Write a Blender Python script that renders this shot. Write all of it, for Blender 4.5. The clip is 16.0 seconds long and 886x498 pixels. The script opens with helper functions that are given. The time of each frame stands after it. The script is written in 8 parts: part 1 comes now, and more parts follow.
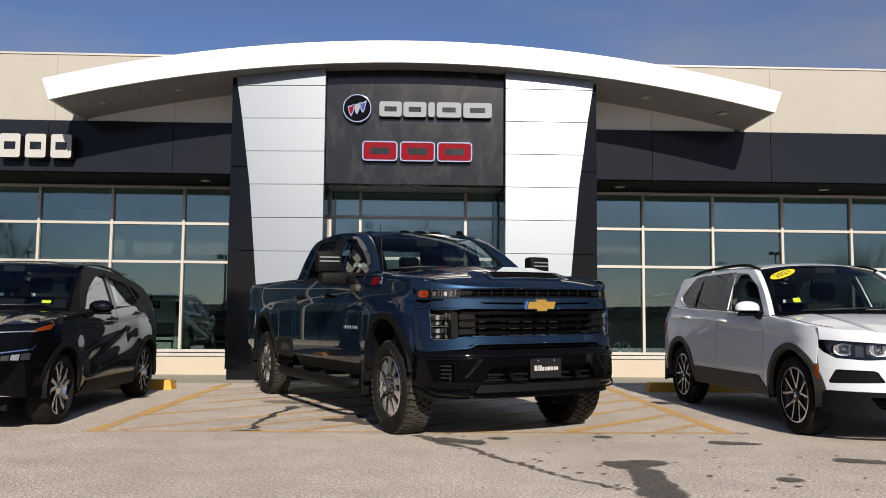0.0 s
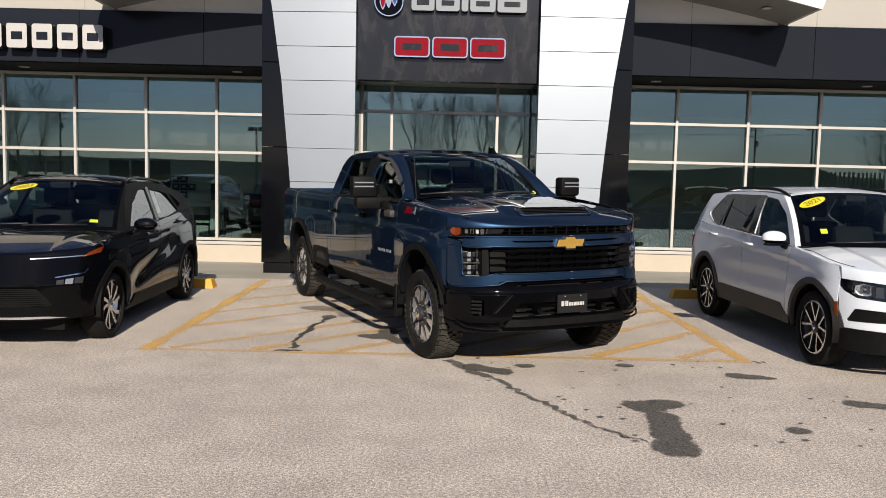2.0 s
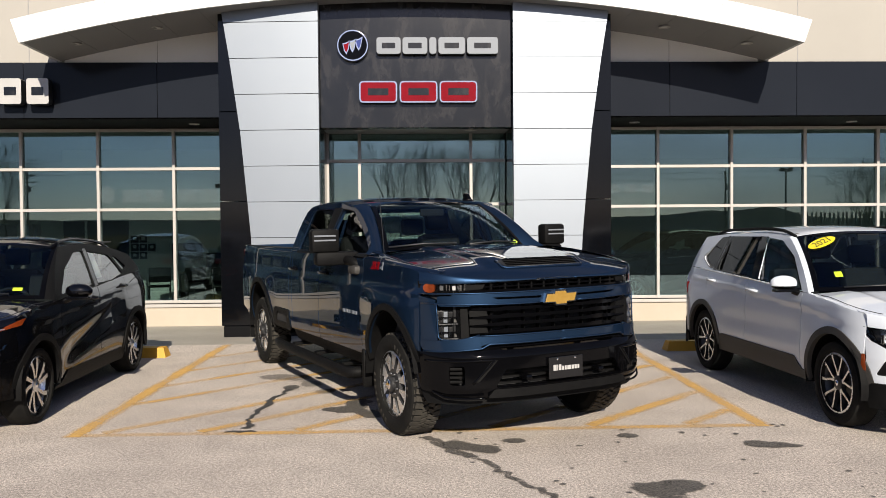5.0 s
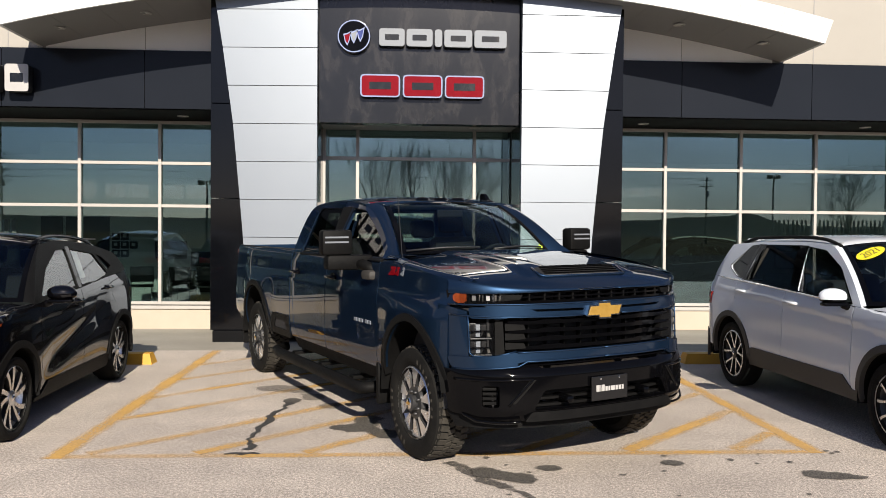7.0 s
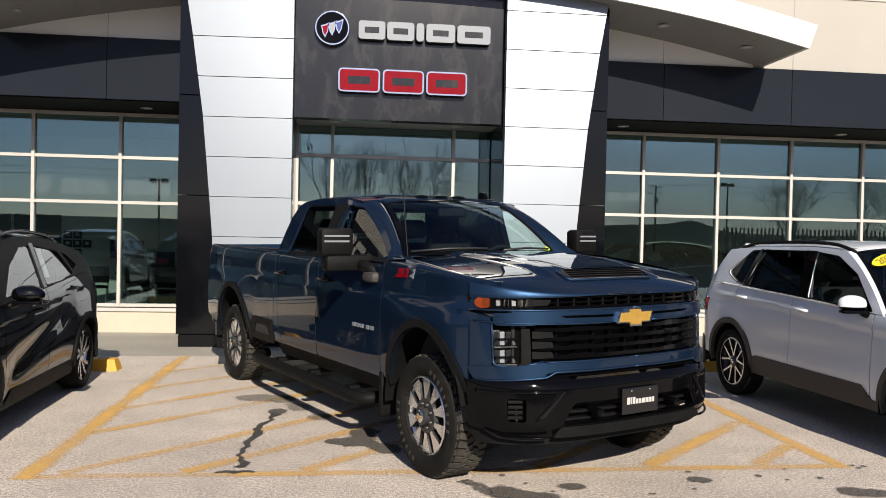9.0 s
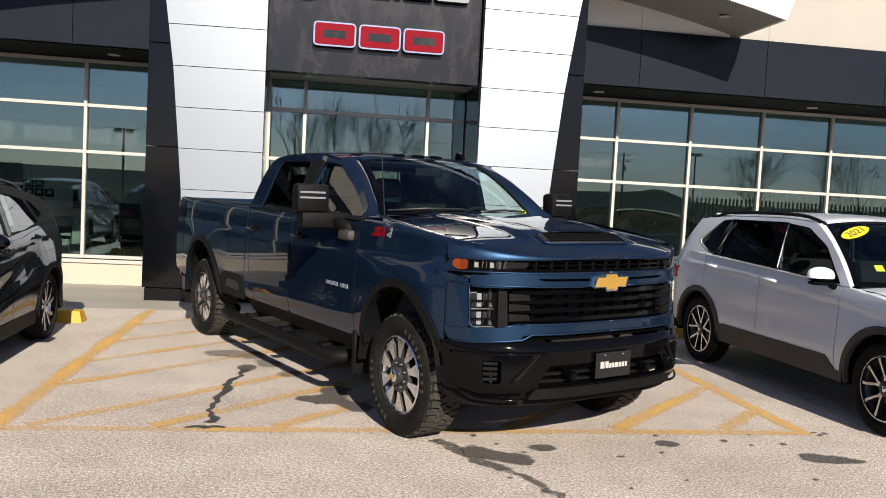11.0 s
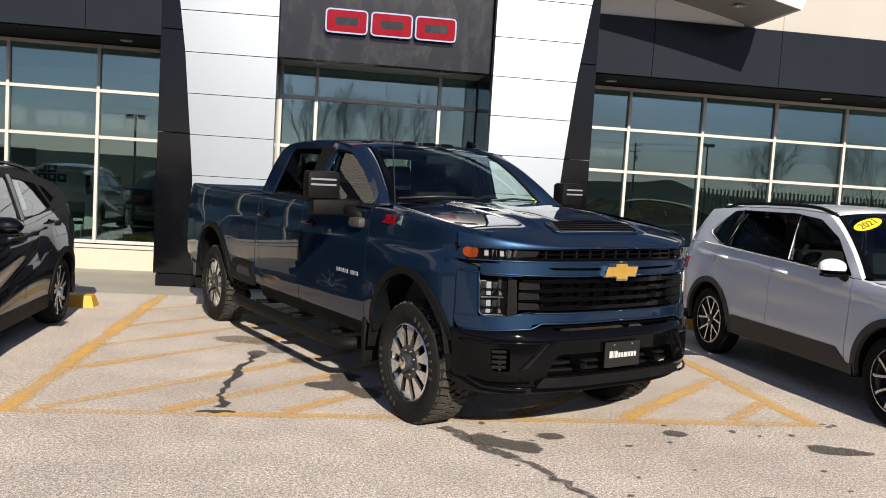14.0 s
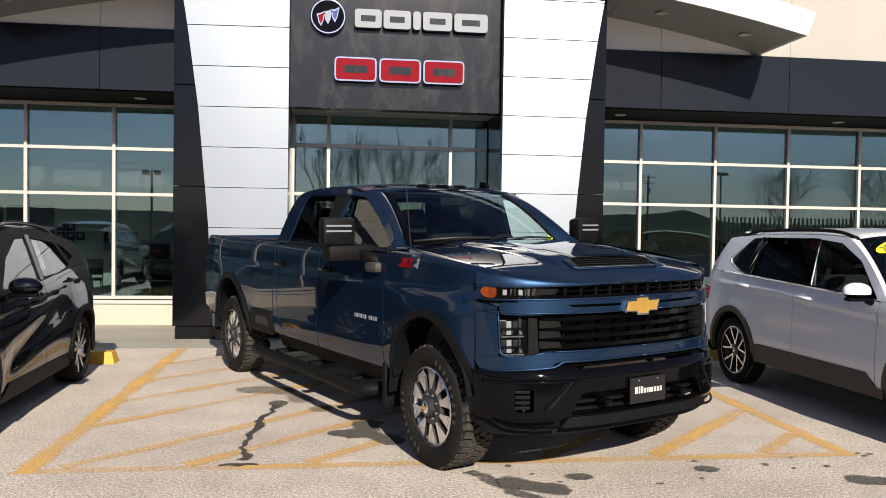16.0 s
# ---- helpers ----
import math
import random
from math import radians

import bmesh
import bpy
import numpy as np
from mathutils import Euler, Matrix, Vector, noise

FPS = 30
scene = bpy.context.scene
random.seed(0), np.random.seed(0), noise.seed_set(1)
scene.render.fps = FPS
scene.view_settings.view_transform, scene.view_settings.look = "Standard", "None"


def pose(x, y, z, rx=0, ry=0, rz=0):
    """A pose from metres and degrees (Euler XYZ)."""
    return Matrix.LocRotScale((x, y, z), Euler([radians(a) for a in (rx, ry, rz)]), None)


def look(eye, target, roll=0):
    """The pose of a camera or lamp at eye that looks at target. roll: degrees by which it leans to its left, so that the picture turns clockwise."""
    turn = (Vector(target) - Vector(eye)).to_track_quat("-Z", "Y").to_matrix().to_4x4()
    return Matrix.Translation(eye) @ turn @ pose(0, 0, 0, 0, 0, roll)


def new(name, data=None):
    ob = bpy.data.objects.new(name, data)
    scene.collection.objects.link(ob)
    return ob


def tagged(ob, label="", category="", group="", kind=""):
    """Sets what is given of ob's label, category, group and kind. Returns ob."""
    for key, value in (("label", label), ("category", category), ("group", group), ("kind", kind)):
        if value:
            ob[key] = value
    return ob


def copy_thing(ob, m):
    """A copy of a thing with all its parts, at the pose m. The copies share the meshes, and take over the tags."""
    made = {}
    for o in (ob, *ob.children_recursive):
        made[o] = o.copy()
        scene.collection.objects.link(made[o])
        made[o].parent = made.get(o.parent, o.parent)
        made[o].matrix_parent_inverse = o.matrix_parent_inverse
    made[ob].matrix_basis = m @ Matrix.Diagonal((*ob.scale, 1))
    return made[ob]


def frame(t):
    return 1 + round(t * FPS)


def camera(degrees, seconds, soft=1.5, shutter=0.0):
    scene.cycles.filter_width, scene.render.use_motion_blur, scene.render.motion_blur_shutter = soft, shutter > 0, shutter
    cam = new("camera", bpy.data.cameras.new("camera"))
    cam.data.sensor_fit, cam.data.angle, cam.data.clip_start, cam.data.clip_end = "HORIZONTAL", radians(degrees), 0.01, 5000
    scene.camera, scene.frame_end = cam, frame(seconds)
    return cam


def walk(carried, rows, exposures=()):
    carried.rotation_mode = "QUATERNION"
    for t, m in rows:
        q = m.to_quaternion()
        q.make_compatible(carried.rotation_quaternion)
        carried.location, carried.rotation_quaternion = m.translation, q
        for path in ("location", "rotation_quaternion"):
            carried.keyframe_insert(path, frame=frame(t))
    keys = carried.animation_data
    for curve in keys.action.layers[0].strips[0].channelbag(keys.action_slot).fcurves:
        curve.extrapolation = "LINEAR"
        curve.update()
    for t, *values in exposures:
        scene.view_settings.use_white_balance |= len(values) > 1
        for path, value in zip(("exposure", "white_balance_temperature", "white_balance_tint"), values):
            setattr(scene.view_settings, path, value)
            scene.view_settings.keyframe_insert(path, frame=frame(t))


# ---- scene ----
# the camera and its walk
cam = camera(56.4, 16.0, 0.9)
PATH = [
    (0, (-0.023, -0.062, 1.026), (0.05, 1.929, 1.192), 0.5),
    (0.5, (0.018, -0.071, 1.247), (0.101, 1.922, 1.391), 1.0),
    (1, (0.01, -0.146, 1.512), (0.059, 1.853, 1.564), 1.1),
    (1.5, (-0.024, -0.235, 1.628), (-0.018, 1.763, 1.537), 1.4),
    (2, (-0.069, -0.258, 1.684), (-0.06, 1.735, 1.511), 1.3),
    (2.5, (-0.066, -0.211, 1.699), (-0.032, 1.781, 1.523), 1.5),
    (3, (-0.033, -0.029, 1.682), (0.008, 1.964, 1.522), 0.9),
    (3.5, (0.03, 0.154, 1.69), (0.072, 2.15, 1.575), 0.4),
    (4, (0.032, 0.302, 1.679), (0.08, 2.3, 1.606), -0.0),
    (6.5, (-0.276, 1.208, 1.659), (-0.188, 3.206, 1.619), -0.4),
    (7, (-0.371, 1.334, 1.671), (-0.254, 3.33, 1.628), 0.5),
    (7.5, (-0.427, 1.503, 1.654), (-0.297, 3.498, 1.597), 0.9),
    (8, (-0.501, 1.663, 1.638), (-0.345, 3.657, 1.592), 1.0),
    (8.5, (-0.632, 1.76, 1.628), (-0.438, 3.751, 1.606), 0.7),
    (9, (-0.793, 1.829, 1.632), (-0.553, 3.814, 1.6), 1.2),
    (9.5, (-0.861, 1.864, 1.624), (-0.582, 3.844, 1.565), 1.6),
    (12, (-0.864, 1.883, 1.616), (-0.533, 3.851, 1.475), 3.3),
    (12.5, (-0.864, 1.882, 1.611), (-0.555, 3.852, 1.464), 2.9),
    (13, (-0.867, 1.887, 1.61), (-0.582, 3.86, 1.452), 3.0),
    (13.5, (-0.86, 1.885, 1.616), (-0.576, 3.858, 1.453), 3.6),
    (14, (-0.866, 1.876, 1.615), (-0.565, 3.848, 1.464), 3.5),
    (14.5, (-0.863, 1.89, 1.613), (-0.542, 3.86, 1.487), 2.9),
    (15, (-0.861, 1.894, 1.614), (-0.553, 3.867, 1.513), 2.1),
    (15.5, (-0.863, 1.903, 1.614), (-0.585, 3.882, 1.542), 1.3),
    (16, (-0.864, 1.903, 1.619), (-0.606, 3.885, 1.565), 0.9),
]
walk(cam, [(t, look(eye, target, roll)) for t, eye, target, roll in PATH], [(0, 0.62), (0.7, 0.61), (1.5, 0.59), (2.3, 0.74), (4, 0.76), (6.5, 0.84), (9, 0.91), (12, 1.0), (16, 1.0)])

# world, sun and exposure
EL, AZ = radians(28.3), math.atan2(-1.38, 0.16)
world = bpy.data.worlds.new("world")
scene.world = world
world.use_nodes = True
wn, wl = world.node_tree.nodes, world.node_tree.links
sky = wn.new("ShaderNodeTexSky")
sky.sky_type, sky.sun_disc = "NISHITA", False
sky.sun_elevation, sky.sun_rotation = EL, math.pi / 2 - AZ
sky.air_density, sky.dust_density, sky.ozone_density = 1.0, 0.6, 4.5
# thin high cloud
wtc, wmap, wno = wn.new("ShaderNodeTexCoord"), wn.new("ShaderNodeMapping"), wn.new("ShaderNodeTexNoise")
wmap.inputs["Scale"].default_value = (1.2, 1.2, 4.5)
wno.inputs["Scale"].default_value, wno.inputs["Detail"].default_value = 2.2, 7
wra, wmx = wn.new("ShaderNodeValToRGB"), wn.new("ShaderNodeMixRGB")
wra.color_ramp.elements[0].position, wra.color_ramp.elements[1].position = 0.43, 0.76
wra.color_ramp.elements[1].color = (0.65, 0.65, 0.65, 1)
wmx.inputs[2].default_value = (3.9, 3.8, 4.2, 1)
wl.new(wtc.outputs["Generated"], wmap.inputs["Vector"])
wl.new(wmap.outputs[0], wno.inputs["Vector"])
wl.new(wno.outputs[0], wra.inputs[0])
wl.new(wra.outputs[0], wmx.inputs[0])
wtint = wn.new("ShaderNodeMixRGB")
wtint.blend_type, wtint.inputs[0].default_value, wtint.inputs[2].default_value = "MULTIPLY", 1, (1.04, 0.96, 1.10, 1)
wl.new(sky.outputs[0], wtint.inputs[1])
wl.new(wtint.outputs[0], wmx.inputs[1])
wl.new(wmx.outputs[0], wn["Background"].inputs[0])
wn["Background"].inputs[1].default_value = 0.05
lamp = bpy.data.lights.new("sun", "SUN")
lamp.energy, lamp.angle, lamp.color = 4.6, radians(0.53), (1.0, 0.91, 0.78)
sun = new("sun", lamp)
sun.matrix_world = look((0, 0, 30), Vector((0, 0, 30)) - Vector((math.cos(AZ) * math.cos(EL), math.sin(AZ) * math.cos(EL), math.sin(EL))))


# ---- geometry tools ----
class Geo:
    """Vertices and faces that become one mesh."""

    def __init__(self):
        self.v, self.f = [], []

    def add(self, vs, fs, m=None):
        o = len(self.v)
        self.v += [tuple(m @ Vector(p)) if m else tuple(p) for p in vs]
        self.f += [tuple(i + o for i in q) for q in fs]
        return self

    def box(self, x0, x1, y0, y1, z0, z1, c=0.0, m=None):
        """A box with chamfered edges of width c."""
        if c <= 0:
            vs = [(x, y, z) for z in (z0, z1) for y in (y0, y1) for x in (x0, x1)]
            return self.add(vs, [(0, 2, 3, 1), (4, 5, 7, 6), (0, 1, 5, 4), (2, 6, 7, 3), (0, 4, 6, 2), (1, 3, 7, 5)], m)
        bm = bmesh.new()
        bmesh.ops.create_cube(bm, size=1)
        for p in bm.verts:
            p.co = ((x0 + x1) / 2 + p.co.x * (x1 - x0), (y0 + y1) / 2 + p.co.y * (y1 - y0), (z0 + z1) / 2 + p.co.z * (z1 - z0))
        bmesh.ops.bevel(bm, geom=list(bm.edges), offset=c, segments=2, affect="EDGES", profile=0.5)
        bm.verts.index_update()
        self.add([p.co.copy() for p in bm.verts], [[p.index for p in q.verts] for q in bm.faces], m)
        bm.free()
        return self

    def prism(self, poly, a, b, axis="y", m=None):
        """A polygon given counter-clockwise in the plane across the axis, drawn out from a to b."""
        put = {"x": lambda p, t: (t, p[0], p[1]), "y": lambda p, t: (p[0], t, p[1]), "z": lambda p, t: (p[0], p[1], t)}[axis]
        n = len(poly)
        vs = [put(p, a) for p in poly] + [put(p, b) for p in poly]
        fs = [tuple(range(n)), tuple(range(2 * n - 1, n - 1, -1))] + [(i, i + n, (i + 1) % n + n, (i + 1) % n) for i in range(n)]
        return self.add(vs, fs, m)

    def tube(self, pts, r, n=8, caps=True):
        """A round bar along a line of points; r is one radius or one for each point."""
        pts = [Vector(p) for p in pts]
        rs = r if isinstance(r, (list, tuple)) else [r] * len(pts)
        up, vs = None, []
        for i, p in enumerate(pts):
            d = (pts[min(i + 1, len(pts) - 1)] - pts[max(i - 1, 0)]).normalized()
            if up is None:
                up = d.orthogonal().normalized()
            up = (up - d * up.dot(d)).normalized()
            w = d.cross(up)
            vs += [p + (up * math.cos(6.28319 * k / n) + w * math.sin(6.28319 * k / n)) * rs[i] for k in range(n)]
        fs = [(i * n + k, i * n + (k + 1) % n, (i + 1) * n + (k + 1) % n, (i + 1) * n + k) for i in range(len(pts) - 1) for k in range(n)]
        if caps:
            fs += [tuple(range(n - 1, -1, -1)), tuple((len(pts) - 1) * n + k for k in range(n))]
        return self.add(vs, fs)

    def lathe(self, prof, n=48, m=None, closed=False):
        """A profile of (radius, offset) turned round the y axis."""
        vs = [(r * math.cos(6.28319 * k / n), o, r * math.sin(6.28319 * k / n)) for k in range(n) for r, o in prof]
        q = len(prof)
        fs = [(k * q + i, k * q + (i + 1) % q, (k + 1) % n * q + (i + 1) % q, (k + 1) % n * q + i) for k in range(n) for i in range(q if closed else q - 1)]
        return self.add(vs, fs, m)

    def make(self, name, material, parent=None, label="", smooth=False, edge=None):
        me = bpy.data.meshes.new(name)
        me.from_pydata(self.v, [], self.f)
        bm = bmesh.new()
        bm.from_mesh(me)
        bmesh.ops.recalc_face_normals(bm, faces=bm.faces)
        if edge:
            for e in bm.edges:
                e.smooth = not (len(e.link_faces) == 2 and e.calc_face_angle(0) > radians(edge))
        bm.to_mesh(me)
        bm.free()
        if smooth:
            me.polygons.foreach_set("use_smooth", [True] * len(me.polygons))
        me.materials.append(material)
        ob = new(name, me)
        if parent:
            ob.parent = parent
        return tagged(ob, label)


def thing(name, label, category, m=None, group="", kind=""):
    ob = new(name)
    ob.empty_display_size = 0.2
    if m:
        ob.matrix_basis = m
    return tagged(ob, label, category, group, kind)


# ---- materials ----
def material(name):
    mt = bpy.data.materials.new(name)
    mt.use_nodes = True
    nt = mt.node_tree
    return mt, nt.nodes, nt.links, nt.nodes["Principled BSDF"]


def surface(name, c1, c2=None, scale=3.0, rough=(0.5, 0.7), metal=0.0, bump=0.0, bscale=60.0, coat=0.0, vary=0.0, fine=(), stretch=None, ior=1.5):
    """A surface whose colour and gloss drift between two values at a coarse scale, with a fine grain and relief."""
    mt, n, l, p = material(name)
    c2 = c2 or c1
    tc, no = n.new("ShaderNodeTexCoord"), n.new("ShaderNodeTexNoise")
    src = tc.outputs["Object"]
    if stretch:
        mp = n.new("ShaderNodeMapping")
        mp.inputs["Scale"].default_value = stretch
        l.new(src, mp.inputs["Vector"])
        src = mp.outputs[0]
    no.inputs["Scale"].default_value, no.inputs["Detail"].default_value, no.inputs["Roughness"].default_value = scale, 6, 0.6
    l.new(src, no.inputs["Vector"])
    ra = n.new("ShaderNodeValToRGB")
    ra.color_ramp.elements[0].position, ra.color_ramp.elements[1].position = 0.32, 0.68
    ra.color_ramp.elements[0].color, ra.color_ramp.elements[1].color = (*c1, 1), (*c2, 1)
    l.new(no.outputs[0], ra.inputs[0])
    col = ra.outputs[0]
    for fs, amount in fine:
        nf, mx = n.new("ShaderNodeTexNoise"), n.new("ShaderNodeMixRGB")
        nf.inputs["Scale"].default_value, nf.inputs["Detail"].default_value = fs, 4
        rf = n.new("ShaderNodeValToRGB")
        rf.color_ramp.elements[0].position, rf.color_ramp.elements[1].position = 0.36, 0.64
        rf.color_ramp.elements[0].color, rf.color_ramp.elements[1].color = (*[1 - amount] * 3, 1), (*[1 + amount] * 3, 1)
        l.new(src, nf.inputs["Vector"])
        l.new(nf.outputs[0], rf.inputs[0])
        mx.blend_type, mx.inputs[0].default_value = "MULTIPLY", 1
        l.new(col, mx.inputs[1])
        l.new(rf.outputs[0], mx.inputs[2])
        col = mx.outputs[0]
    if vary:
        oi, hs, mr = n.new("ShaderNodeObjectInfo"), n.new("ShaderNodeHueSaturation"), n.new("ShaderNodeMapRange")
        mr.inputs["To Min"].default_value, mr.inputs["To Max"].default_value = 1 - vary, 1 + vary
        l.new(oi.outputs["Random"], mr.inputs["Value"])
        l.new(mr.outputs[0], hs.inputs["Value"])
        l.new(col, hs.inputs["Color"])
        col = hs.outputs[0]
    l.new(col, p.inputs["Base Color"])
    mr = n.new("ShaderNodeMapRange")
    mr.inputs["To Min"].default_value, mr.inputs["To Max"].default_value = rough
    l.new(no.outputs[0], mr.inputs["Value"])
    l.new(mr.outputs[0], p.inputs["Roughness"])
    p.inputs["Metallic"].default_value, p.inputs["IOR"].default_value = metal, ior
    if coat:
        p.inputs["Coat Weight"].default_value, p.inputs["Coat Roughness"].default_value = coat, 0.02
    if bump:
        nb, bp = n.new("ShaderNodeTexNoise"), n.new("ShaderNodeBump")
        nb.inputs["Scale"].default_value, nb.inputs["Detail"].default_value = bscale, 4
        bp.inputs["Strength"].default_value, bp.inputs["Distance"].default_value = bump, 0.01
        l.new(src, nb.inputs["Vector"])
        l.new(nb.outputs[0], bp.inputs["Height"])
        l.new(bp.outputs[0], p.inputs["Normal"])
    return mt


def glazing(name, tint, gloss, ior=1.5, rough=0.0, shine=(1, 1, 1), wave=0.0):
    """Sheet glass: what is behind it, tinted, under a mirror that grows towards grazing views."""
    mt, n, l, p = material(name)
    n.remove(p)
    tr, gl, mx, fr = n.new("ShaderNodeBsdfTransparent"), n.new("ShaderNodeBsdfGlossy"), n.new("ShaderNodeMixShader"), n.new("ShaderNodeLayerWeight")
    tr.inputs[0].default_value, gl.inputs[0].default_value, gl.inputs["Roughness"].default_value = (*tint, 1), (*shine, 1), rough
    fr.inputs[0].default_value = 0.5
    pw, ad = n.new("ShaderNodeMath"), n.new("ShaderNodeMath")
    pw.operation, pw.inputs[1].default_value = "POWER", 5.0
    l.new(fr.outputs["Facing"], pw.inputs[0])
    ad.operation, ad.use_clamp = "MULTIPLY_ADD", True
    ad.inputs[1].default_value, ad.inputs[2].default_value = min(1.0, 2 * (ior - 1)), ((ior - 1) / (ior + 1)) ** 2 + gloss
    l.new(pw.outputs[0], ad.inputs[0])
    l.new(ad.outputs[0], mx.inputs[0])
    l.new(tr.outputs[0], mx.inputs[1])
    l.new(gl.outputs[0], mx.inputs[2])
    l.new(mx.outputs[0], n["Material Output"].inputs[0])
    if wave:
        tc, nb, bp = n.new("ShaderNodeTexCoord"), n.new("ShaderNodeTexNoise"), n.new("ShaderNodeBump")
        nb.inputs["Scale"].default_value = 0.8
        bp.inputs["Strength"].default_value, bp.inputs["Distance"].default_value = wave, 0.02
        l.new(tc.outputs["Object"], nb.inputs["Vector"])
        l.new(nb.outputs[0], bp.inputs["Height"])
        l.new(bp.outputs[0], gl.inputs["Normal"])
    return mt


M_ASPHALT = surface("weathered asphalt", (0.364, 0.315, 0.274), (0.464, 0.410, 0.359), 0.28, (0.8, 0.95), bump=0.35, bscale=120, fine=((110, 0.52), (46, 0.30), (2.6, 0.07), (0.9, 0.05)))
M_CONCRETE = surface("apron concrete", (0.255, 0.2325, 0.195), (0.315, 0.2888, 0.2475), 1.2, (0.75, 0.9), bump=0.2, bscale=50, fine=((60, 0.1),))
M_STOP = surface("yellow painted concrete", (0.44, 0.225, 0.012), (0.52, 0.275, 0.02), 6, (0.5, 0.7), bump=0.2, bscale=40)
M_STUCCO = surface("cream stucco", (0.306, 0.288, 0.258), (0.332, 0.313, 0.280), 0.6, (0.75, 0.9), bump=0.25, bscale=140)
M_BASE = surface("cream painted block", (0.375, 0.3262, 0.2587), (0.4125, 0.36, 0.2925), 1.5, (0.7, 0.9), bump=0.2, bscale=60)
M_WHITE = surface("white metal panel", (0.240, 0.265, 0.299), (0.254, 0.279, 0.313), 0.5, (0.50, 0.54), metal=0.86, bump=0.02, bscale=3, vary=0.015)
M_CANOPY = surface("white canopy metal", (0.6, 0.6, 0.6), (0.6375, 0.6375, 0.63), 0.4, (0.3, 0.4), bump=0.02, bscale=4)
# lighter than the stucco, to stand in for light bounced under the canopy
M_BOUNCEWALL = surface("pale wall with bounced light put in", (0.78, 0.77, 0.75), (0.82, 0.81, 0.79), 0.5, (0.4, 0.5), bump=0.02, bscale=4)
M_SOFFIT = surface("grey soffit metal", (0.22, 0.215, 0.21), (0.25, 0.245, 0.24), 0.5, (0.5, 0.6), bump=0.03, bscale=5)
M_BLACK = surface("black metal panel", (0.0112, 0.0132, 0.0178), (0.0132, 0.0154, 0.0206), 0.6, (0.12, 0.18), bump=0.012, bscale=2.5, vary=0.05, ior=1.22)
M_PIER = surface("gloss black cladding", (0.0020, 0.0023, 0.0032), (0.0030, 0.0034, 0.0046), 0.6, (0.08, 0.13), bump=0.012, bscale=2.5, ior=1.35)
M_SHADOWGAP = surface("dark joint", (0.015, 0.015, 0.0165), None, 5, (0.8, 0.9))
M_FRAME = surface("pale aluminium frame", (0.37, 0.35, 0.325), (0.405, 0.385, 0.36), 3, (0.35, 0.45), metal=0.1)
M_GLASS = glazing("tinted shopfront glass", (0.62, 0.70, 0.68), 0.104, 1.5, shine=(0.66, 0.90, 0.97), wave=0.03)
M_CLEARPANE = glazing("clear pane", (0.85, 0.9, 0.87), 0.02)
M_CEIL = surface("white ceiling tile", (0.62, 0.62, 0.60), (0.66, 0.66, 0.64), 2, (0.8, 0.9))
M_INWALL = surface("pale interior paint", (0.60, 0.61, 0.575), (0.64, 0.65, 0.615), 1, (0.7, 0.8))
M_INFLOOR = surface("grey floor tile", (0.10, 0.10, 0.10), (0.14, 0.14, 0.135), 2, (0.3, 0.5))
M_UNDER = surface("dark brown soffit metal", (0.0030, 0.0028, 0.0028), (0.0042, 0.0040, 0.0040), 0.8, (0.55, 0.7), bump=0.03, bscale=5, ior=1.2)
M_LAMP = surface("lamp lens", (0.5625, 0.555, 0.525), None, 8, (0.3, 0.4))
M_DARK = surface("black plastic", (0.0105, 0.0105, 0.01125), (0.0165, 0.0165, 0.01725), 20, (0.4, 0.55), bump=0.1, bscale=300)
M_SILVER = surface("satin silver lettering", (0.135, 0.152, 0.180), (0.155, 0.172, 0.200), 6, (0.45, 0.55))
M_RED = surface("red sign enamel", (0.15, 0.0028, 0.0065), (0.18, 0.004, 0.0085), 5, (0.10, 0.16), ior=1.3)
M_CHROME = surface("chrome", (0.75, 0.76, 0.78), None, 8, (0.06, 0.12), metal=1.0)
M_LETTER = surface("white sign enamel", (0.36, 0.352, 0.34), (0.39, 0.382, 0.37), 4, (0.3, 0.4))
M_BLUE = surface("blue enamel", (0.015, 0.03, 0.165), None, 8, (0.15, 0.25))
M_WOODGREY = surface("weathered fence wood", (0.12, 0.105, 0.0825), (0.165, 0.1425, 0.1125), 3, (0.8, 0.9), vary=0.12, ior=1.02)
M_BARK = surface("grey bark", (0.045, 0.039, 0.033), (0.08, 0.07, 0.06), 8, (0.85, 0.95), bump=0.4, bscale=25, ior=1.02)
M_HILL = surface("bare winter woods", (0.016, 0.018, 0.020), (0.030, 0.030, 0.030), 0.02, (0.9, 1.0), fine=((0.25, 0.35),), ior=1.02)
M_GALV = surface("galvanised steel", (0.30, 0.30, 0.30), (0.38, 0.38, 0.38), 6, (0.4, 0.6), metal=0.7)


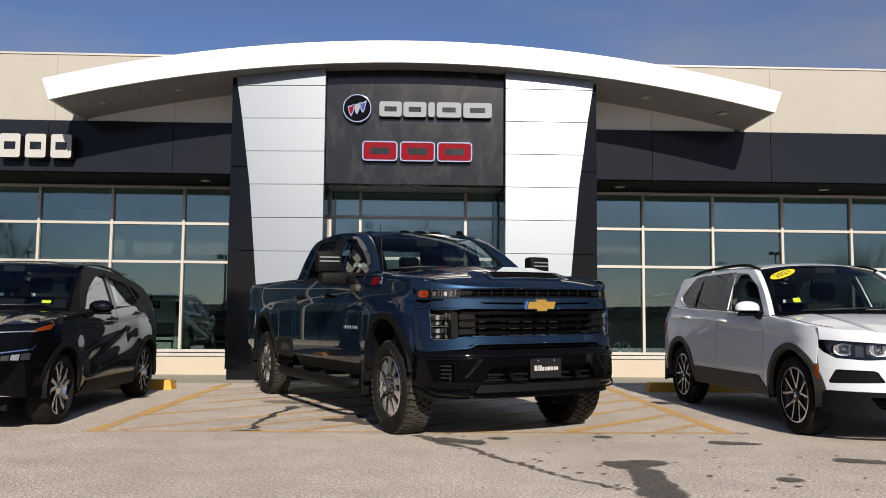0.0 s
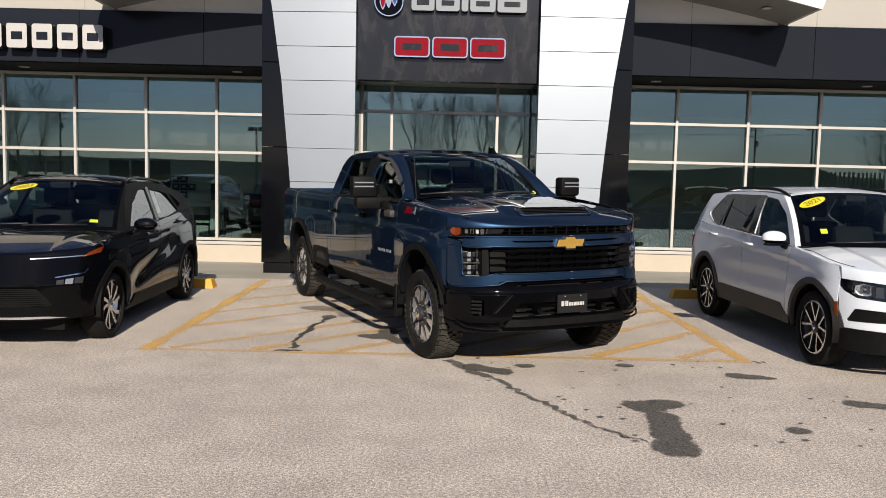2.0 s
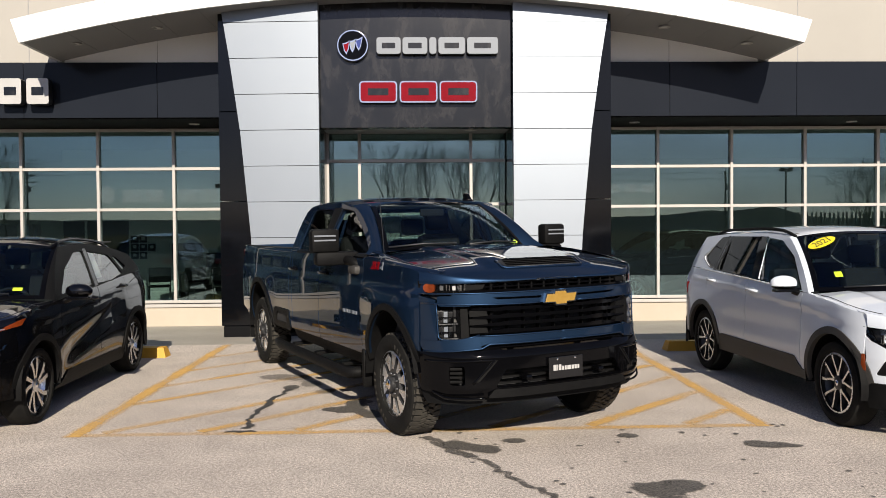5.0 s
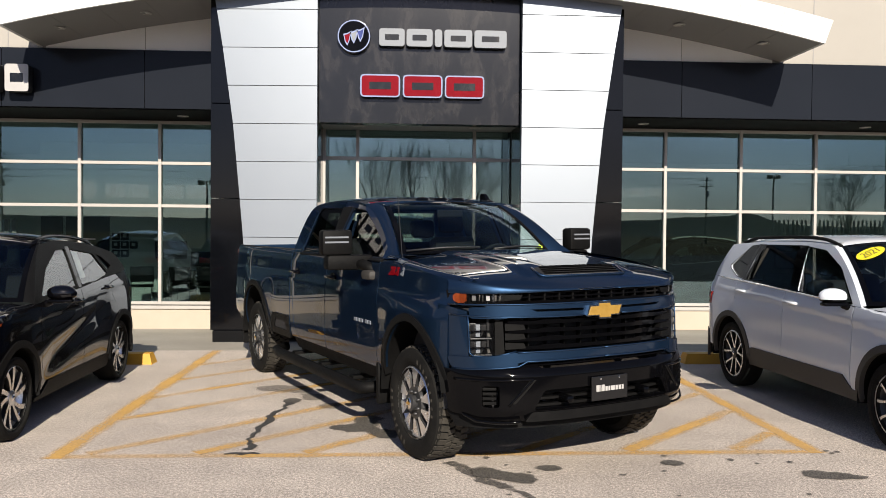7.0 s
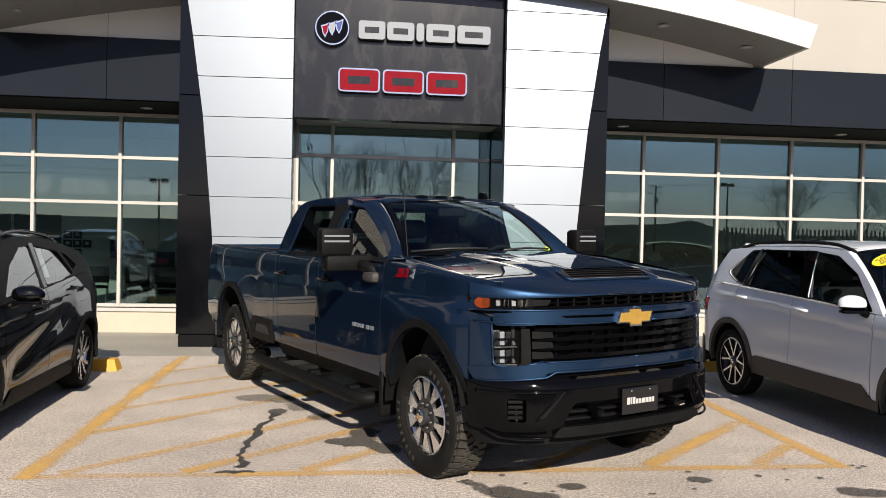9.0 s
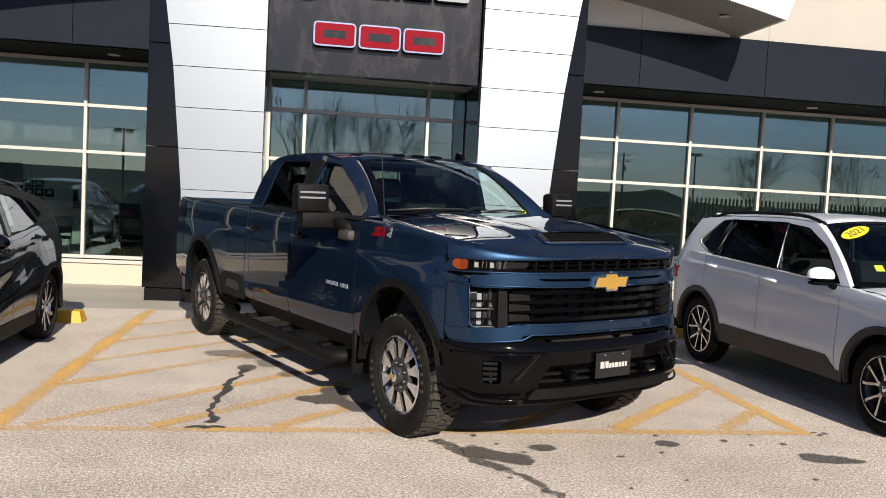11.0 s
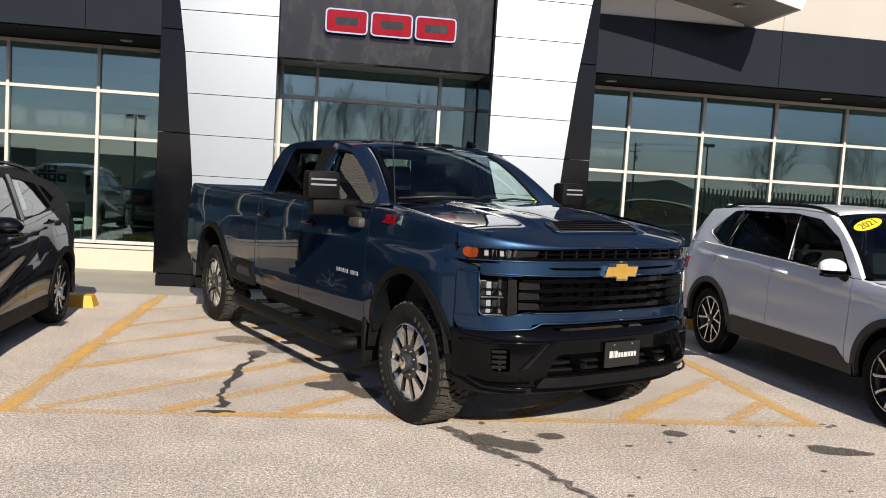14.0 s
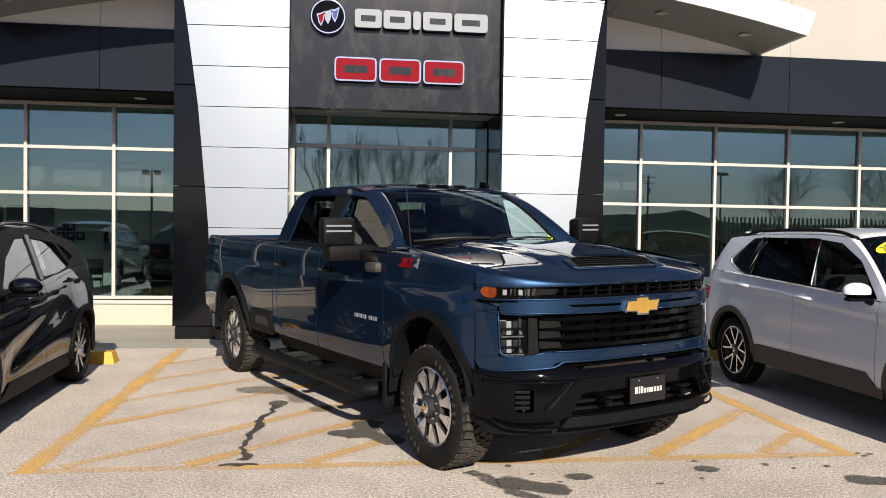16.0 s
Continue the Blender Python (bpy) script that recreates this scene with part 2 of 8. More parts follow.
def worn_paint(name, c1, c2):
    """Road paint rubbed thin in patches and at its edges, so that the asphalt shows through."""
    mt, n, l, p = material(name)
    tc, a, b, at = n.new("ShaderNodeTexCoord"), n.new("ShaderNodeTexNoise"), n.new("ShaderNodeTexNoise"), n.new("ShaderNodeAttribute")
    at.attribute_name = "fade"
    a.inputs["Scale"].default_value, a.inputs["Detail"].default_value, a.inputs["Roughness"].default_value = 1.1, 9, 0.72
    b.inputs["Scale"].default_value, b.inputs["Detail"].default_value = 60, 3
    for k in (a, b):
        l.new(tc.outputs["Object"], k.inputs["Vector"])
    sm, m1, ra, mx = n.new("ShaderNodeMath"), n.new("ShaderNodeMath"), n.new("ShaderNodeMapRange"), n.new("ShaderNodeMixRGB")
    m1.operation, m1.inputs[1].default_value = "MULTIPLY_ADD", 0.55
    l.new(b.outputs[0], m1.inputs[0])
    l.new(a.outputs[0], m1.inputs[2])
    sm.operation = "ADD"
    l.new(m1.outputs[0], sm.inputs[0])
    l.new(at.outputs["Fac"], sm.inputs[1])
    ra.inputs["From Min"].default_value, ra.inputs["From Max"].default_value, ra.inputs["To Max"].default_value = 1.36, 2.25, 0.88
    l.new(sm.outputs[0], ra.inputs["Value"])
    l.new(ra.outputs[0], p.inputs["Alpha"])
    mx.inputs[1].default_value, mx.inputs[2].default_value = (*c1, 1), (*c2, 1)
    l.new(b.outputs[0], mx.inputs[0])
    l.new(mx.outputs[0], p.inputs["Base Color"])
    p.inputs["Roughness"].default_value = 0.85
    return mt


M_YELLOW = worn_paint("worn yellow road paint", (0.58, 0.325, 0.065), (0.70, 0.42, 0.10))
M_DIMGROUND = surface("dark asphalt of unseen ground", (0.0375, 0.0375, 0.0375), (0.0525, 0.0525, 0.051), 0.5, (0.8, 0.95), bump=0.3, bscale=60, fine=((60, 0.3),), ior=1.02)
M_GRASS = surface("winter grass", (0.038, 0.032, 0.020), (0.058, 0.047, 0.030), 0.3, (0.9, 1.0), fine=((9, 0.35),), ior=1.02)


def soaked(name, c1, c2, strength):
    """A stain that fades out towards its edge, by the mesh's own fade value."""
    mt, n, l, p = material(name)
    at, tc, no, ma, ra = n.new("ShaderNodeAttribute"), n.new("ShaderNodeTexCoord"), n.new("ShaderNodeTexNoise"), n.new("ShaderNodeMath"), n.new("ShaderNodeMapRange")
    at.attribute_name = "fade"
    no.inputs["Scale"].default_value, no.inputs["Detail"].default_value, no.inputs["Roughness"].default_value = 14, 8, 0.7
    l.new(tc.outputs["Object"], no.inputs["Vector"])
    ma.operation = "ADD"
    l.new(at.outputs["Fac"], ma.inputs[0])
    l.new(no.outputs[0], ma.inputs[1])
    ra.inputs["From Min"].default_value, ra.inputs["From Max"].default_value, ra.inputs["To Max"].default_value = 0.88, 1.14, strength
    ra.clamp = True
    l.new(ma.outputs[0], ra.inputs["Value"])
    nf, mx = n.new("ShaderNodeTexNoise"), n.new("ShaderNodeMixRGB")
    nf.inputs["Scale"].default_value = 95
    l.new(tc.outputs["Object"], nf.inputs["Vector"])
    sp = n.new("ShaderNodeMapRange")
    sp.inputs["From Min"].default_value, sp.inputs["From Max"].default_value = 0.36, 0.64
    l.new(nf.outputs[0], sp.inputs["Value"])
    l.new(sp.outputs[0], mx.inputs[0])
    mx.inputs[1].default_value, mx.inputs[2].default_value = (*c1, 1), (*c2, 1)
    l.new(mx.outputs[0], p.inputs["Base Color"])
    p.inputs["Roughness"].default_value = 0.7
    l.new(ra.outputs[0], p.inputs["Alpha"])
    return mt


M_OIL = soaked("oil stain", (0.016, 0.015, 0.014), (0.15, 0.136, 0.12), 0.82)
M_DAMP = soaked("damp patch", (0.05, 0.046, 0.042), (0.19, 0.170, 0.150), 0.45)
M_CRACK = soaked("sealed crack", (0.015, 0.01425, 0.0135), (0.0675, 0.06375, 0.06), 0.97)


def panel_sheen(name):
    """Polished dark cladding, with tree reflections painted into its colour as pale clouds and veins."""
    mt, n, l, p = material(name)
    tc, mp = n.new("ShaderNodeTexCoord"), n.new("ShaderNodeMapping")
    mp.inputs["Scale"].default_value = (1.9, 1.9, 0.9)
    l.new(tc.outputs["Object"], mp.inputs["Vector"])
    wv, no, mu = n.new("ShaderNodeTexVoronoi"), n.new("ShaderNodeTexNoise"), n.new("ShaderNodeTexNoise")
    ds = n.new("ShaderNodeVectorMath")
    no.inputs["Scale"].default_value, no.inputs["Detail"].default_value = 1.6, 3
    sc = n.new("ShaderNodeVectorMath")
    sc.operation, sc.inputs["Scale"].default_value = "SCALE", 1.1
    l.new(mp.outputs[0], no.inputs["Vector"])
    l.new(no.outputs["Color"], sc.inputs[0])
    ds.operation = "ADD"
    l.new(mp.outputs[0], ds.inputs[0])
    l.new(sc.outputs[0], ds.inputs[1])
    wv.feature, wv.inputs["Scale"].default_value = "DISTANCE_TO_EDGE", 3.2
    l.new(ds.outputs[0], wv.inputs["Vector"])
    mu.inputs["Scale"].default_value, mu.inputs["Detail"].default_value, mu.inputs["Roughness"].default_value = 2.3, 5, 0.55
    l.new(ds.outputs[0], mu.inputs["Vector"])
    r1, r2 = n.new("ShaderNodeValToRGB"), n.new("ShaderNodeValToRGB")
    r1.color_ramp.elements[0].position, r1.color_ramp.elements[1].position = 0.48, 0.66
    r1.color_ramp.elements[0].color, r1.color_ramp.elements[1].color = (0.0058, 0.0062, 0.0074, 1), (0.0215, 0.0202, 0.0198, 1)
    r2.color_ramp.elements[0].position, r2.color_ramp.elements[1].position = 0.0, 0.07
    r2.color_ramp.elements[0].color, r2.color_ramp.elements[1].color = (0.80, 0.80, 0.80, 1), (1, 1, 1, 1)
    l.new(mu.outputs[0], r1.inputs[0])
    l.new(wv.outputs["Distance"], r2.inputs[0])
    mx = n.new("ShaderNodeMixRGB")
    mx.blend_type, mx.inputs[0].default_value = "MULTIPLY", 1
    l.new(r1.outputs[0], mx.inputs[1])
    l.new(r2.outputs[0], mx.inputs[2])
    l.new(mx.outputs[0], p.inputs["Base Color"])
    p.inputs["Roughness"].default_value = 0.16
    return mt


M_SHEENPANEL = panel_sheen("dark cladding with painted reflections")

# ---- ground ----
WIN_Y, WALL_Y, FACE_Y = 16.40, 15.08, 13.88
gx = [-3000, -300, -60, -20, 0, 20, 60, 300, 3000]
gy = [-3000, -300, -60, -10, 12.86]
g = Geo()
for i in range(len(gx)):
    g.v += [(gx[i], y, 0.0) for y in gy]
k = len(gy)
g.f = [(i * k + j, (i + 1) * k + j, (i + 1) * k + j + 1, i * k + j + 1) for i in range(len(gx) - 1) for j in range(k - 1)]
tagged(g.make("ground", M_ASPHALT), "sun-bleached grey asphalt car park surface", "ground", kind="structure")
g = Geo().add([(-3000, 12.86, 0), (3000, 12.86, 0), (3000, 14.2, -0.04), (-3000, 14.2, -0.04), (3000, 16.7, -0.13), (-3000, 16.7, -0.13)], [(0, 1, 2, 3), (3, 2, 4, 5)])
tagged(g.make("pavement", M_CONCRETE), "pale concrete apron along the showroom", "pavement", kind="structure")
g = Geo().add([(-3000, 30, 0), (3000, 30, 0), (3000, 3000, 0), (-3000, 3000, 0)], [(0, 1, 2, 3)])
tagged(g.make("ground_behind", M_ASPHALT), "asphalt behind the showroom building", "ground", kind="structure")


# unseen dark ground, added to keep reflections in glass and paint dark
tagged(Geo().add([(-600, -30, 0.006), (600, -30, 0.006), (600, 3.3, 0.003), (-600, 3.3, 0.003)], [(0, 1, 2, 3)]).make("road", M_DIMGROUND), "unseen dark asphalt road added in front of the lot to dim reflections", "road", kind="structure")
tagged(Geo().add([(-2500, -2600, 0.006), (2500, -2600, 0.006), (2500, -30, 0.006), (-2500, -30, 0.006)], [(0, 1, 2, 3)]).make("grass", M_GRASS), "brown winter grass across the road", "grass", kind="structure")


def faded(g, fade, name, label, mt, category="stain", group=""):
    ob = g.make(name, mt)
    at = ob.data.attributes.new("fade", "FLOAT", "POINT")
    at.data.foreach_set("value", fade)
    return tagged(ob, label, category, group, kind="structure")


def stripe(a, b, w, z=0.004, strong=1.0, end=None):
    """A painted stripe with soft, ragged edges; strong at its start and end says how much paint is left."""
    a, b = Vector((*a, 0)), Vector((*b, 0))
    d = (b - a).normalized()
    s = Vector((-d.y, d.x, 0))
    n = max(2, int((b - a).length / 0.10))
    vs, fade, rng = [], [], random.Random(int(abs(a.x * 131 + a.y * 17 + b.x * 7) * 100))
    end = strong if end is None else end
    for i in range(n + 1):
        p = a.lerp(b, i / n)
        k = strong + (end - strong) * i / n + 0.30 * noise.noise(Vector((p.x * 1.3, p.y * 1.3, a.x)))
        for e, f in ((-0.95, 0.0), (-0.52, 0.62), (-0.22, 1.0), (0.22, 1.0), (0.52, 0.62), (0.95, 0.0)):
            q = p + s * (w * e + rng.uniform(-0.011, 0.011))
            vs.append((q.x, q.y, z))
            fade.append(f * k)
    g = Geo().add(vs, [(6 * i + k, 6 * i + k + 1, 6 * i + k + 7, 6 * i + k + 6) for i in range(n) for k in range(5)])
    return faded(g, fade, "painted_line", "worn yellow painted parking line on asphalt", M_YELLOW, "road marking", "yellow parking lines")


stripe((-2.82, 7.42), (-2.80, 12.84), 0.16, strong=1.20)
stripe((2.86, 7.42), (2.90, 12.84), 0.155, strong=1.15)
stripe((-2.75, 7.47), (2.79, 7.47), 0.14, 0.0048, 0.92, 1.02)
for x0 in (-2.62, -1.83, -1.03, -0.22, 0.59, 1.42, 2.26):
    x1 = min(2.79, x0 + 5.2)
    stripe((x0, 7.54), (x1, 7.54 + (x1 - x0) * 1.0), 0.15, 0.0056, 1.05 if x0 < 0 else 1.14, 1.0)
for y0 in (8.66, 9.6, 10.58, 11.6):
    stripe((-2.75, y0), (-2.75 + 12.8 - y0, 12.8), 0.15, 0.0056, 0.98)


def blot(discs, name, label, mt, z=0.0066):
    """A stain: a soft union of round patches (x, y, radius, stretch along y), fading outwards."""
    x0, x1 = min(d[0] - 1.4 * d[2] for d in discs), max(d[0] + 1.4 * d[2] for d in discs)
    y0, y1 = min(d[1] - 1.4 * d[2] * d[3] for d in discs), max(d[1] + 1.4 * d[2] * d[3] for d in discs)
    n, m = max(6, int((x1 - x0) / 0.035)), max(6, int((y1 - y0) / 0.035))
    vs, fade = [], []
    for j in range(m + 1):
        for i in range(n + 1):
            x, y = x0 + (x1 - x0) * i / n, y0 + (y1 - y0) * j / m
            wob = noise.noise(Vector((x * 5, y * 5, 1))) * 0.35 + noise.noise(Vector((x * 17, y * 17, 4))) * 0.2
            f = sum(math.exp(-1.6 * (((x - a) / r) ** 2 + ((y - b) / (r * k)) ** 2)) for a, b, r, k in discs)
            edge = min(1, min(i, n - i) / 3, min(j, m - j) / 3)
            vs.append((x, y, z))
            fade.append(max(0.0, min(1.0, (f * 1.6 - 0.35 + wob))) * edge)
    q = [(j * (n + 1) + i, j * (n + 1) + i + 1, (j + 1) * (n + 1) + i + 1, (j + 1) * (n + 1) + i) for j in range(m) for i in range(n)]
    return faded(Geo().add(vs, [p for p in q if max(fade[i] for i in p) > 0.02]), fade, name, label, mt)


def ribbon(pts, ws, name, label, mt, z=0.0072, seed=1, jag=0.02, solid=1.0):
    rng, rows = random.Random(seed), []
    for i in range(len(pts) - 1):
        a, b = Vector(pts[i]), Vector(pts[i + 1])
        m = max(2, int((b - a).length / 0.06))
        d = (b - a).normalized()
        s = Vector((-d.y, d.x))
        for j in range(m):
            w = ws[i] + (ws[i + 1] - ws[i]) * j / m
            p = a.lerp(b, j / m) + s * rng.uniform(-jag, jag)
            e1, e2 = rng.uniform(0.6, 1.3), rng.uniform(0.6, 1.3)
            rows.append([p + s * w * e1 * 0.85, p + s * w * e1 * 0.35, p - s * w * e2 * 0.35, p - s * w * e2 * 0.85])
    vs = [(q.x, q.y, z) for r in rows for q in r]
    fs = [(4 * i + k, 4 * i + k + 1, 4 * i + k + 5, 4 * i + k + 4) for i in range(len(rows) - 1) for k in range(3)]
    return faded(Geo().add(vs, fs), [f * solid for r in rows for f in (0.0, 1.0, 1.0, 0.0)], name, label, mt)


ribbon([(-1.36, 9.42), (-1.39, 9.1), (-1.47, 8.88), (-1.46, 8.6), (-1.49, 8.37), (-1.51, 7.95), (-1.46, 7.75), (-1.48, 7.56)], [0.10, 0.035, 0.06, 0.075, 0.06, 0.03, 0.06, 0.06], "crack", "dark tarred crack in the asphalt", M_CRACK, seed=4, solid=0.72)
ribbon([(-1.62, 7.5), (-1.48, 7.53), (-1.30, 7.5)], [0.02, 0.05, 0.02], "crack", "dark tarred crack in the asphalt", M_CRACK, seed=5, z=0.0078)
blot([(-1.35, 9.42, 0.13, 1.5)], "stain", "dark damp stain on the asphalt", M_OIL, 0.0086)
blot([(-1.64, 10.08, 0.24, 1.1), (-1.36, 10.0, 0.22, 1.2), (-1.17, 9.6, 0.18, 1.3), (-0.97, 9.2, 0.16, 1.3)], "stain", "faint damp stain on the asphalt", M_DAMP)
blot([(-0.67, 8.30, 0.19, 1.1), (-0.84, 8.32, 0.11, 1.0), (-0.58, 8.62, 0.18, 1.4), (-0.42, 8.08, 0.17, 1.3)], "stain", "dark damp stain on the asphalt", M_OIL)
ribbon([(0.02, 7.25), (0.2, 6.95), (0.43, 6.53), (0.62, 6.1), (0.8, 5.74), (1.0, 5.35), (1.19, 5.07), (1.34, 4.9)], [0.12, 0.15, 0.07, 0.06, 0.07, 0.05, 0.03, 0.02], "stain", "long oily streak on the asphalt", M_OIL, seed=8, jag=0.03, solid=0.60)
blot([(0.28, 7.0, 0.17, 1.3), (0.5, 6.85, 0.17, 0.9), (0.72, 7.08, 0.14, 0.8)], "stain", "dark oil stain spreading on the asphalt", M_OIL, 0.0082)
blot([(1.48, 5.85, 0.24, 0.8), (1.70, 5.9, 0.2, 0.7), (1.56, 5.5, 0.17, 1.5), (1.50, 5.15, 0.18, 1.5), (1.46, 4.82, 0.22, 1.0)], "stain", "dark oil stain on the asphalt", M_OIL)
blot([(2.56, 6.88, 0.17, 0.9), (2.72, 6.82, 0.13, 0.8), (2.86, 6.80, 0.09, 0.6)], "stain", "dark oil stain on the asphalt", M_OIL)
blot([(2.43, 5.28, 0.15, 0.9)], "stain", "small dark oil stain on the asphalt", M_OIL)
blot([(3.2, 6.0, 0.18, 0.9), (3.4, 5.95, 0.13, 0.9)], "stain", "dark oil stain on the asphalt", M_OIL)
blot([(1.65, 7.18, 0.13, 0.9)], "stain", "small dark oil stain on the asphalt", M_OIL)
rng = random.Random(3)
for i in range(48):
    blot([(rng.uniform(0.3, 3.4), rng.uniform(4.9, 7.5), rng.uniform(0.018, 0.055), rng.uniform(0.7, 1.3))], "stain", "small oil drip on the asphalt", M_OIL, 0.0074 + 0.0002 * (i % 4))


def parking_stop(x0, x1, y):
    t = thing("wheel_stop", "yellow painted concrete wheel stop on the asphalt", "wheel stop", pose((x0 + x1) / 2, y, 0), group="wheel stops")
    h = (x1 - x0) / 2
    Geo().add([(-h, -0.12, 0), (h, -0.12, 0), (h, 0.12, 0), (-h, 0.12, 0), (-h + 0.04, -0.08, 0.13), (h - 0.04, -0.08, 0.13), (h - 0.04, 0.08, 0.13), (-h + 0.04, 0.08, 0.13)],
              [(3, 2, 1, 0), (4, 5, 6, 7), (0, 1, 5, 4), (1, 2, 6, 5), (2, 3, 7, 6), (3, 0, 4, 7)]).make("block", M_STOP, t)


parking_stop(-5.15, -3.34, 11.77)
parking_stop(3.34, 5.2, 11.77)

# ---- showroom shell ----
g = Geo().box(-26, 26, WALL_Y, WALL_Y + 0.3, 3.64, 5.80)
tagged(g.make("wall_front", M_STUCCO), "cream stucco parapet wall above the black band", "wall", kind="structure")
g = Geo().box(-26, 26, WALL_Y - 0.02, WALL_Y + 0.34, 5.80, 5.84, 0.006)
tagged(g.make("trim", M_FRAME), "thin pale metal coping on the parapet", "trim", kind="structure")
for x in (-15.5, -11.1, -6.6, 6.72, 11.2, 15.7):
    tagged(Geo().box(x - 0.008, x + 0.008, WALL_Y - 0.004, WALL_Y + 0.01, 4.55, 5.80).make("trim", M_SOFFIT), "control joint in the stucco", "trim", kind="structure")
band = tagged(new("fascia_band"), "glossy black metal fascia band above the windows", "fascia", kind="structure")
for side in (-1, 1):
    xs = [3.1, 4.43, 6.68, 8.93, 11.18, 13.43, 15.68, 17.93, 20.18, 26]
    for a, b in zip(xs, xs[1:]):
        x0, x1 = sorted((side * (a + 0.004), side * (b - 0.004)))
        Geo().box(x0, x1, WALL_Y - 0.06, WALL_Y - 0.003, 3.618, 4.560, 0.004).make("panel", M_BLACK, band)
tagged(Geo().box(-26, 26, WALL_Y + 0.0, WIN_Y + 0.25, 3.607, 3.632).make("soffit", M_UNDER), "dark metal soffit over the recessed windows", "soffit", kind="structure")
for side in (-1, 1):
    for x in (4.0, 8.05, 12.1, 16.15):
        t = thing("downlight", "small round recessed downlight in the dark soffit", "downlight", pose(side * x, 15.75, 3.605), group="soffit downlights")
        Geo().lathe([(0.06, 0), (0.095, 0), (0.095, -0.012), (0.07, -0.012), (0.06, 0)], 20, pose(0, 0, 0, 90)).make("ring", M_FRAME, t, smooth=True, edge=30)
        Geo().lathe([(0.0, 0.001), (0.062, 0.001), (0.062, -0.003), (0.0, -0.003)], 20, pose(0, 0, 0, 90)).make("lens", M_LAMP, t)
for side in (-1, 1):
    x0, x1 = sorted((side * 3.0, side * 26.0))
    tagged(Geo().box(x0, x1, WIN_Y - 0.05, WIN_Y + 0.2, -0.14, 0.24).make("wall_sill", M_BASE), "cream painted low wall under the windows", "wall", kind="structure")
    tagged(Geo().box(x0, x1, WIN_Y - 0.085, WIN_Y + 0.16, 0.24, 0.30, 0.006).make("sill", M_FRAME), "pale window sill ledge", "sill", kind="structure")


def bay(name, x0, x1, rows, y):
    """One bay of the shopfront: its frame bars and its panes."""
    t = tagged(new(name), "pale framed shopfront window with tinted glass", "window", kind="structure")
    w = 0.027 if y > 16 else 0.026
    for z in rows:
        Geo().box(x0 + w, x1 - w, y - 0.06, y + 0.05, z - w, z + w, 0.004).make("rail", M_FRAME, t)
    Geo().box(x0 - w, x0 + w, y - 0.065, y + 0.055, rows[0] - w, rows[-1] + w, 0.004).make("mullion", M_FRAME, t)
    for za, zb in zip(rows, rows[1:]):
        Geo().box(x0 + w, x1 - w, y - 0.006, y + 0.006, za + w, zb - w).make("pane", M_GLASS, t)
    return t


ROWS_Z = (0.345, 2.08, 2.84, 3.565)
xl = [-3.14, -4.555, -5.955] + [-5.955 - 1.415 * i for i in range(1, 14)]
for i, (b, a) in enumerate(zip(xl, xl[1:])):
    bay("window_%d" % (i + 1), a, b, ROWS_Z, WIN_Y)
xr = [3.17, 4.61, 6.035, 7.465] + [7.465 + 1.428 * i for i in range(1, 13)]
for i, (a, b) in enumerate(zip(xr, xr[1:])):
    bay("window_%d" % (i + 21), a, b, ROWS_Z, WIN_Y)
for i, (a, b) in enumerate(zip((-1.54, -0.99, 0.94), (-0.99, 0.94, 1.56))):
    bay("window_%d" % (i + 41), a, b, (0.05, 2.1, 2.86, 3.42), WALL_Y)

# ---- entrance portal ----
PROF = [(0.0, 2.58), (1.63, 2.66), (3.26, 2.81), (4.41, 2.968), (5.6, 3.16)]


def outer(z):
    for (za, xa), (zb, xb) in zip(PROF, PROF[1:]):
        if z <= zb:
            return xa + (xb - xa) * (z - za) / (zb - za)
    return PROF[-1][1]


